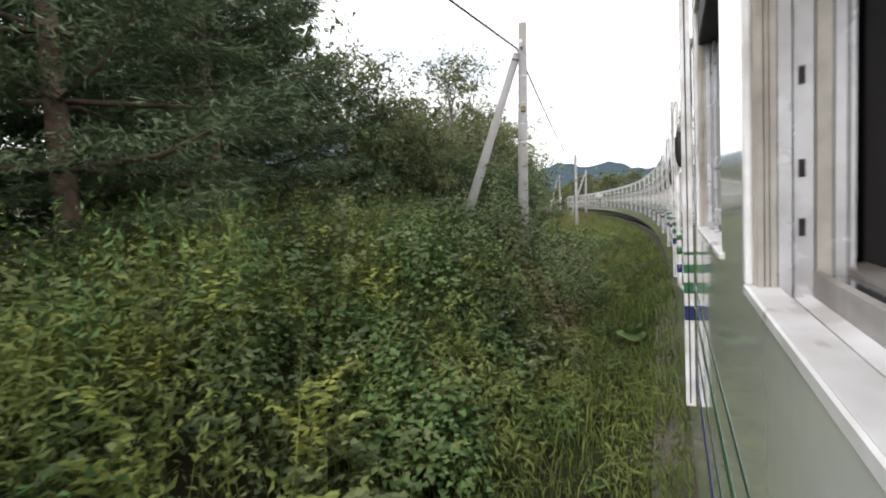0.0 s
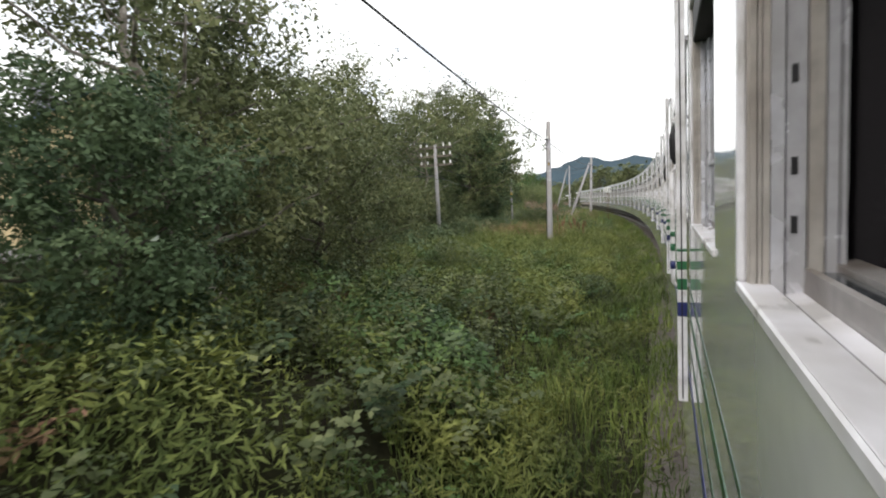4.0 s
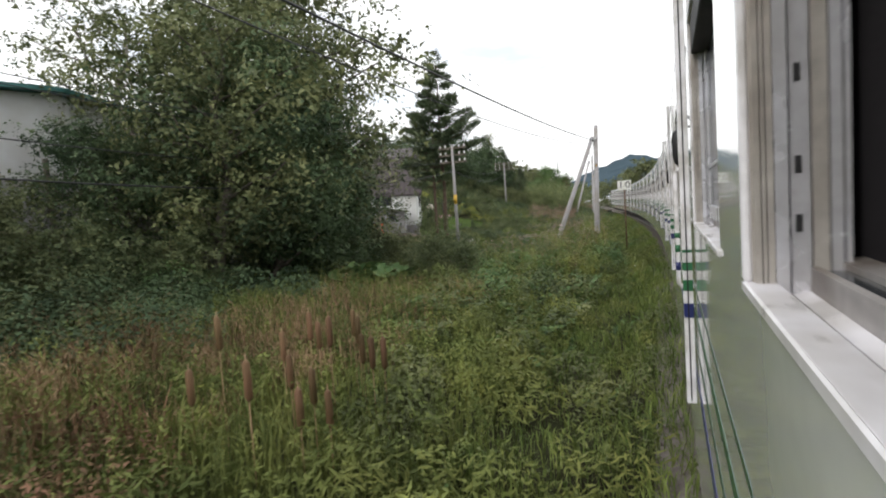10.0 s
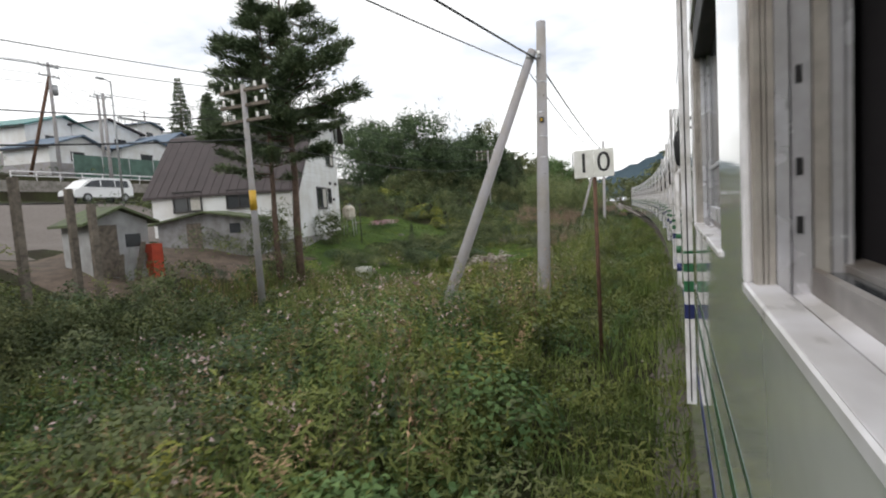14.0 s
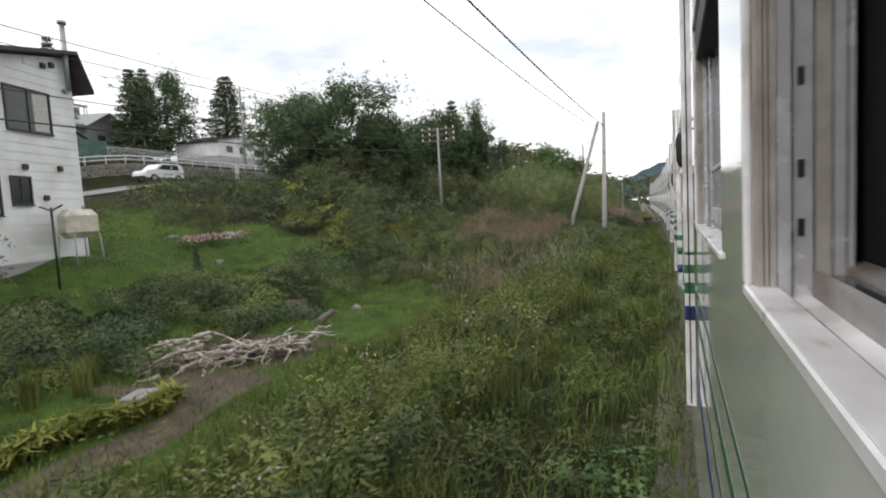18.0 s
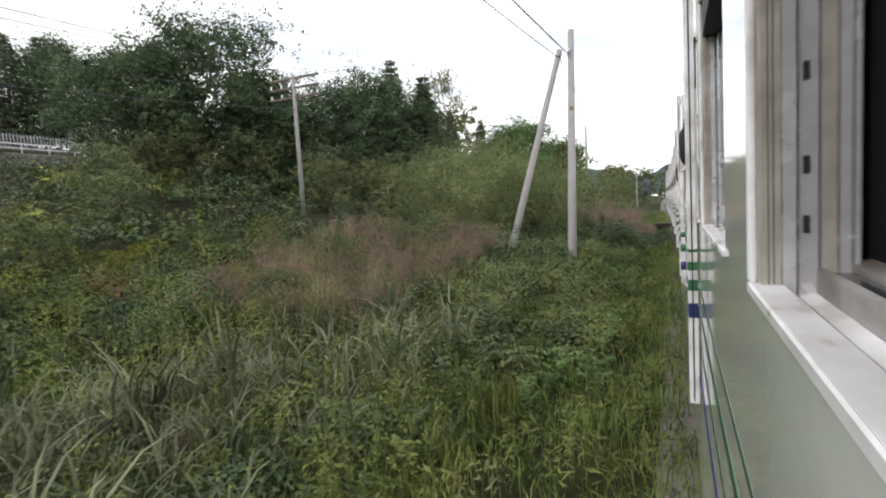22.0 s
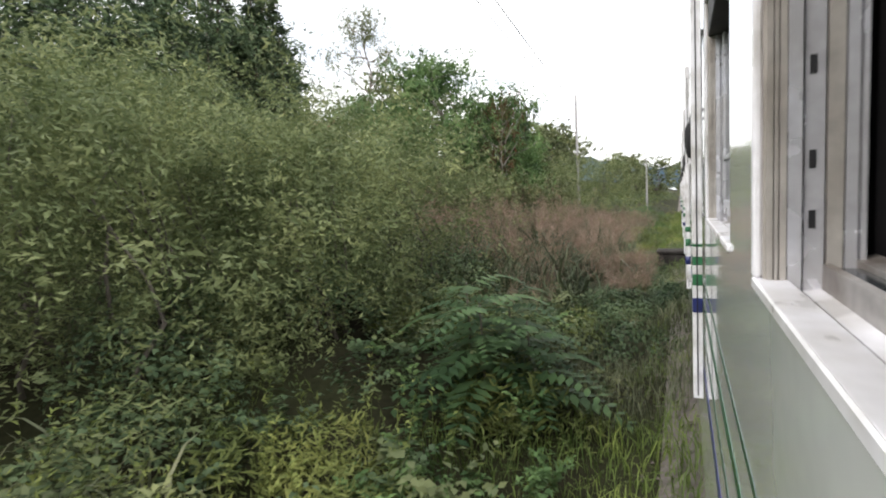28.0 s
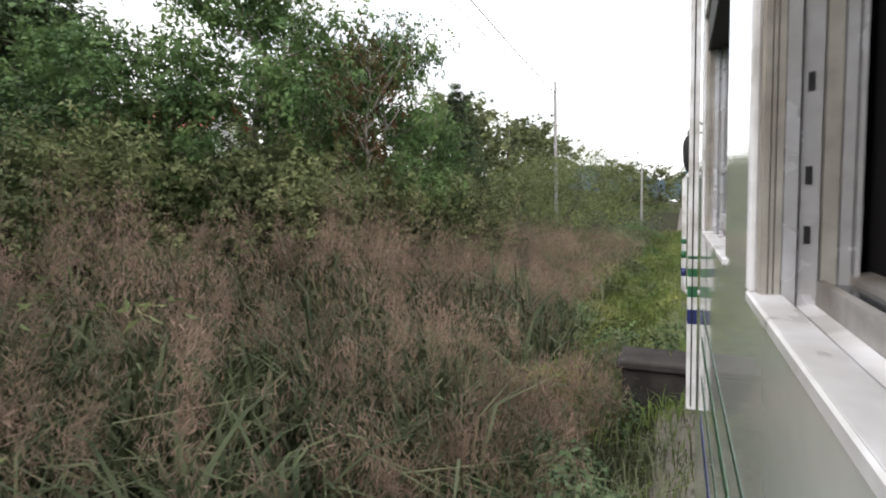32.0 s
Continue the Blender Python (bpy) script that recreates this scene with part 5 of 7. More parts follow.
# ---- the road's wall, rail, net and poles ----
def retaining_wall():
    ob = thing("retaining_wall", "old stone retaining wall above the road", "wall", kind="structure")
    core = []
    s = np.arange(84, 150, 1.0)
    for lo, hi in ((45.0, 46.2),):
        S = np.repeat(s[:, None], 5, 1)
        L = np.broadcast_to(np.array([44.95, 44.95, 46.2, 46.2, 44.95]), S.shape)
        g = ground(s, np.full(len(s), 44.0))[:, None]
        Z = np.concatenate([g - 0.5, g + 2.1, g + 2.1, g - 0.5, g - 0.5], 1)
        x, y = at(S, L)
        part("core", grid_mesh("core", np.stack([x, y, Z], -1), len(s), 5, [M_WALLSTONE], smooth=False), ob)


retaining_wall()


def guard_rail():
    ob = thing("guard_rail", "white pipe guard rail along the top of the wall", "railing")
    pts = []
    for s in np.arange(86, 150, 2.0):
        x, y = at(s, 45.3)
        z = float(ground(s, 44.0)) + 2.1
        pts.append(Vector((float(x), float(y), z + 0.75)))
        part("post", tube_mesh("post", [(float(x), float(y), z - 0.1), (float(x), float(y), z + 0.78)], 0.045, M_WHITE, 6), ob)
    part("rail", tube_mesh("rail", pts, 0.055, M_WHITE, 6), ob)
    part("rail", tube_mesh("rail", [p - Vector((0, 0, 0.35)) for p in pts], 0.045, M_WHITE, 6), ob)


guard_rail()
M_NET = surface("faded_green_net", (0.10, 0.17, 0.14), 0.9, vary=0.35, scale=1.5, bump=0.2)


def net_fence():
    ob = thing("net_fence", "faded green windbreak net on steel posts", "fence")
    for k, s in enumerate(np.arange(93, 114, 3.0)):
        a, b = at(s, 47.5), at(s + 2.94, 47.5)
        z = float(ground(s, 47.5))
        bm = bmesh.new()
        d = Vector((float(b[0] - a[0]), float(b[1] - a[1]), 0))
        n = d.cross(Vector((0, 0, 1))).normalized() * 0.02
        A = Vector((float(a[0]), float(a[1]), z))
        vs = [bm.verts.new(A + o) for o in (Vector(), d, d + Vector((0, 0, 2.0)), Vector((0, 0, 2.0)))]
        ws = [bm.verts.new(v.co + n) for v in vs]
        bm.faces.new(vs)
        bm.faces.new(list(reversed(ws)))
        for i in range(4):
            bm.faces.new((vs[i], ws[i], ws[(i + 1) % 4], vs[(i + 1) % 4]))
        bmesh.ops.recalc_face_normals(bm, faces=bm.faces[:])
        part("net_panel", mesh_of("net_panel", bm, M_NET), ob)
        part("post", tube_mesh("post", [A - Vector((0, 0, 0.3)), A + Vector((0, 0, 2.2))], 0.04, M_STEEL, 6), ob)


net_fence()


def picket_fence():
    ob = thing("picket_fence", "pale grey metal picket fence along the terrace", "fence")
    for s in np.arange(114, 140, 2.0):
        a, c = at(s, 47.5), at(s + 2.0, 47.5)
        z, z2 = float(ground(s, 47.5)), float(ground(s + 2, 47.5))
        A, C = Vector((float(a[0]), float(a[1]), z)), Vector((float(c[0]), float(c[1]), z2))
        for h in (0.25, 1.15):
            part("rail", tube_mesh("rail", [A + Vector((0, 0, h)), C + Vector((0, 0, h))], 0.03, M_STEEL, 6), ob)
        for k in range(8):
            q = A.lerp(C, k / 8)
            part("picket", tube_mesh("picket", [q - Vector((0, 0, 0.2)), q + Vector((0, 0, 1.3))], 0.035 if k else 0.05, M_STEEL, 5), ob)


picket_fence()


def road_pole(s, l, h, label="grey concrete roadside power pole with cross-arms", arms=2, lamp=False):
    ob = thing("power_pole", label, "pole", placed(s, l), group="roadside power poles")
    part("shaft", tube_mesh("shaft", [(0, 0, -0.3), (0, 0, h)], [0.17, 0.11], M_CONCRETE, 10), ob)
    for k in range(arms):
        z = h - 0.3 - 0.8 * k
        a = part("cross_arm", box_mesh("cross_arm", -0.85, 0.85, -0.05, 0.05, z - 0.05, z + 0.05, M_STEEL), ob)
        for x in (-0.75, 0.0, 0.75):
            part("insulator", tube_mesh("insulator", [(x, 0, z + 0.05), (x, 0, z + 0.3)], 0.05, M_PORCELAIN, 6), a)
    if arms > 1:
        part("transformer", tube_mesh("transformer", [(0.3, 0, h - 2.6), (0.3, 0, h - 1.8)], 0.25, M_STEEL, 10), ob)
    top = ob.matrix_basis @ Vector((0, 0, h - 0.1))
    return top


road_tops = [road_pole(60, 36.3, 9.5), road_pole(90.5, 45.9, 9.5), road_pole(94.5, 44.8, 9.0, arms=1), road_pole(131, 45.9, 10.0), road_pole(140, 50.5, 8.5, arms=1), road_pole(175, 46, 10)]
for a, b in zip(road_tops, road_tops[1:]):
    for dz, o in ((0.0, 0.7), (0.0, -0.7), (-0.9, 0.0), (-1.6, 0.0)):
        off = Vector((0, o, dz))
        wire(a + off, b + off, 0.5, 0.014, "power_line", "thin black power line between road poles")
brace = thing("pole_brace", "slanting steel brace that props the power pole", "pole", data=tube_mesh("pole_brace", [spot(89.0, 47.6, -0.3), Vector(road_tops[1]) - Vector((0, 0, 1.0))], 0.13, M_RUST, 8))
extra = [road_pole(123, 69.5, 8.0, arms=1), road_pole(97.5, 49, 8.0, arms=1), road_pole(56, 43.5, 9)]


def street_lamp(s, l, h):
    ob = thing("street_lamp", "slim pale steel street lamp", "street lamp", placed(s, l))
    part("pole", tube_mesh("pole", [(0, 0, -0.2), (0, 0, h * 0.6), (0, 0, h)], [0.09, 0.07, 0.05], M_STEEL, 8), ob)
    part("arm", tube_mesh("arm", [(0, 0, h), (-0.6, 0, h + 0.08)], 0.035, M_STEEL, 6), ob)
    part("lamp_head", box_mesh("lamp_head", -1.1, -0.55, -0.12, 0.12, h + 0.02, h + 0.14, M_STEEL, 0.03), ob)


street_lamp(88.2, 36.3, 9.0)


def substation():
    m = placed(133, 81)
    m.translation.z = 13.2
    ob = thing("substation_frame", "steel lattice frame of a small substation", "substation", m)
    for x in (-4, 0, 4):
        for dy in (-0.3, 0.3):
            part("post", tube_mesh("post", [(x, dy, -1), (x, dy, 6)], 0.09, M_STEEL, 6), ob)
    for z in (3.2, 5.8):
        part("beam", box_mesh("beam", -4.2, 4.2, -0.35, 0.35, z - 0.12, z + 0.12, M_STEEL), ob)
    for x in (-3, -1.5, 1.5, 3):
        part("insulator", tube_mesh("insulator", [(x, 0, 4.4), (x, 0, 5.7)], 0.12, M_PORCELAIN, 6), ob)


substation()


def marker_post(s, l, h):
    ob = thing("marker_board", "white upright marker board beside the road", "sign", placed(s, l))
    part("board", box_mesh("board", -0.3, 0.3, -0.04, 0.04, 0.2, h, M_SIGN, 0.01), ob)
    part("post", tube_mesh("post", [(0, 0, -0.3), (0, 0, 0.25)], 0.05, M_STEEL, 6), ob)


marker_post(124.5, 41.6, 2.4)


# ---- cars ----
def wheel(parent, x, y, r=0.33):
    w = part("wheel", tube_mesh("tyre", [(x, y - 0.1, r), (x, y + 0.1, r)], r, M_TYRE, 18), parent)
    part("rim", tube_mesh("rim", [(x, y - 0.105, r), (x, y + 0.105, r)], r * 0.62, M_STEEL, 14), w)


def car(name, s, l, turn, outline, glass_side, length, width, label, ride=0.33):
    """A car from its side outline; x runs from tail to nose, y across."""
    m = placed(s, l, turn)
    m.translation.z = float(np.max(ground(np.full(5, s), np.linspace(l - 0.9, l + 0.9, 5)))) + 0.05
    ob = thing(name, label, "car", m)
    bm = bmesh.new()
    rings = []
    for y, inset in ((-width / 2, 0.10), (-width / 2 + 0.10, 0.0), (width / 2 - 0.10, 0.0), (width / 2, 0.10)):
        rings.append([bm.verts.new((x, y * (1 - 0.10 * max(0, z - 0.95)), z)) for x, z in outline])
    n = len(outline)
    for a, b in zip(rings, rings[1:]):
        for i in range(n):
            bm.faces.new((a[i], a[(i + 1) % n], b[(i + 1) % n], b[i]))
    bm.faces.new(rings[0])
    bm.faces.new(rings[-1])
    bmesh.ops.recalc_face_normals(bm, faces=bm.faces[:])
    bmesh.ops.bevel(bm, geom=[e for e in bm.edges if e.calc_face_angle(0) > 0.6], offset=0.03, segments=2, affect="EDGES")
    part("body", mesh_of("body", bm, M_CARPAINT), ob)
    for sg in (-1, 1):
        for quad in glass_side:
            bm = bmesh.new()
            f = [bm.verts.new((x, sg * (width / 2 * (1 - 0.10 * max(0, z - 0.95)) + 0.006), z)) for x, z in quad]
            g = [bm.verts.new(v.co - Vector((0, sg * 0.02, 0))) for v in f]
            bm.faces.new(f)
            bm.faces.new(list(reversed(g)))
            for i in range(len(f)):
                bm.faces.new((f[i], g[i], g[(i + 1) % len(f)], f[(i + 1) % len(f)]))
            bmesh.ops.recalc_face_normals(bm, faces=bm.faces[:])
            part("side_window", mesh_of("side_window", bm, M_PANE), ob)
        for x in (length * 0.17, length * 0.80):
            wheel(ob, x, sg * (width / 2 - 0.06), ride)
    part("bumper", box_mesh("bumper", length - 0.02, length + 0.06, -width / 2 + 0.05, width / 2 - 0.05, 0.28, 0.5, M_FRAME_DK, 0.03), ob)
    part("bumper", box_mesh("bumper", -0.06, 0.02, -width / 2 + 0.05, width / 2 - 0.05, 0.3, 0.55, M_FRAME_DK, 0.03), ob)
    for sg in (-1, 1):
        part("headlight", box_mesh("headlight", length - 0.08, length + 0.03, sg * width * 0.36 - 0.14, sg * width * 0.36 + 0.14, 0.62, 0.78, M_GLASS, 0.02), ob)
        part("tail_light", box_mesh("tail_light", -0.03, 0.05, sg * width * 0.43 - 0.06, sg * width * 0.43 + 0.06, 0.75, 1.2, M_RED, 0.02), ob)
    return ob


suv = [(0.02, 0.35), (0.0, 0.95), (0.16, 1.50), (0.45, 1.62), (2.1, 1.64), (2.45, 1.55), (3.05, 1.08), (3.85, 0.95), (4.02, 0.75), (4.05, 0.35)]
car("white_suv", 116.1, 41.3, 180, suv, [[(0.55, 1.05), (0.65, 1.50), (1.30, 1.52), (1.30, 1.05)], [(1.38, 1.05), (1.38, 1.52), (2.25, 1.50), (2.78, 1.08)]], 4.05, 1.7, "white compact off-road car on the road")
van = [(0.02, 0.35), (0.0, 1.1), (0.12, 1.62), (0.5, 1.80), (3.0, 1.80), (3.5, 1.62), (4.25, 1.02), (4.60, 0.88), (4.68, 0.6), (4.66, 0.35)]
car("white_minivan", 90.7, 38.9, 180, van, [[(0.35, 1.10), (0.45, 1.60), (1.45, 1.64), (1.45, 1.10)], [(1.53, 1.10), (1.53, 1.64), (2.6, 1.64), (2.6, 1.10)], [(2.68, 1.10), (2.68, 1.63), (3.3, 1.55), (3.95, 1.12)]], 4.68, 1.75, "white minivan with dark side windows on the road")

# ---- plants ----
RNG = np.random.default_rng(7)


def lumps(s, l, k=1.0, seed=0.0):
    """Smooth uneven height, about 0 to 1."""
    v = (np.sin(s * 1.1 * k + seed) * np.sin(l * 1.3 * k + 1.7 * seed + 0.5) + 0.6 * np.sin(s * 2.3 * k + l * 1.9 * k + 2 * seed)
         + 0.4 * np.sin(s * 4.3 * k - l * 3.7 * k + 3 * seed))
    return np.clip(0.5 + 0.28 * v, 0, 1)


def unit(v):
    return v / np.maximum(np.linalg.norm(v, axis=-1, keepdims=True), 1e-6)


def leaf_tris(p, axis, length, width, face=None):
    """Small pointed leaves and needles of three corners: n x 3 x 3. face: the way the leaves look out."""
    n = len(p)
    if face is not None:
        axis = unit(axis - face * (axis * face).sum(1, keepdims=True) * 0.8)
        side = unit(np.cross(axis, face))
    else:
        side = unit(np.cross(axis, RNG.normal(size=(n, 3)) * 0.6 + np.array([0, 0, 1.0])))
    length, width = np.broadcast_to(length, n)[:, None], np.broadcast_to(width, n)[:, None]
    return np.stack([p - side * width * 0.15, p + axis * length * 0.45 + side * width * 0.85, p + axis * length], 1)


def folded_leaves(p, axis, length, width, face):
    """Pointed leaves, each folded a little along its midrib, that look towards face: n x 4 x 3."""
    n = len(p)
    axis = unit(axis - face * (axis * face).sum(1, keepdims=True) * 0.75)
    side = unit(np.cross(axis, face))
    length, width = np.broadcast_to(length, n)[:, None], np.broadcast_to(width, n)[:, None]
    mid = p + axis * length * 0.42 + face * width * 0.14
    return np.stack([p, mid + side * width * 0.5, p + axis * length - face * length * 0.10, mid - side * width * 0.5], 1)


def random_dirs(n, up=0.3, flat=1.0):
    d = RNG.normal(size=(n, 3))
    d[:, 2] = d[:, 2] * flat + up
    return unit(d)


def blades(p, height, width, lean=0.35):
    """Grass blades, each a narrow strip that bends over to a point: n x 5 x 3."""
    n = len(p)
    a = RNG.uniform(0, 2 * math.pi, n)
    d = np.stack([np.cos(a), np.sin(a), np.zeros(n)], 1)
    b = a + RNG.uniform(0.5, 2.6, n)
    side = np.stack([np.cos(b), np.sin(b), np.zeros(n)], 1)
    h = np.broadcast_to(height, n)[:, None] * RNG.uniform(0.55, 1.15, (n, 1))
    w = np.broadcast_to(width, n)[:, None] * RNG.uniform(0.7, 1.3, (n, 1))
    bend = RNG.uniform(0.2, 1.0, (n, 1)) * lean
    z = np.array([0, 0, 1.0])
    mid = p + d * h * bend * 0.35 + z * h * 0.62
    tip = p + d * h * bend * 1.25 + z * h * (1.0 - 0.45 * bend)
    return np.stack([p - side * w * 0.35, p + side * w * 0.35, mid + side * w * 0.5, tip, mid - side * w * 0.5], 1)


def region(s0, s1, l0, l1, per_m2, ragged=0.5, clump=0.0, seed=0.0):
    """Random places in a strip of the plan, with a ragged border; clump leaves gaps."""
    n = int((s1 - s0) * (l1 - l0) * per_m2)
    s, l = RNG.uniform(s0, s1, n), RNG.uniform(l0, l1, n)
    e = ragged * np.sin(s * 1.7 + seed) * 0.5 + ragged * 0.5 * np.sin(s * 4.1 + 2 * seed)
    keep = (l > l0 + np.abs(e) * 0.5) & (l < l1 - np.abs(e))
    if clump:
        keep &= RNG.uniform(0, 1, n) > clump * (1 - lumps(s, l, 0.9, seed + 4))
    return s[keep], l[keep]


def world_points(s, l, up):
    x, y = at(s, l)
    return np.stack([x, y, ground(s, l) + up], 1)


def stuff(name, verts, mat, label):
    verts = np.concatenate(verts) if isinstance(verts, list) else verts
    me = {3: tris, 4: quads, 5: strips, 10: ribbons}[verts.shape[1]](name, verts, mat)
    return tagged(new(name, me), label, "plants", kind="stuff")


def grass(s0, s1, l0, l1, h, per_m2, width, mat, name="grass", label="rough green grass", clump=0.2, seed=0.0, lean=0.45):
    s, l = region(s0, s1, l0, l1, per_m2, 0.7, clump, seed)
    hh = h * (0.35 + 0.95 * lumps(s, l, 1.1, seed))
    return stuff(name, blades(world_points(s, l, -0.02), hh, width, lean), mat, label)


def reeds(s0, s1, l0, l1, h, per_m2, width, mat, name, label, clump=0.5, seed=0.0, arch=0.8):
    """Broad blades that rise from tussocks and arch over to a drooping point."""
    cs, cl = region(s0, s1, l0, l1, per_m2 / 9.0, 0.7, clump, seed)
    s, l = np.repeat(cs, 9) + RNG.normal(size=len(cs) * 9) * 0.10, np.repeat(cl, 9) + RNG.normal(size=len(cs) * 9) * 0.10
    n = len(s)
    hh = (h * (0.45 + 0.7 * lumps(s, l, 1.0, seed)) * RNG.uniform(0.6, 1.15, n))[:, None, None]
    a = RNG.uniform(0, 2 * math.pi, n)
    out = np.stack([np.cos(a), np.sin(a), 0 * a], 1)[:, None]
    b = a + math.pi / 2 + RNG.normal(size=n) * 0.45
    side = np.stack([np.cos(b), np.sin(b), 0 * b], 1)[:, None]
    t = np.linspace(0, 1, 5)[None, :, None]
    reach = hh * arch * RNG.uniform(0.25, 1.0, n)[:, None, None]
    mid = world_points(s, l, -0.03)[:, None] + out * reach * t**2 + np.array([0, 0, 1.0]) * hh * (1.7 * t - (0.75 + 0.35 * RNG.uniform(0, 1, n)[:, None, None]) * t * t)
    w = side * (width * RNG.uniform(0.6, 1.2, n)[:, None, None]) * np.array([0.35, 0.5, 0.5, 0.36, 0.02])[None, :, None]
    return stuff(name, np.stack([mid - w, mid + w], 2).reshape(n, 10, 3), mat, label)


def tuft(s, l, r, h, n, width, mat, name, label, lean=0.35):
    """One tuft of blades from one root."""
    a, u = RNG.uniform(0, 6.28, n), np.sqrt(RNG.uniform(0, 1, n)) * r
    ob = stuff(name, blades(world_points(s + u * np.cos(a), l + u * np.sin(a), -0.02), h, width, lean), mat, label)
    return tagged(ob, label, "plant", group=name.replace("_", " ") + "s")


def stalks(s0, s1, l0, l1, h, per_m2, mat, seed=0.0, leaf=0.09, name="goldenrod_stand", label="stand of tall leafy yellow-green weeds", heads=None, leaves=19, clump=0.35):
    """Upright leafy stems, narrow leaves all the way up; heads: a material for the flower heads."""
    s, l = region(s0, s1, l0, l1, per_m2, 0.7, clump, seed)
    n = len(s)
    hh = h * (0.55 + 0.6 * lumps(s, l, 0.9, seed)) * RNG.uniform(0.75, 1.15, n)
    base = world_points(s, l, 0)
    lean = RNG.normal(size=(n, 3)) * 0.16
    lean[:, 2] = 1
    t = RNG.uniform(0.15, 1.0, (n, leaves))
    p = base[:, None] + lean[:, None] * (hh[:, None] * t)[..., None]
    p = p.reshape(-1, 3)
    d = random_dirs(len(p), 0.45, 0.5)
    size = (leaf * (1.25 - 0.6 * t)).ravel() * RNG.uniform(0.7, 1.3, len(p))
    q = [leaf_tris(p, d, size, size * 0.30)]
    stem = base + lean * hh[:, None]
    side = np.stack([np.ones(n), np.zeros(n), np.zeros(n)], 1) * 0.006
    q.append(np.stack([base - side, base + side, stem], 1))
    ob = stuff(name, q, mat, label)
    if heads is not None:
        pick = RNG.uniform(0, 1, n) < 0.4
        tip = np.repeat(stem[pick], 6, 0) + RNG.normal(size=(pick.sum() * 6, 3)) * 0.07
        stuff("flower_heads", leaf_tris(tip, random_dirs(len(tip), 0.3), 0.06, 0.034), heads, "small pale flower heads on weed stems")
    return ob


def shoots(s0, s1, l0, l1, h, per_m2, mat, leaf=0.10, ratio=0.58, seed=0.0, name="leafy_shoots", label="arching leafy shoots of brambles and knotweed", arms=7, leaves=14, arch=0.9, clump=0.35, up=0.0):
    """Plants of several arching shoots, with leaves set in two rows along each shoot."""
    s, l = region(s0, s1, l0, l1, per_m2, 0.7, clump, seed)
    n = len(s)
    hh = h * (0.40 + 0.85 * lumps(s, l, 0.8, seed)) * RNG.uniform(0.75, 1.2, n)
    base = world_points(s, l, -0.02)[:, None, None]
    a = RNG.uniform(0, 2 * math.pi, (n, arms))
    out = np.stack([np.cos(a), np.sin(a), 0 * a], -1)[:, :, None]
    hz = (hh[:, None] * RNG.uniform(0.7, 1.1, (n, arms)))[:, :, None, None]
    reach = hz * arch * RNG.uniform(0.35, 0.9, (n, arms))[:, :, None, None]
    t = np.clip(np.linspace(0.22, 1.0, leaves)[None, None] + RNG.normal(size=(n, arms, leaves)) * 0.025, 0.1, 1.05)[..., None]
    z = np.array([0, 0, 1.0])
    p = base + out * reach * t**1.4 + z * hz * (1.55 * t - 0.66 * t * t)
    run = unit(out * reach * 1.4 * t**0.4 + z * hz * (1.55 - 1.32 * t))
    flip = np.where(np.arange(leaves) % 2, 1.0, -1.0)[None, None, :, None]
    side = unit(np.cross(run, z)) * flip
    axis = unit(side * 0.95 + run * 0.6 + z * up + RNG.normal(size=p.shape) * 0.22).reshape(-1, 3)
    face = unit(z * 0.9 + out * 0.35 + RNG.normal(size=p.shape) * 0.28).reshape(-1, 3)
    size = (leaf * (0.55 + 0.6 * np.sin(np.pi * np.clip(t[..., 0], 0, 1) * 0.85)) * RNG.uniform(0.7, 1.2, (n, arms, leaves))).ravel()
    return stuff(name, folded_leaves(p.reshape(-1, 3), axis, size, size * ratio, face), mat, label)


def plumes(s0, s1, l0, l1, h, per_m2, seed=0.0, mat=None, clump=0.3, fluff=55, bladed=True):
    """Tall grass with soft drooping reddish plumes on thin stems."""
    s, l = region(s0, s1, l0, l1, per_m2, 0.9, clump, seed)
    n = len(s)
    hh = h * (0.38 + 0.8 * lumps(s, l, 1.1, seed)) * RNG.uniform(0.7, 1.1, n)
    base = world_points(s, l, 0)
    lean = RNG.normal(size=(n, 3)) * 0.16
    lean[:, 2] = 1
    top = base + lean * hh[:, None]
    droop = random_dirs(n, -0.1, 0.3)
    t = RNG.uniform(0.0, 1.0, (n, fluff)) ** 0.8
    spread = 0.012 + 0.085 * np.sin(np.pi * np.clip(t * 0.9 + 0.08, 0, 1))
    q = top[:, None] - lean[:, None] * (t * 0.42 * hh[:, None])[..., None] + droop[:, None] * ((1 - t) ** 2 * 0.16)[..., None] + RNG.normal(size=(n, fluff, 3)) * spread[..., None]
    q = q.reshape(-1, 3)
    d = unit(np.repeat(lean * 0.9 + droop * 0.5, fluff, 0) + RNG.normal(size=(len(q), 3)) * 0.45)
    tag = stuff("grass_plumes", leaf_tris(q, d, RNG.uniform(0.07, 0.15, len(q)), 0.0075), mat or L_PLUME, "feathery reddish-brown grass plumes")
    side = np.stack([np.ones(n), np.zeros(n), np.zeros(n)], 1) * 0.003
    stuff("plume_stems", np.stack([base - side, base + side, top], 1), L_DRY, "thin dry stems under the grass plumes")
    if bladed:
        grass(s0, s1, l0, l1, h * 0.75, per_m2 * 1.4, 0.021, L_REED, "tall_grass", "tall arching silver-green grass blades", clump, seed, 0.8)
    return tag


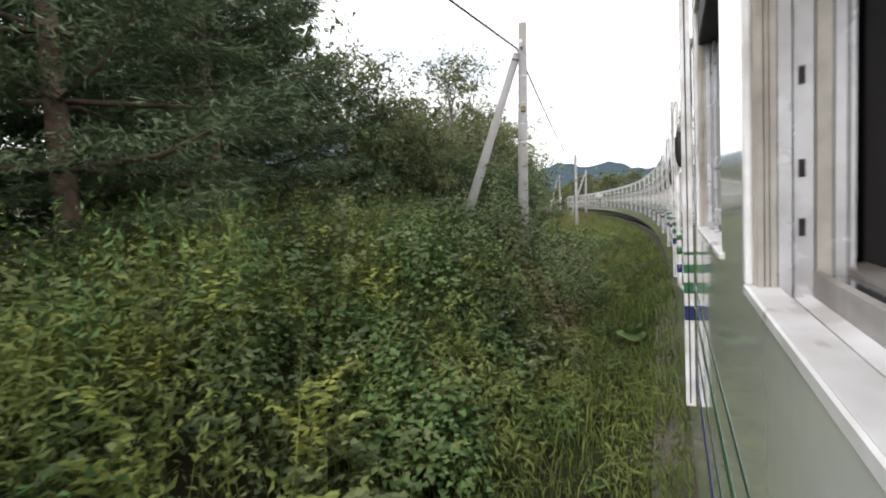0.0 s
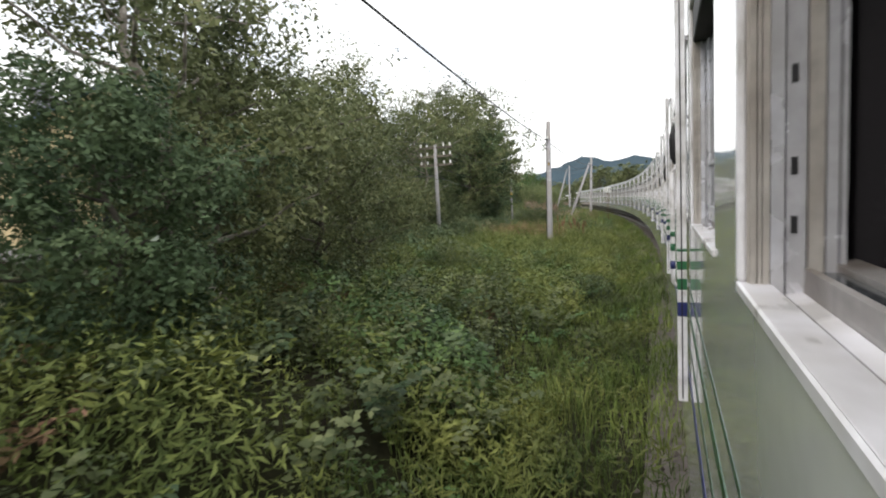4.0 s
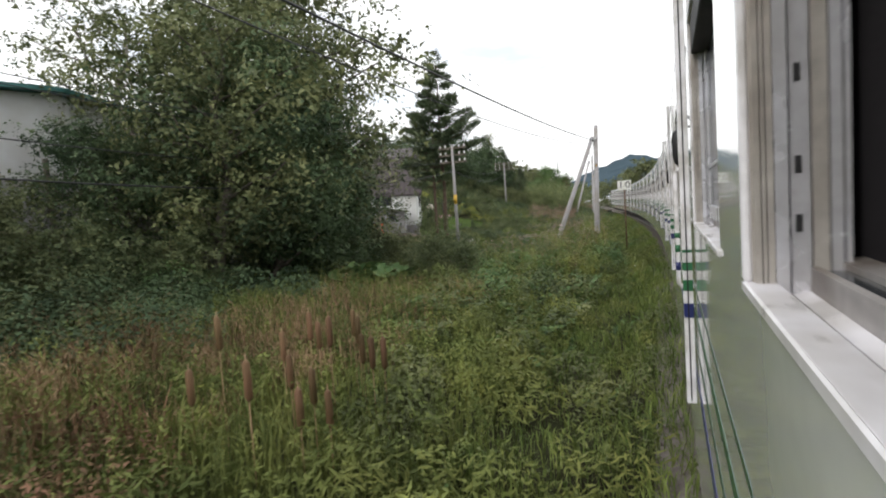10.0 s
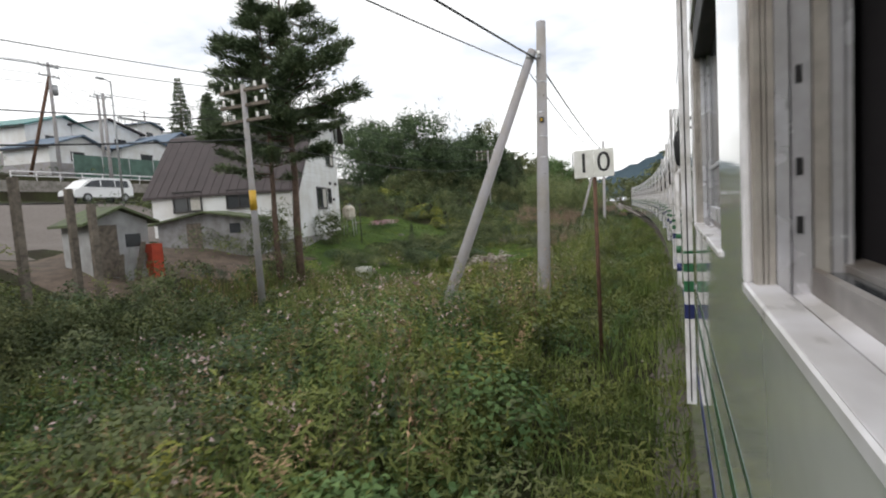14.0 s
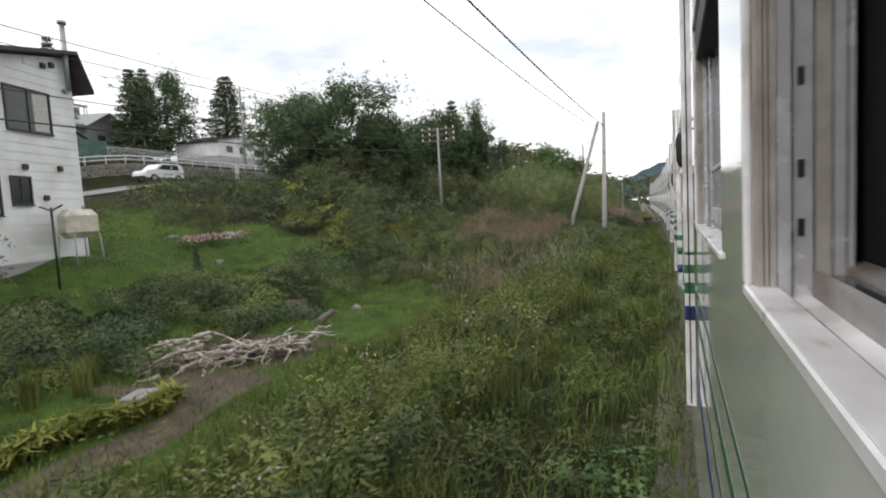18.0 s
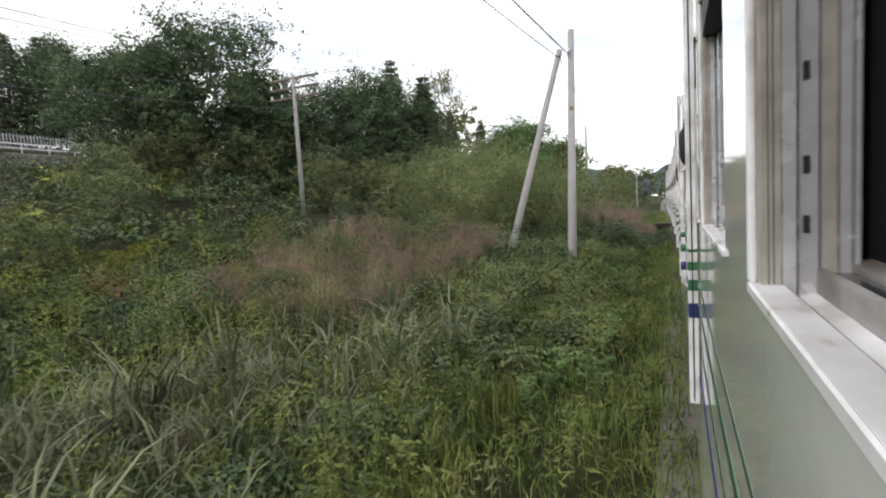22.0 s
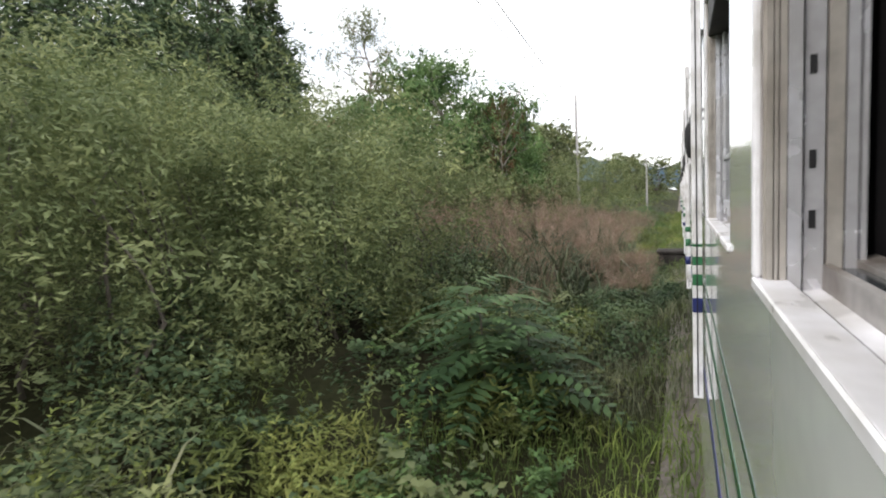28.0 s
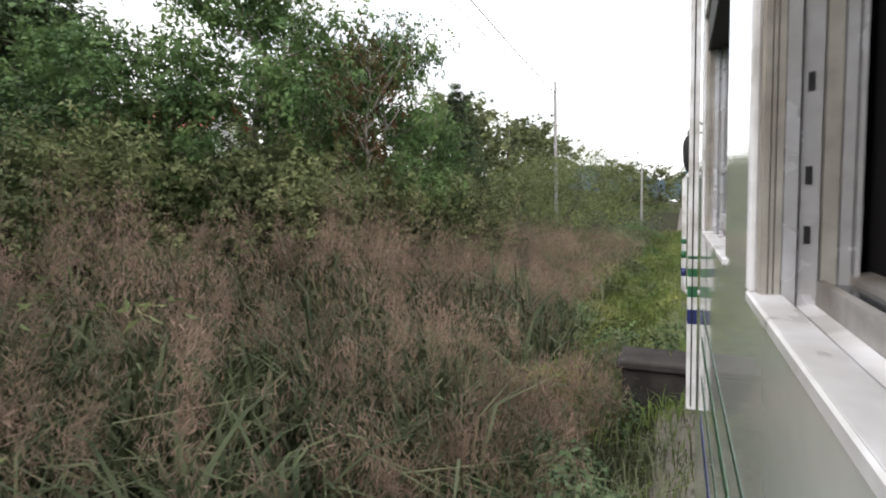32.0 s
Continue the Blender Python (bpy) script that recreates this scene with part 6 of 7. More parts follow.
# -- trees --
def limb(bm, p, q, r0, r1, sides=4, wob=0.12, solid=True):
    p, q = Vector(p), Vector(q)
    ln = (q - p).length
    pts = [p.lerp(q, k / 4) + Vector(RNG.normal(size=3) * wob * ln * 0.25 * (0 < k < 4)) for k in range(5)]
    if solid:
        tube(bm, pts, [r0 + (r1 - r0) * k / 4 for k in range(5)], sides)
    return pts


def broadleaf(height, spread, leaves, leaf, mat, bark, seed, low=0.25, sparse=0.0, name="tree", label="leafy broadleaf tree", stems=1, ratio=0.58):
    """Tapered trunk, limbs and a crown of leaves gathered in uneven clumps with gaps between them."""
    global RNG
    RNG = np.random.default_rng(seed)
    root = thing(name, label, "tree", Matrix.Identity(4))
    tips = []
    for st in range(stems):
        bm = bmesh.new()
        off = Vector((RNG.normal() * 0.35 * (stems > 1), RNG.normal() * 0.35 * (stems > 1), -0.15))
        top = Vector((RNG.normal() * 0.08 * height, RNG.normal() * 0.08 * height, height * (0.86 if st == 0 else RNG.uniform(0.6, 0.85))))
        pts = [off.lerp(top, k / 7) + Vector((RNG.normal() * 0.03 * height, RNG.normal() * 0.03 * height, 0)) * (0 < k < 7) for k in range(8)]
        r = 0.022 * height / math.sqrt(stems)
        tube(bm, pts, [r * (1 - 0.88 * k / 7) * (1.35 if k == 0 else 1) for k in range(8)], 8)
        nb = int(20 / math.sqrt(stems))
        for i in range(nb):
            f = low + (1 - low) * (i + RNG.uniform(0, 1)) / nb
            k = min(int(f * 7), 6)
            p = pts[k].lerp(pts[k + 1], f * 7 - k)
            a = i * 2.4 + RNG.uniform(-0.5, 0.5)
            u = (f - low) / (1 - low)
            reach = spread * (0.40 + 0.75 * math.sin(math.pi * min(0.12 + u * 0.84, 1))) * RNG.uniform(0.6, 1.1)
            q = p + Vector((math.cos(a) * reach, math.sin(a) * reach, reach * RNG.uniform(0.15, 0.75)))
            if q.z > height:
                q.z = height
            lp = limb(bm, p, q, r * 0.40 * (1 - 0.6 * u), 0.012, solid=stems < 3)
            tips += [(lp[2], 0.7), (lp[3], 0.9), (lp[4], 1.0)]
        tips.append((pts[-1], 1.0))
        part("trunk", mesh_of("trunk", bm, bark), root)
    cs = np.array([list(t[0]) for t in tips])
    rad = np.array([t[1] for t in tips]) * spread * 0.21
    # twigs scatter round each tip; leaves sit along the twigs
    per = max(3, int(leaves / len(cs) / 9))
    tw = np.repeat(cs, per, 0) + RNG.normal(size=(len(cs) * per, 3)) * np.repeat(rad, per)[:, None] * np.array([1, 1, 0.75])
    keep_tw = RNG.uniform(0, 1, len(tw)) > sparse
    tw = tw[keep_tw]
    td = random_dirs(len(tw), 0.25, 0.6)
    t = RNG.uniform(0, 1, (len(tw), 9))
    p = (tw[:, None] + td[:, None] * (t * spread * 0.16)[..., None] + RNG.normal(size=(len(tw), 9, 3)) * 0.024 * spread).reshape(-1, 3)
    p[:, 2] = np.maximum(p[:, 2], 0.12 * height * low)
    ln = leaf * RNG.uniform(0.65, 1.3, len(p))
    # leaves look away from the middle of their own clump
    mid = np.repeat(cs, per, 0)[keep_tw]
    face = unit(unit(p - np.repeat(mid, 9, 0)) * 0.9 + np.array([0, 0, 0.35]) + RNG.normal(size=(len(p), 3)) * 0.45)
    part("crown", tris("crown", leaf_tris(p, random_dirs(len(p), -0.15, 0.6), ln * 1.1, ln * ratio, face), mat), root)
    return root


def conifer(height, spread, seed, kind="fir", name="conifer", label="dark green conifer", per_m=60, wide=0.085):
    """Whorls of branches with sprays of needles; a pine is open and flat-layered, a fir pointed and dense."""
    global RNG
    RNG = np.random.default_rng(seed)
    root = thing(name, label, "tree", Matrix.Identity(4))
    bm = bmesh.new()
    tube(bm, [(RNG.normal() * 0.05 * (0 < k < 6), RNG.normal() * 0.05 * (0 < k < 6), height * k / 6 - 0.15 * (k == 0)) for k in range(7)], [(0.013 if kind == "pine" else 0.018) * height * (1 - 0.93 * k / 6) for k in range(7)], 8)
    qs = []
    whorls = int(height * {"pine": 1.25, "spreading": 1.25}.get(kind, 2.2))
    low = 0.40 if kind == "pine" else 0.05
    for w in range(whorls):
        f = low + (1 - low) * (w + 0.5) / whorls
        zw = height * f
        nb = {"pine": 5, "spreading": 6}.get(kind, 8)
        for b in range(nb):
            a = w * 1.1 + b * 2 * math.pi / nb + RNG.uniform(-0.3, 0.3)
            z = zw + RNG.uniform(-0.45, 0.45) * (kind == "pine")
            if kind == "pine":
                reach = spread * (1 - ((f - low) / (1 - low)) ** 1.5 * 0.90) * RNG.uniform(0.45, 1.12)
                rise = RNG.uniform(-0.06, 0.24)
            elif kind == "spreading":
                reach = spread * (1.02 - 0.85 * (f - low) / (1 - low)) * RNG.uniform(0.6, 1.1) + 0.1
                rise = RNG.uniform(-0.10, 0.08)
            else:
                reach = spread * (1.02 - (f - low) / (1 - low)) * RNG.uniform(0.75, 1.1) + 0.1
                rise = RNG.uniform(-0.35, -0.05)
            d = Vector((math.cos(a), math.sin(a), rise))
            p0 = Vector((0, 0, z))
            tube(bm, [p0, p0 + d * reach * 0.5, p0 + d * reach + Vector((0, 0, 0.10 * reach))], [0.012 + reach * 0.010, 0.01 + reach * 0.006, 0.005], 4)
            n = int(reach * per_m) + 8
            t = RNG.uniform(0.28 if kind == "pine" else 0.1, 1.0, n) ** 0.75
            c = np.array([0, 0, z]) + np.outer(t * reach, np.array(d)) + np.outer(t * t * 0.10 * reach, [0, 0, 1])
            across = np.array([-math.sin(a), math.cos(a), 0])
            c = c + np.outer(RNG.normal(size=n) * (0.15 * reach * (1.15 - t) + 0.07), across) + RNG.normal(size=(n, 3)) * np.array([0.06, 0.06, 0.07])
            dd = unit(np.array(d)[None] * 0.8 + RNG.normal(size=(n, 3)) * np.array([0.55, 0.55, 0.35]) + np.array([0, 0, 0.25 if kind == "pine" else -0.15]))
            qs.append(leaf_tris(c, dd, RNG.uniform(0.16, 0.34, n) * {"pine": 1.2, "spreading": 0.62}.get(kind, 0.9), wide))
    part("trunk", mesh_of("trunk", bm, M_PINEBARK), root)
    part("crown", tris("crown", np.concatenate(qs), L_NEEDLE), root)
    return root


def stand(kind, rows, group):
    """Copies of a tree at s, l, scaled to a height, with a turn."""
    base_h = kind["height"]
    for i, (s, l, h, *rest) in enumerate(rows):
        wide = rest[0] if rest else 1.0
        k = h / base_h
        m = Matrix.Translation(spot(s, l, -0.05)) @ Matrix.Rotation(i * 2.1 + s, 4, "Z") @ Matrix.Diagonal((k * wide, k * wide, k, 1))
        if i == 0:
            kind["ob"].matrix_basis = m
        else:
            src = kind["ob"]
            keep = src.matrix_basis.copy()
            src.matrix_basis = Matrix.Identity(4)
            copy_thing(src, m)
            src.matrix_basis = keep
    tagged(kind["ob"], group=group)


SPECIES = {
    # material, leaf length, leaf width / length, upward tilt, flatness
    "bramble": (L_BRAMBLE, 0.072, 0.62, 0.10, 0.5),
    "vine": (L_BRIGHT, 0.068, 0.75, 0.05, 0.45),
    "dark": (L_DARK, 0.078, 0.55, 0.10, 0.5),
    "mugwort": (L_TREE, 0.105, 0.30, 0.35, 0.6),
    "gold": (L_YELLOW, 0.105, 0.24, 0.50, 0.6),
    "fern": (L_BROWN, 0.065, 0.40, 0.10, 0.6),
    "fresh": (L_GRASS, 0.135, 0.17, 0.65, 0.7),
    "golden": (L_GOLD, 0.11, 0.26, 0.50, 0.6),
    "willow": (L_WILLOW, 0.105, 0.25, 0.25, 0.6),
}


def outward(s, ds, dl, up, rng):
    """Leaves on a dome look outwards, with much scatter."""
    h = heading(s)
    x, y = -np.sin(h) * ds - np.cos(h) * dl, np.cos(h) * ds - np.sin(h) * dl
    return unit(np.stack([x * 1.1, y * 1.1, up + 0.25], 1) + rng.normal(size=(len(s), 3)) * 0.42)


def clumps(s0, s1, l0, l1, per_m2, mix, r=(0.35, 0.9), h=(0.6, 1.3), density=230, seed=1, name="weed_clumps", label="uneven clumps of mixed green weeds", bigger=1.0, stretch=1.0):
    """Dome-shaped clumps of weeds of several kinds, side by side: one stand of each kind."""
    rng = np.random.default_rng(seed)
    n = int((s1 - s0) * (l1 - l0) * per_m2 * 0.68)
    keys = list(mix)
    w = np.array([mix[k] for k in keys], float)
    cs, cl = rng.uniform(s0, s1, n), rng.uniform(l0, l1, n)
    # neighbours tend to be of one kind
    pick = np.searchsorted(np.cumsum(w / w.sum()), np.clip(lumps(cs, cl, 0.45, seed) * 0.75 + rng.uniform(0, 0.42, n) - 0.08, 0.001, 0.999))
    cr = rng.uniform(*r, n)
    ch = rng.uniform(*h, n) * (0.6 + 0.6 * lumps(cs, cl, 0.5, seed + 9))
    for ki, key in enumerate(keys):
        mat, ln, ratio, up, flat = SPECIES[key]
        sel = np.where(pick == ki)[0]
        if not len(sel):
            continue
        cnt = (2.0 * density * np.pi * cr[sel] ** 2 / bigger**2).astype(int) + 5
        idx = np.repeat(sel, cnt)
        a = rng.uniform(0, 2 * np.pi, len(idx))
        u = np.sqrt(rng.uniform(0, 1, len(idx)))
        rr = cr[idx] * u
        s, l = cs[idx] + rr * np.cos(a) * stretch, cl[idx] + rr * np.sin(a)
        dome = np.sqrt(np.clip(1 - u**2 * 0.92, 0, 1))
        up_z = ch[idx] * dome * (1 - 0.55 * rng.uniform(0, 1, len(idx)) ** 2.2)
        ok = l > -0.32
        p = world_points(s[ok], l[ok], up_z[ok])
        size = ln * bigger * rng.uniform(0.55, 1.35, len(p))
        face = outward(s[ok], rr[ok] / cr[idx][ok] * np.cos(a[ok]), rr[ok] / cr[idx][ok] * np.sin(a[ok]), dome[ok], rng)
        stuff(name, leaf_tris(p, random_dirs(len(p), up, flat), size * 1.1, size * ratio * 1.1, face), mat, label)

def plant_all():
    # beside the ballast, the whole way
    for i, (a, b) in enumerate(((-3, 30), (30, 62), (62, 95), (95, 123), (123, 134), (134, 170))):
        clumps(a, b, 0.1, 2.5, 2.4, {"mugwort": 4, "dark": 4, "fresh": 2} if a == 123 else {"fresh": 6, "mugwort": 2, "vine": 1.2}, (0.2, 0.6), (0.2, 0.75), 120, 100 + i, "trackside_weeds", "low bright green weeds beside the ballast", 0.85)
        grass(a, b, -0.38, 2.8, 0.5, 190, 0.012, L_REED if a == 123 else L_LAWN, "trackside_grass", "green grass beside the ballast", 0.5, 2.0 + i, 0.8)
        shoots(a, b, 0.5, 2.6, 0.5, 1.5, L_BRIGHT, 0.065, 0.6, 60.0 + i, "trackside_herbs", "low leafy herbs beside the ballast", 6, 9, 1.1, 0.7)
        grass(a, b, -0.42, 0.9, 0.24, 230, 0.010, L_LAWN, "trackside_grass", "short grass among the ballast", 0.55, 14.0 + i, 0.9)
        # loose ballast stones among the grass
        sn, ln_ = region(a, b, -0.9, 0.5, 26, 0.3)
        q = world_points(sn, ln_, 0.012)
        r = RNG.uniform(0.016, 0.042, (len(sn), 1, 1))
        corner = np.array([[1, 0, 0], [-0.5, 0.87, 0], [-0.5, -0.87, 0], [0.1, 0.1, 1.0]]) + RNG.normal(size=(len(sn), 4, 3)) * 0.22
        v = q[:, None] + corner * r
        stuff("ballast_stones", np.concatenate([v[:, [0, 1, 3]], v[:, [1, 2, 3]], v[:, [2, 0, 3]]]), M_STONES, "loose grey-brown ballast stones")
    shoots(103, 122.5, 0.7, 3.0, 0.95, 3.0, L_BRIGHT, 0.085, 0.40, 8.8, "nettle_stand", "bright green nettles beside the line", 6, 16, 0.5, 0.3)
    shoots(-1, 5, 2.2, 6.0, 1.25, 3.6, L_GOLD, 0.095, 0.34, 8.9, "nettle_stand", "tall yellow-green weeds below the conifers", 6, 18, 0.5, 0.3)
    shoots(5.5, 15, 1.8, 5.0, 1.45, 3.4, L_BRAMBLE, 0.088, 0.60, 9.2)
    # first bank: brambles and withered ferns
    clumps(-3, 27, 1.7, 8.5, 0.9, {"bramble": 4, "fern": 0.45, "vine": 2.5, "gold": 1.5, "mugwort": 1.5, "dark": 1.6}, (0.5, 1.1), (0.6, 1.45), 210, 1)
    stalks(-3, 26, 1.9, 6.0, 1.35, 9, L_YELLOW, 6.0, 0.085)
    stalks(-1, 8, 1.9, 4.6, 1.35, 26, L_YELLOW, 6.3, 0.10, "fern_stand", "soft yellow-green stand of ferns and weeds")
    stalks(-2, 4, 3.2, 6.0, 1.7, 16, L_BRIGHT, 6.5, 0.13, "leafy_stems", "tall bright leafy weed stems")
    shoots(-3, 26, 1.7, 7.5, 1.15, 2.0, L_BRAMBLE, 0.092, 0.60, 3.0)
    shoots(6, 26, 1.9, 7.5, 1.25, 0.9, L_DARK, 0.10, 0.62, 3.3)
    shoots(-3, 26, 1.3, 5.5, 0.95, 0.8, L_YELLOW, 0.11, 0.34, 3.6, "fern_fronds", "yellow-green fern fronds among the brambles", 8, 22, 1.0, 0.75)
    shoots(0, 26, 1.5, 5.5, 0.8, 0.35, L_BROWN, 0.09, 0.36, 3.9, "withered_fronds", "withered brown fern fronds", 7, 18, 1.0, 0.8)
    stalks(0, 9, 2.8, 8.0, 1.45, 30, L_YELLOW, 6.8, 0.075, "fern_stand", "soft yellow-green stand of ferns and weeds")
    grass(2, 24, 0.7, 2.2, 0.75, 120, 0.012, L_YELLOW, "trackside_grass", "yellow-green grass beside the ballast", 0.6, 6.9, 0.7)
    clumps(126.5, 131, 1.6, 3.4, 0.9, {"dark": 3, "bramble": 2}, (0.35, 0.7), (0.5, 0.9), 240, 55)
    clumps(123.5, 129, 0.8, 3.8, 1.3, {"dark": 3, "bramble": 2}, (0.35, 0.7), (0.5, 0.95), 240, 57)
    shoots(9.9, 12.2, 2.1, 4.0, 2.45, 7.0, L_BRAMBLE, 0.085, 0.60, 9.3, clump=0.1)
    shoots(9.9, 12.2, 2.2, 4.0, 2.2, 4.0, L_DARK, 0.085, 0.60, 9.35, clump=0.1)
    clumps(3.2, 8.5, 1.9, 4.2, 2.2, {"gold": 3, "vine": 4}, (0.4, 0.8), (1.0, 1.5), 260, 58)
    clumps(9.9, 11.4, 1.9, 3.0, 6.0, {"bramble": 3, "vine": 1.5, "dark": 1}, (0.35, 0.6), (1.6, 2.0), 300, 59)
    clumps(9.3, 11.4, 2.3, 4.4, 1.3, {"bramble": 2, "dark": 1, "vine": 1}, (0.5, 0.9), (1.3, 1.75), 260, 51)
    clumps(-1, 9, 3.2, 8.0, 0.55, {"gold": 3, "fern": 1.5}, (0.5, 0.95), (0.9, 1.4), 220, 52)
    clumps(3, 22, 0.9, 2.1, 1.0, {"golden": 1, "fresh": 3}, (0.3, 0.6), (0.4, 0.75), 230, 53, "trackside_weeds", "low bright green weeds beside the ballast", 0.8)
    # vines and goldenrod
    clumps(35, 45, 2.6, 9.0, 1.0, {"gold": 3, "fresh": 4}, (0.4, 0.8), (0.4, 0.8), 230, 43)
    clumps(25, 35.5, 1.6, 9.0, 0.9, {"vine": 2, "bramble": 2, "gold": 3, "fresh": 3}, (0.45, 1.0), (0.45, 1.05), 230, 2, bigger=0.95)
    stalks(26, 54, 1.6, 9.0, 0.95, 26, L_YELLOW, 8.0)
    grass(33, 47, 1.2, 7.0, 0.85, 190, 0.012, L_GRASS, "long_grass", "long soft green grass", 0.2, 8.5, 0.7)
    shoots(25, 36, 1.6, 7.5, 0.75, 2.0, L_BRIGHT, 0.105, 0.66, 7.0, "vine_bank", "bank of bright climbing vines", 7, 13, 1.2, 0.5)
    shoots(25, 40, 1.6, 7.5, 0.8, 0.9, L_BRAMBLE, 0.10, 0.6, 7.3, "vine_bank", "bank of climbing vines and weeds", 7, 13, 1.2, 0.5)
    shoots(50, 66, 1.6, 5.8, 0.85, 1.7, L_BRIGHT, 0.105, 0.66, 7.6, "vine_bank", "bank of bright climbing vines", 7, 13, 1.2, 0.6)
    shoots(50, 70, 1.6, 5.8, 0.9, 1.0, L_BRAMBLE, 0.10, 0.6, 7.9, "vine_bank", "bank of climbing vines and weeds", 7, 13, 1.2, 0.5)
    shoots(59, 77, 1.9, 4.8, 1.35, 1.2, L_GOLD, 0.10, 0.30, 9.4, "goldenrod_shoots", "golden-green weed shoots", 6, 20, 0.45, 0.5)
    shoots(60, 76, 1.8, 7.0, 1.25, 0.7, L_DRY, 0.07, 0.30, 9.6, "dry_shoots", "dry brownish weed shoots", 6, 18, 0.5, 0.65)
    shoots(60, 69, 4.6, 9.5, 1.25, 1.6, L_DARK, 0.11, 0.5, 9.7, clump=0.4)
    shoots(64, 77, 2.2, 9.0, 1.0, 0.8, L_DARK, 0.10, 0.5, 9.8, clump=0.7)
    shoots(34, 50, 1.4, 6.0, 0.9, 0.9, L_YELLOW, 0.10, 0.28, 9.9, "goldenrod_shoots", "yellow-green weed shoots", 6, 18, 0.5, 0.6)
    shoots(79, 103, 1.9, 4.6, 1.15, 1.4, L_YELLOW, 0.10, 0.30, 10.2, "goldenrod_shoots", "yellow-green weed shoots", 6, 19, 0.45, 0.55)
    shoots(80, 103, 1.9, 4.4, 1.0, 0.8, L_DARK, 0.10, 0.42, 10.5, clump=0.7)
    shoots(104, 128, 1.6, 6.0, 1.05, 1.3, L_BRAMBLE, 0.105, 0.55, 8.1)
    shoots(104, 128, 1.9, 6.0, 1.1, 0.9, L_DARK, 0.11, 0.55, 8.3)
    shoots(104, 126, 1.4, 4.5, 0.8, 1.0, L_BRIGHT, 0.09, 0.5, 8.6)
    grass(36, 64, 1.8, 14.0, 0.62, 115, 0.014, L_GRASS, "meadow_grass", "rough meadow grass", 0.1, 9.0)
    clumps(37, 53, 7.6, 12.5, 0.9, {"bramble": 3, "dark": 3, "vine": 1}, (0.6, 1.1), (0.8, 1.5), 200, 45, "vine_thicket", "dark tangle of vines and brambles")
    clumps(44, 54, 1.6, 3.6, 1.4, {"gold": 3, "fresh": 2, "mugwort": 2}, (0.35, 0.7), (0.5, 0.9), 230, 3)
    grass(43.5, 49, 4.4, 8.5, 0.9, 230, 0.013, L_BROWN, "withered_reeds", "withered brown reeds", 0.85, 11.0)
    clumps(42.4, 45.5, 3.8, 6.0, 0.9, {"fern": 3, "bramble": 1}, (0.4, 0.8), (0.5, 0.9), 220, 47)
    plumes(43, 50, 4.0, 10, 0.95, 14, 10.0, L_DRY, 0.6, 30, False)
    grass(47.5, 58, 4.0, 9, 0.7, 90, 0.013, L_DRY, "dry_grass", "dry tan grass", 0.55, 12.0)
    plumes(47, 58, 3.6, 8, 0.8, 6, 12.5, L_DRY, 0.5, 30, False)
    clumps(52, 70, 1.7, 6.5, 0.8, {"bramble": 3, "vine": 3, "gold": 2, "fern": 0.6, "dark": 1}, (0.45, 0.95), (0.5, 1.15), 220, 4)
    stalks(56, 78, 1.9, 12.0, 0.95, 18, L_YELLOW, 15.0)
    stalks(62, 77, 2.4, 9.0, 1.15, 6, L_DRY, 15.7, 0.07, "seeding_weeds", "dry seeding weeds with pale heads", L_FLOWER, 16, 0.6)
    stalks(78, 92, 1.8, 5.0, 0.85, 7, L_REED, 18.7, 0.08, "silvery_weeds", "silvery weeds with pale seed heads", L_FLOWER, 18, 0.6)
    stalks(59, 74, 3.0, 9.0, 1.0, 22, L_BRIGHT, 15.5, 0.11, "horsetail_stand", "stand of soft bright green weeds")
    grass(60, 79, 2.0, 15.0, 0.75, 115, 0.014, L_GRASS, "meadow_grass", "rough meadow grass", 0.2, 16.0)
    plumes(59, 76, 2.2, 8.0, 1.0, 12, 17.0, L_PLUME, 0.6, 26, False)
    stalks(59, 76, 1.6, 7.0, 1.55, 15, L_YELLOW, 31.0, 0.10)
    stalks(62, 75, 2.0, 6.0, 1.65, 6, L_DRY, 31.5, 0.08, "seeding_weeds", "tall dry seeding weeds with pale heads", L_FLOWER, 18, 0.7)
    stalks(80, 100, 2.2, 4.6, 1.3, 26, L_YELLOW, 32.0, 0.10)
    clumps(6.5, 14.5, 1.4, 3.6, 1.0, {"bramble": 3, "vine": 1, "dark": 1}, (0.4, 0.8), (0.9, 1.4), 240, 40)
    clumps(66, 78, 1.7, 11.0, 0.8, {"gold": 4, "fresh": 2, "dark": 1.5, "mugwort": 1}, (0.4, 0.9), (0.5, 1.05), 210, 5)
    clumps(60.5, 66, 4.0, 9.5, 0.42, {"dark": 3, "bramble": 2}, (0.6, 1.2), (0.9, 1.35), 230, 48)
    clumps(60, 68, 2.4, 5.0, 0.5, {"gold": 3, "fern": 1.5}, (0.4, 0.8), (1.0, 1.5), 230, 49)
    clumps(60, 63.4, 11.4, 13.8, 1.1, {"dark": 3, "bramble": 2}, (0.7, 1.2), (1.7, 2.4), 260, 50, "vine_thicket", "dark tangle of vines and brambles")
    clumps(57.5, 66, 2.6, 5.0, 0.5, {"golden": 1, "gold": 3}, (0.45, 0.9), (0.8, 1.3), 230, 54)
    # beside the garden
    stalks(79, 105, 2.3, 4.4, 1.0, 28, L_YELLOW, 18.0)
    clumps(79, 92, 2.3, 4.6, 1.2, {"gold": 3, "mugwort": 3, "fresh": 2, "vine": 1}, (0.35, 0.8), (0.45, 1.1), 230, 6)
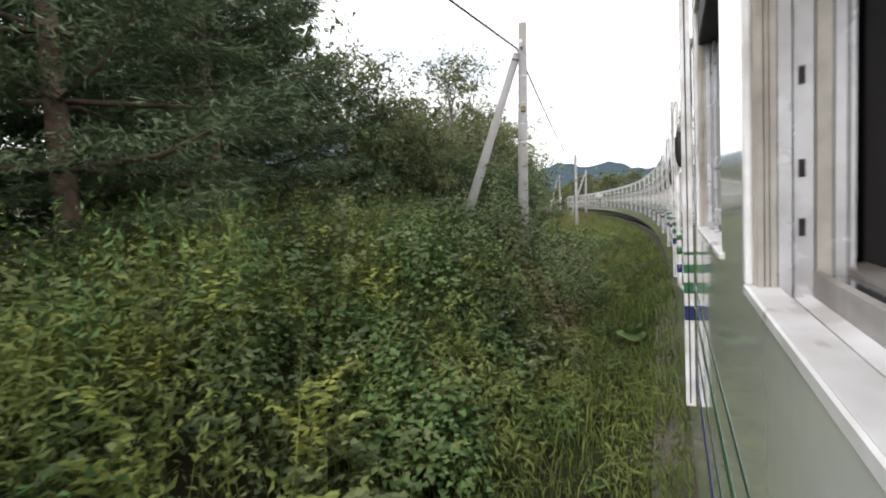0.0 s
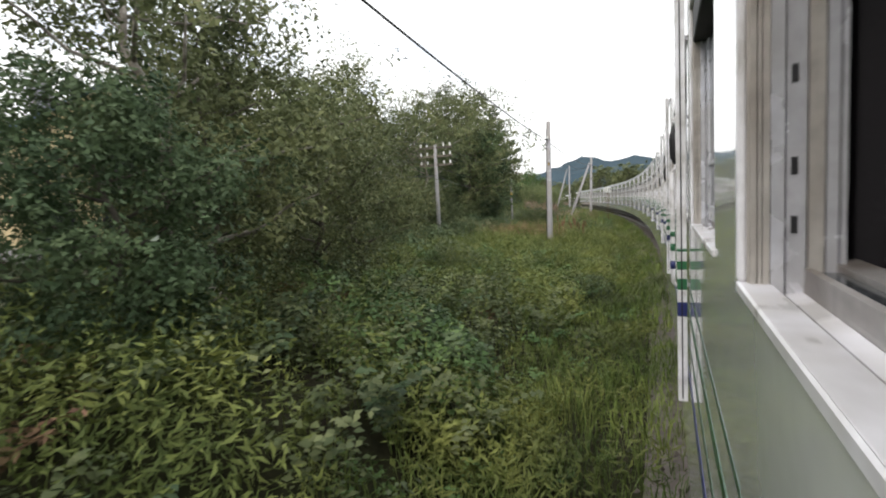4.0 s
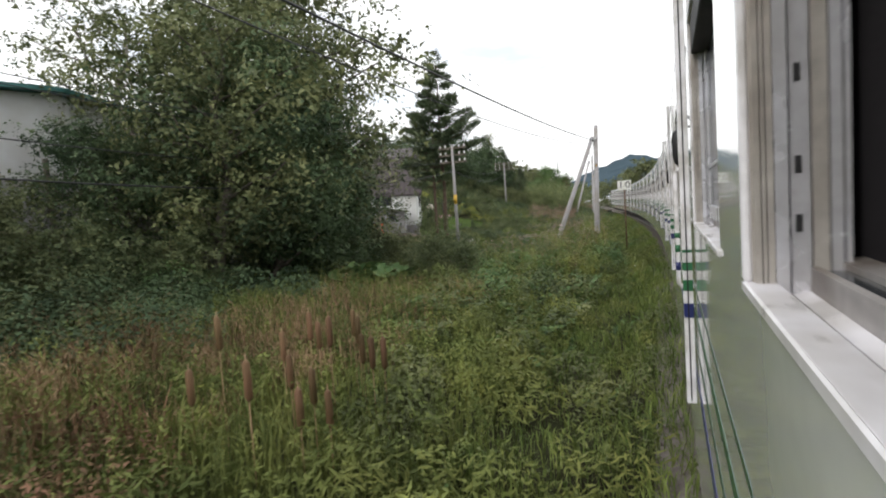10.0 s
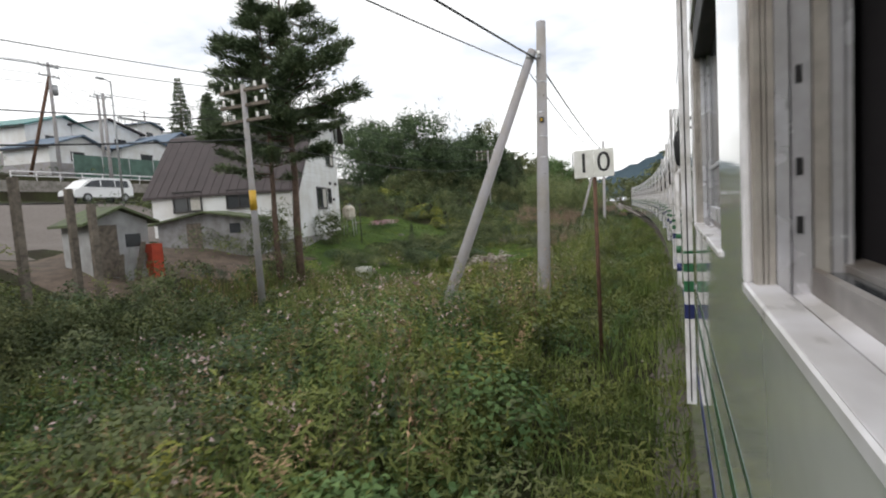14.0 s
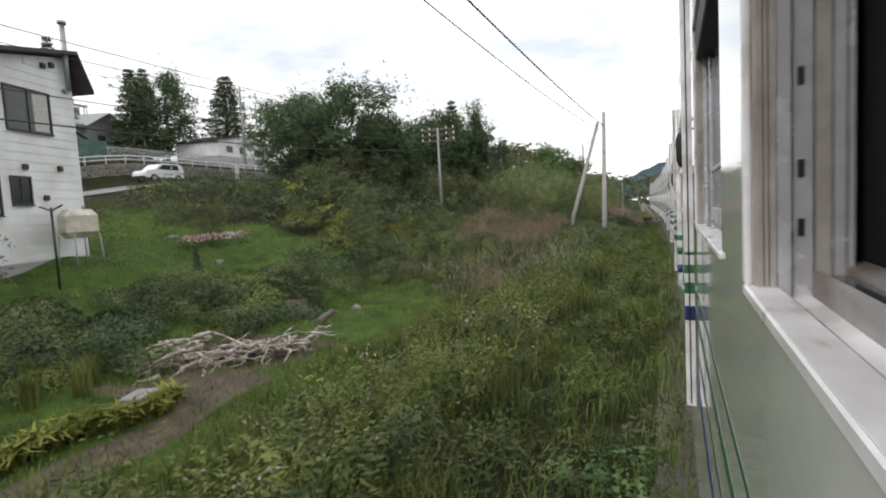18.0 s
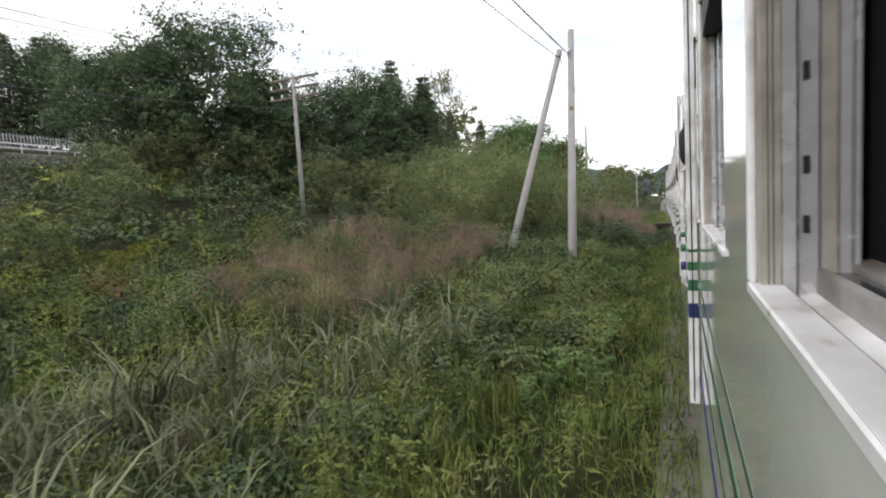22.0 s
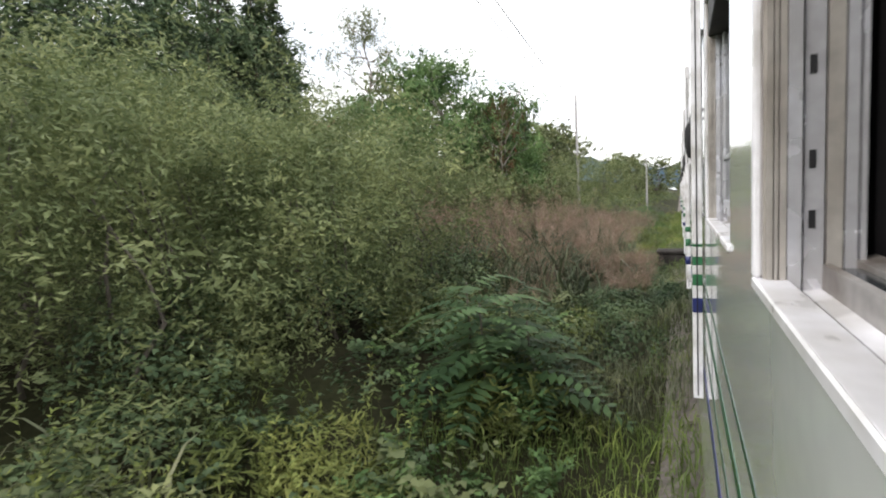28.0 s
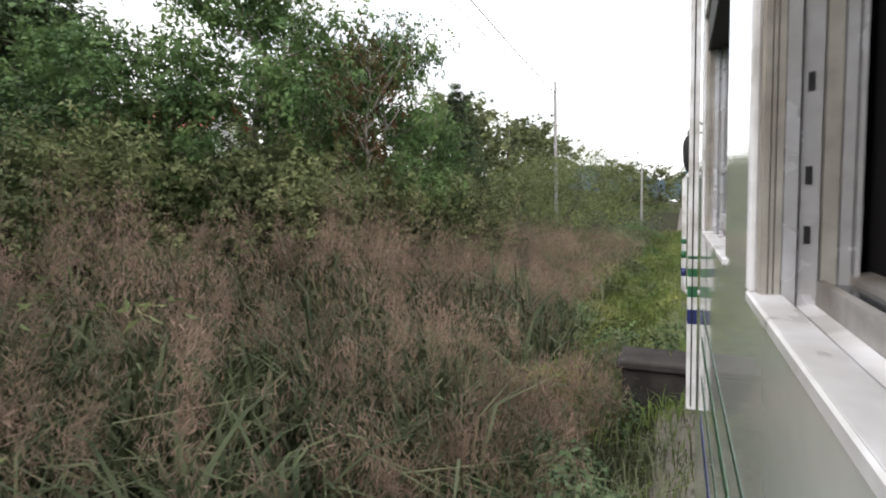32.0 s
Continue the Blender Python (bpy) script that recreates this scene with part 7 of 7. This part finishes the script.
    clumps(92, 106, 2.2, 5.0, 1.0, {"dark": 3, "bramble": 3, "mugwort": 2, "fern": 0.5}, (0.35, 0.85), (0.45, 1.2), 230, 46)
    reeds(93, 100, 3.0, 6.0, 1.35, 30, 0.034, L_REED, "silver_reeds", "tall arching silver-green reeds", 0.8, 35.0)
    plumes(92.5, 98, 4.2, 6.6, 1.15, 16, 35.5, L_PLUME, 0.8, 50, False)
    grass(78, 108, 1.7, 5.6, 0.8, 190, 0.013, L_GRASS, "long_grass", "long green grass", 0.2, 19.0)
    grass(80, 108, 5.0, 14.0, 0.17, 190, 0.012, L_LAWN, "lawn_grass", "short lawn grass", 0.2, 20.0)
    grass(88, 108, 14.0, 30.0, 0.2, 45, 0.02, L_LAWN, "lawn_grass", "short lawn grass", 0.2, 20.5)
    clumps(76, 93, 10.6, 14.0, 0.8, {"gold": 2, "fresh": 3, "vine": 2}, (0.3, 0.6), (0.25, 0.6), 200, 7, "garden_plants", "leafy garden vegetables in loose rows")
    for k in range(16):
        tuft(80.4 + 0.33 * k, 8.75 - 0.055 * k + 0.12 * (k % 2), 0.16, 0.45, 80, 0.065, L_GOLD, "strap_leaved_plant", "yellow-green garden plant with broad strap leaves", 1.0)
    for k, (s, l) in enumerate(((84.9, 9.7), (84.2, 10.0), (85.4, 10.2), (83.4, 9.6), (82.6, 10.2), (83.9, 10.8), (82.2, 9.5), (84.8, 11.0))):
        tuft(s, l, 0.14, 0.75, 110, 0.016, L_GRASS, "onion_clump", "upright clump of green onion leaves", 0.25)
    grass(79, 96, 4.4, 7.0, 0.32, 260, 0.011, L_GRASS, "bank_grass", "short grass on the garden's bank", 0.1, 18.4)
    shoots(103, 121, 14.5, 33.0, 1.1, 0.45, L_BRAMBLE, 0.17, 0.6, 11.0, "slope_weeds", "tall weeds on the slope below the road", 7, 12, 1.0, 0.4)
    shoots(103, 121, 14.5, 33.0, 1.2, 0.30, L_DARK, 0.17, 0.6, 11.3, "slope_weeds", "dark weeds on the slope below the road", 7, 12, 1.0, 0.5)
    shoots(104, 120, 14.5, 30.0, 1.2, 0.35, L_YELLOW, 0.16, 0.3, 11.6, "slope_weeds", "yellow-green weeds on the slope", 6, 16, 0.5, 0.6)
    shoots(108, 118, 20.0, 27.5, 0.9, 0.35, L_GOLD, 0.30, 0.8, 11.9, "slope_weeds", "large-leaved yellowing plants on the slope", 6, 6, 1.0, 0.6)
    shoots(69, 76, 8.5, 15.5, 1.05, 1.0, L_YELLOW, 0.10, 0.3, 12.2, "yard_weeds", "tall weeds at the edge of the yard", 6, 16, 0.5, 0.4)
    shoots(69, 76, 8.5, 16.0, 1.0, 0.7, L_DARK, 0.11, 0.5, 12.4, "yard_weeds", "tall dark weeds at the edge of the yard", 6, 14, 0.7, 0.4)
    clumps(79, 92, 10.0, 15.5, 0.9, {"dark": 2, "bramble": 3, "fresh": 1, "gold": 1}, (0.4, 0.8), (0.4, 0.85), 260, 41, "garden_shrubbery", "mixed low shrubbery round the garden")
    grass(89, 104, 21.0, 37.0, 0.25, 45, 0.025, L_LAWN, "slope_grass", "rough grass on the slope below the road", 0.3, 33.0)
    clumps(60, 71, 22.0, 36.5, 0.35, {"bramble": 2, "gold": 2, "mugwort": 1}, (0.7, 1.4), (0.4, 0.9), 60, 42, "slope_weeds", "weeds on the slope below the road", 1.8)
    clumps(63.5, 71, 8.5, 15.0, 1.0, {"dark": 2, "bramble": 3, "gold": 1}, (0.5, 1.0), (0.9, 1.6), 260, 32, "yard_weeds", "tall dark weeds at the edge of the yard")
    stalks(70, 79, 8.0, 16.0, 0.75, 9, L_DRY, 15.9, 0.07, "seeding_weeds", "dry seeding weeds with pale heads", L_FLOWER, 14, 0.4)
    clumps(85, 108, 11.2, 15.0, 0.8, {"dark": 3, "bramble": 3, "gold": 1, "fern": 0.6}, (0.5, 1.0), (0.5, 1.05), 300, 9, "garden_shrubbery", "mixed shrubbery round the garden")
    # reeds and plumes
    reeds(99, 120, 3.2, 12.0, 1.15, 48, 0.028, L_REED, "tall_grass", "tall arching silver-green grass blades", 0.6, 21.0)
    stalks(97, 118, 3.0, 8.0, 0.95, 12, L_YELLOW, 21.6, 0.12)
    reeds(96.5, 107, 2.9, 8.0, 1.5, 46, 0.036, L_REED, "silver_reeds", "tall arching silver-green reeds", 0.7, 21.9)
    plumes(106, 116.5, 5.5, 11.5, 1.5, 20, 22.0, L_PLUME, 0.6, 70)
    plumes(99, 104, 5.0, 8.0, 1.1, 12, 22.5, L_PLUME, 0.6, 40)
    clumps(103, 117, 7.0, 15.0, 0.8, {"mugwort": 3, "gold": 1.5, "dark": 2.5, "bramble": 1}, (0.5, 1.0), (0.7, 1.25), 240, 10)
    stalks(102, 112, 6.5, 14, 1.1, 14, L_YELLOW, 24.0, 0.13)
    clumps(97, 106, 5.5, 11.0, 0.5, {"mugwort": 2, "fresh": 2, "dark": 1}, (0.3, 0.7), (0.25, 0.6), 220, 30, "lawn_weeds", "tufts of weeds in the lawn")
    grass(96, 108, 4.8, 13.0, 0.45, 60, 0.013, L_GRASS, "long_grass", "long green grass", 0.7, 24.5)
    clumps(103, 108, 13.5, 20.0, 0.9, {"golden": 1}, (0.5, 0.9), (0.8, 1.25), 230, 44, "goldenrod_clumps", "bright yellow-green clumps of goldenrod")
    plumes(113, 117, 5.5, 8.5, 1.5, 26, 23.5, L_PLUME, 0.3, 60)
    clumps(106, 127.5, 1.5, 4.5, 1.1, {"vine": 3, "fresh": 4, "mugwort": 2, "bramble": 2, "dark": 2}, (0.35, 1.0), (0.3, 1.15), 240, 11)
    clumps(113, 130, 3.5, 9.0, 0.8, {"bramble": 3, "willow": 1.5, "dark": 3, "mugwort": 2}, (0.6, 1.1), (0.9, 1.7), 190, 12)
    stalks(106, 122, 1.8, 5.5, 1.05, 16, L_YELLOW, 25.0)
    plumes(130.2, 139, 2.9, 8.5, 2.7, 12, 26.0, L_PLUME, 0.95, 130, False)
    plumes(129.6, 138, 1.5, 3.2, 1.9, 15, 26.1, L_PLUME, 0.9, 110, False)
    plumes(138, 154, 1.5, 9.5, 1.5, 18, 26.2, L_PLUME, 0.4, 60)
    reeds(127.5, 139, 1.8, 8.5, 1.75, 75, 0.040, L_BROADREED, "broad_reeds", "broad arching blue-green reed blades", 0.75, 31.0)
    reeds(127.5, 139, 1.5, 8.0, 1.1, 60, 0.034, L_BROADREED, "broad_reeds", "broad arching blue-green reed blades", 0.4, 31.4, 1.0)
    plumes(129.4, 136, 0.6, 2.4, 0.95, 34, 26.7, L_PLUME, 0.4, 70)
    plumes(129.0, 133.5, 2.4, 6.5, 1.75, 6, 26.9, L_PLUME, 0.6, 120, False)
    clumps(128, 138, 0.1, 1.7, 3.6, {"dark": 5, "bramble": 2}, (0.25, 0.5), (0.35, 0.7), 260, 111, "trackside_weeds", "weeds beside the bridge abutment", 0.8)
    plumes(126.5, 131, 2.2, 4.2, 1.3, 16, 26.5, L_PLUME, 0.4, 50)
    grass(129, 165, 1.5, 9.0, 1.15, 60, 0.026, L_REED, "tall_grass", "tall arching silver-green grass blades", 0.5, 27.0, 1.2)
    clumps(138, 168, 1.4, 4.5, 1.2, {"fresh": 3, "vine": 2, "bramble": 2, "mugwort": 2}, (0.5, 0.9), (0.5, 1.2), 190, 13)
    # farther off
    clumps(-3, 45, 8.0, 22.0, 0.28, {"bramble": 3, "dark": 3, "vine": 1, "fern": 0.4}, (0.9, 1.8), (0.8, 1.8), 60, 14, "slope_weeds", "weeds and low bushes on the slope", 1.8)
    clumps(40, 62, 9.5, 16.0, 0.35, {"dark": 3, "bramble": 3}, (0.8, 1.5), (0.8, 1.7), 80, 15, "slope_weeds", "weeds and low bushes on the slope", 1.6)
    clumps(60, 82, 11.0, 19.0, 0.25, {"bramble": 2, "gold": 2, "dark": 1}, (0.6, 1.2), (0.5, 1.1), 90, 16, "slope_weeds", "weeds and low bushes on the slope", 1.5)
    clumps(109, 170, 13.0, 38.0, 0.20, {"bramble": 3, "dark": 3, "gold": 1.5, "mugwort": 1}, (0.9, 2.0), (0.8, 1.7), 45, 17, "slope_weeds", "weeds and low bushes on the slope", 2.2)
    clumps(84, 125, 31.0, 36.5, 0.25, {"bramble": 3, "dark": 2, "gold": 1}, (0.9, 1.8), (0.7, 1.4), 45, 18, "slope_weeds", "weeds below the road", 2.2)
    clumps(165, 330, 1.8, 26.0, 0.16, {"bramble": 3, "gold": 2, "dark": 2, "willow": 1}, (1.2, 2.6), (0.9, 2.0), 26, 19, "far_weeds", "weeds and low bushes by the line", 3.0)
    clumps(150, 330, -26.0, -4.0, 0.10, {"bramble": 3, "gold": 2, "dark": 2}, (1.2, 2.6), (0.9, 2.0), 26, 20, "far_weeds", "weeds and low bushes by the line", 3.0)
    clumps(20, 150, 46.0, 60.0, 0.06, {"bramble": 2, "dark": 3}, (1.0, 2.2), (0.9, 1.8), 26, 21, "hedges", "low hedges on the terrace above the road", 3.0)


plant_all()

oak = dict(height=7.0, ob=broadleaf(7.0, 2.6, 15500, 0.115, L_TREE, M_BARK, 11, 0.12, label="leafy broadleaf tree with a dense green crown"))
alder = dict(height=7.0, ob=broadleaf(7.0, 2.0, 10500, 0.10, L_TREE, M_BARK_PALE, 12, 0.12, 0.15, label="slender tree with a sparse airy crown"))
dark = dict(height=8.0, ob=broadleaf(8.0, 3.0, 25000, 0.15, L_DARK, M_BARK, 13, 0.05, label="dense dark green tree"))
dark_b = dict(height=8.0, ob=broadleaf(8.0, 2.7, 23000, 0.15, L_DARK, M_BARK, 23, 0.05, stems=2, label="dense dark green tree with two stems"))
shrub = dict(height=3.0, ob=broadleaf(3.0, 1.7, 17000, 0.070, L_WILLOW, M_BARK, 14, 0.03, stems=6, name="willow_shrub", label="wide grey-green willow shrub", ratio=0.30))
bush = dict(height=2.0, ob=broadleaf(2.0, 1.15, 6500, 0.075, L_BRAMBLE, M_BARK, 15, 0.02, stems=5, name="bush", label="green rounded garden bush"))
pine = dict(height=12.0, ob=conifer(12.0, 2.9, 16, "pine", "pine_tree", "open-layered pine with a tall bare trunk", 230, 0.042))
fir = dict(height=10.0, ob=conifer(10.0, 2.3, 17, "fir", "fir_tree", "pointed dark green fir"))
far_tree = dict(height=9.0, ob=broadleaf(9.0, 3.6, 2600, 0.50, L_TREE, M_BARK, 18, 0.04, label="broadleaf tree far down the line"))
sapling = dict(height=7.0, ob=broadleaf(7.0, 2.1, 19000, 0.135, L_BRIGHT, M_BARK_PALE, 19, 0.08, label="fresh green tree with large leaves"))
rowan = dict(height=5.0, ob=broadleaf(5.0, 1.6, 3600, 0.10, L_RED, M_BARK_PALE, 20, 0.45, 0.25, label="small tree turning red for autumn"))

thicket = dict(height=3.5, ob=broadleaf(3.5, 1.9, 9000, 0.11, L_TREE, M_BARK, 24, 0.02, stems=5, name="thicket", label="low leafy thicket of young trees"))
stand(thicket, [(137, 8.6, 3.4), (138.6, 7.6, 3.0), (140.3, 7.0, 3.2), (142.2, 6.6, 3.0), (139.5, 9.8, 3.8), (134.5, 10.2, 3.2), (144.5, 6.8, 3.4), (136, 11.0, 3.6), (147, 7.0, 3.0), (127.0, 13.5, 3.2), (124, 14.5, 3.0), (121, 16.5, 3.0), (129, 12, 3.6), (119, 24.5, 3.6), (122.3, 22.8, 3.6), (126, 21, 3.4), (130, 19.4, 3.4), (134, 18, 3.4), (116.8, 25.6, 3.0), (65.0, 13.4, 2.3), (66.0, 12.2, 2.0), (63.6, 11.6, 2.2), (64.2, 15.0, 2.6), (38.2, 11.2, 2.8), (39.6, 11.7, 3.1), (41.0, 12.1, 3.2), (42.5, 12.3, 3.0), (45.2, 13.6, 2.7), (47.0, 14.4, 2.9), (49.0, 14.6, 2.8)], "thickets")
stand(pine, [(77.0, 13.1, 13.2), (76.3, 13.5, 11.0, 0.95)], "pines")
stand(oak, [(13.5, 9.2, 6.6), (98.3, 20.2, 2.0), (22.8, 7.4, 6.3), (16.5, 8.2, 4.6), (15.0, 7.0, 4.3), (15.4, 8.6, 5.2), (24.8, 8.2, 5.2), (40.5, 14.8, 9.2), (53.2, 12.0, 8.6), (57.5, 13.5, 12), (59.8, 15.5, 12), (62.6, 12.9, 7.4, 0.95), (58.6, 13.8, 9.5), (145, 13.0, 8.0), (35, 20, 7), (30.5, 11.5, 5.5), (22.4, 6.4, 4.3), (26.4, 7.2, 4.5), (28.6, 7.4, 4.4)], "broadleaf trees")
stand(alder, [(21.5, 5.9, 6.8), (44.2, 14.6, 9.0), (54.5, 15.5, 10), (155.7, 24.3, 15.5, 0.62), (45.5, 12.0, 7.5), (42, 12.8, 7.2), (36, 14, 7), (15.6, 6.6, 6.4), (141.5, 9.2, 6.5, 0.6)], "slender trees")
stand(dark, [(121.3, 25.8, 10.7), (124.6, 34.7, 9.8), (133.5, 20.7, 9.8), (130.5, 21.8, 8.2, 1.1), (118.3, 27.8, 8.0, 1.1), (123.5, 24.0, 6.5, 1.2), (128.5, 22.5, 5.5, 1.2), (55, 11.6, 7.6), (58, 12.4, 8.0), (10, 11.5, 5.0), (137, 65.4, 13, 0.95), (19.8, 5.0, 3.3), (135.5, 12.5, 4.4), (138, 24, 9.5, 1.1)], "dark trees")
stand(dark_b, [(125.1, 23.0, 8.6), (120, 31, 9.2), (136.2, 19.4, 8.4), (127.5, 27, 7.5), (59.0, 11.6, 4.6), (52, 13.5, 5), (7, 10.6, 8.0), (14, 8.0, 4.6), (15.8, 6.2, 3.2), (3, 11, 8.2), (10.5, 11.5, 9.0), (0, 11.5, 7.5), (13.2, 12, 8.5), (4, 14, 5)], "dark trees")
stand(sapling, [(139.0, 10.3, 8.4, 0.9), (141.2, 7.3, 7.4, 0.68), (143.6, 7.5, 5.2, 0.8), (137.0, 10.8, 5.0, 1.0), (136.0, 12.2, 5.8)], "fresh green trees")
stand(rowan, [(139.5, 7.3, 7.0, 0.45)], "autumn trees")
stand(shrub, [(117.2, 7.6, 3.8), (120.0, 7.3, 3.8), (121.8, 6.5, 4.2), (124.5, 5.9, 4.1), (123.2, 7.0, 4.3), (125.6, 6.6, 4.5), (127.3, 6.0, 4.0), (127, 8.4, 4.6), (119, 9.8, 4.4), (122.5, 9.8, 5), (158, 5.2, 5.4), (126, 10.5, 5.0), (161, 9, 5)], "willow shrubs")
near_fir = dict(height=9.5, ob=conifer(9.5, 3.6, 27, "spreading", "fir_tree", "spreading green conifer with level boughs to the ground", 480, 0.022))
stand(near_fir, [(4.0, 6.7, 9.5), (7.2, 7.6, 10), (1.0, 8.4, 9.5), (10.4, 9.6, 10)], "broad firs")
stand(fir, [(149.5, 8.9, 7.0), (152.5, 9.6, 7.2), (155.5, 19.3, 9.0, 0.9), (164, 78.3, 18, 1.9), (133.2, 66.5, 12.5, 1.4), (114, 54.3, 11.5), (92.4, 15.0, 1.75, 0.9), (134.2, 14.6, 7.5), (140, 72, 14, 1.4), (136.0, 17.6, 9.5, 1.2), (137.8, 18.4, 10.5, 1.4), (130.5, 14.5, 6.5), (137.2, 21.0, 11.5, 1.2)], "firs")
stand(bush, [(96, 13, 1.7), (47, 12.2, 2.3), (49.2, 12.0, 2.4), (44.6, 11.6, 2.0), (51.2, 11.2, 2.2), (93.4, 11.6, 1.8), (101, 12, 1.8), (103, 14.5, 2.0), (90.8, 13.3, 1.4), (106, 16, 2), (110, 18, 2.4), (68, 12, 1.4), (93.3, 11.6, 1.6, 1.3), (97.2, 11.3, 0.9, 0.9), (102, 27, 1.6), (108, 26, 2), (115, 26, 2.4), (99, 11, 1.2), (86.3, 17.4, 1.9), (76.5, 13.9, 3.2, 0.5), (59.6, 7.2, 2.1), (63.4, 9.0, 1.8), (112, 22, 2.6), (58.5, 6.3, 1.7)], "bushes")
stand(far_tree, [(166, -9, 11), (145, -12.5, 10), (152, -15, 10), (175, -12, 11), (190, -10, 10), (160, 13.5, 7), (172, 14, 8), (205, -9, 10), (185, 16, 9), (200, 18, 10), (215, 10, 8), (225, -4.5, 8), (235, 4, 9), (220, 20, 10), (240, -9, 9), (250, 10, 10), (176, 22, 10), (190, 26, 11), (165, 28, 11), (160, -24, 11), (180, -26, 11), (205, -24, 11), (210, 30, 12), (240, 26, 12), (265, -2, 10), (280, 12, 11), (285, -14, 11)], "trees down the line")


def pinnate_plant(s, l, h, seed):
    """A young tree with long feathered leaves spreading from its stem."""
    rng = np.random.default_rng(seed)
    ob = thing("feather_leaved_plant", "young plant with long feathered green leaves", "plant", placed(s, l), group="feather-leaved plants")
    part("stem", tube_mesh("stem", [(0, 0, -0.05), (0.02, 0.02, h * 0.5), (0.0, 0.03, h * 0.95)], [0.02, 0.014, 0.008], M_BARK, 6), ob)
    for k in range(19):
        a = k * 2.4 + rng.uniform(-0.3, 0.3)
        z = h * (0.22 + 0.73 * k / 18)
        ln = h * rng.uniform(0.45, 0.75) * (1.1 - 0.4 * k / 18)
        d = np.array([math.cos(a), math.sin(a), 0.0])
        side = np.array([-math.sin(a), math.cos(a), 0.0])
        q = []
        for i in range(9):
            t = (i + 1) / 9
            c = np.array([0, 0, z]) + d * ln * t + np.array([0, 0, 1.0]) * ln * (0.45 * t - 0.62 * t * t)
            size = ln * 0.30 * (1.1 - 0.5 * t)
            for sg in (-1, 1):
                ax = unit((d * 0.45 + side * sg + np.array([0, 0, -0.25 + rng.uniform(-0.1, 0.1)]))[None])[0]
                wv = np.cross(ax, np.array([0, 0, 1.0]))
                wv = wv / np.linalg.norm(wv) * size * 0.21
                mid = c + ax * size * 0.45
                q.append([c, mid + wv, c + ax * size, mid - wv])
        part("leaf", quads("leaf", np.array(q), L_FEATHER), ob)


for i, (s, l, h) in enumerate(((122.7, 2.1, 1.6), (123.3, 2.5, 1.7), (122.9, 1.6, 1.35), (123.8, 2.1, 1.5))):
    pinnate_plant(s, l, h, 50 + i)


def butterbur(s, l, seed, size=1.0):
    """Large round leaves on stalks."""
    rng = np.random.default_rng(seed)
    ob = thing("butterbur", "butterbur plant with large round pale green leaves", "plant", placed(s, l) @ Matrix.Scale(size, 4), group="butterburs")
    for k in range(7):
        a, r, z = rng.uniform(0, 6.28), rng.uniform(0.1, 0.6), rng.uniform(0.45, 0.85)
        c = Vector((math.cos(a) * r, math.sin(a) * r, z))
        leaf = bmesh.new()
        rad = rng.uniform(0.24, 0.42)
        tilt = Matrix.Rotation(rng.uniform(-0.6, 0.6), 4, "X") @ Matrix.Rotation(rng.uniform(-0.6, 0.6), 4, "Y")
        mid = leaf.verts.new(c + tilt @ Vector((0, 0, -0.05)))
        ring = [leaf.verts.new(c + tilt @ Vector((math.cos(b) * rad * (0.35 if i == 0 else 1), math.sin(b) * rad * (0.35 if i == 0 else 1), 0.02 * math.sin(3 * b)))) for i, b in enumerate([2 * math.pi * j / 14 for j in range(14)])]
        for i in range(14):
            leaf.faces.new((mid, ring[i], ring[(i + 1) % 14]))
        part("leaf", mesh_of("leaf", leaf, L_BRIGHT), ob)
        part("stalk", tube_mesh("stalk", [(0, 0, -0.05), c * 0.6, c], 0.01, L_BRIGHT, 5), ob)


for i, (s, l) in enumerate(((9.7, 0.5), (57.0, 8.5), (57.8, 8.9), (58.5, 9.3), (59.2, 9.6), (56.4, 8.9), (57.4, 9.4), (58.1, 8.3), (60.0, 9.8), (55.8, 8.4), (59.0, 8.8), (56.8, 9.5))):
    butterbur(s, l, 70 + i, 0.5 if s < 20 else 0.85)


def cattail(s, l, h):
    ob = thing("cattail", "dry brown cattail with a dark seed head", "plant", placed(s, l), group="cattails")
    part("stem", tube_mesh("stem", [(0, 0, -0.05), (0.02, 0, h)], 0.006, L_DRY, 5), ob)
    part("seed_head", tube_mesh("seed_head", [(0.018, 0, h - 0.42), (0.019, 0, h - 0.38), (0.02, 0, h - 0.08), (0.02, 0, h - 0.05)], [0.008, 0.036, 0.034, 0.008], L_BROWN, 8), ob)


rc = np.random.default_rng(5)
for i in range(16):
    cattail(44.6 + rc.uniform(0, 3.2), 2.9 + rc.uniform(0, 1.5), rc.uniform(1.05, 1.5))

# ---- stones of the retaining wall ----
wall_ob = bpy.data.objects["retaining_wall"]
stones = [box_mesh("stone", -0.33, 0.33, -0.06 - 0.02 * k, 0.05, 0.01, 0.40, M_WALLSTONE, 0.03) for k in range(3)]
for row in range(5):
    for k in range(48):
        s = 107.0 + 0.70 * k + 0.35 * (row % 2)
        x, y = at(s, 44.95)
        z = float(ground(s, 44.0)) + 0.42 * row - 0.02
        part("stone", stones[(k * 7 + row * 3) % 3], wall_ob, Matrix.Translation((float(x), float(y), z)) @ Matrix.Rotation(float(heading(s)) + math.pi / 2, 4, "Z"))
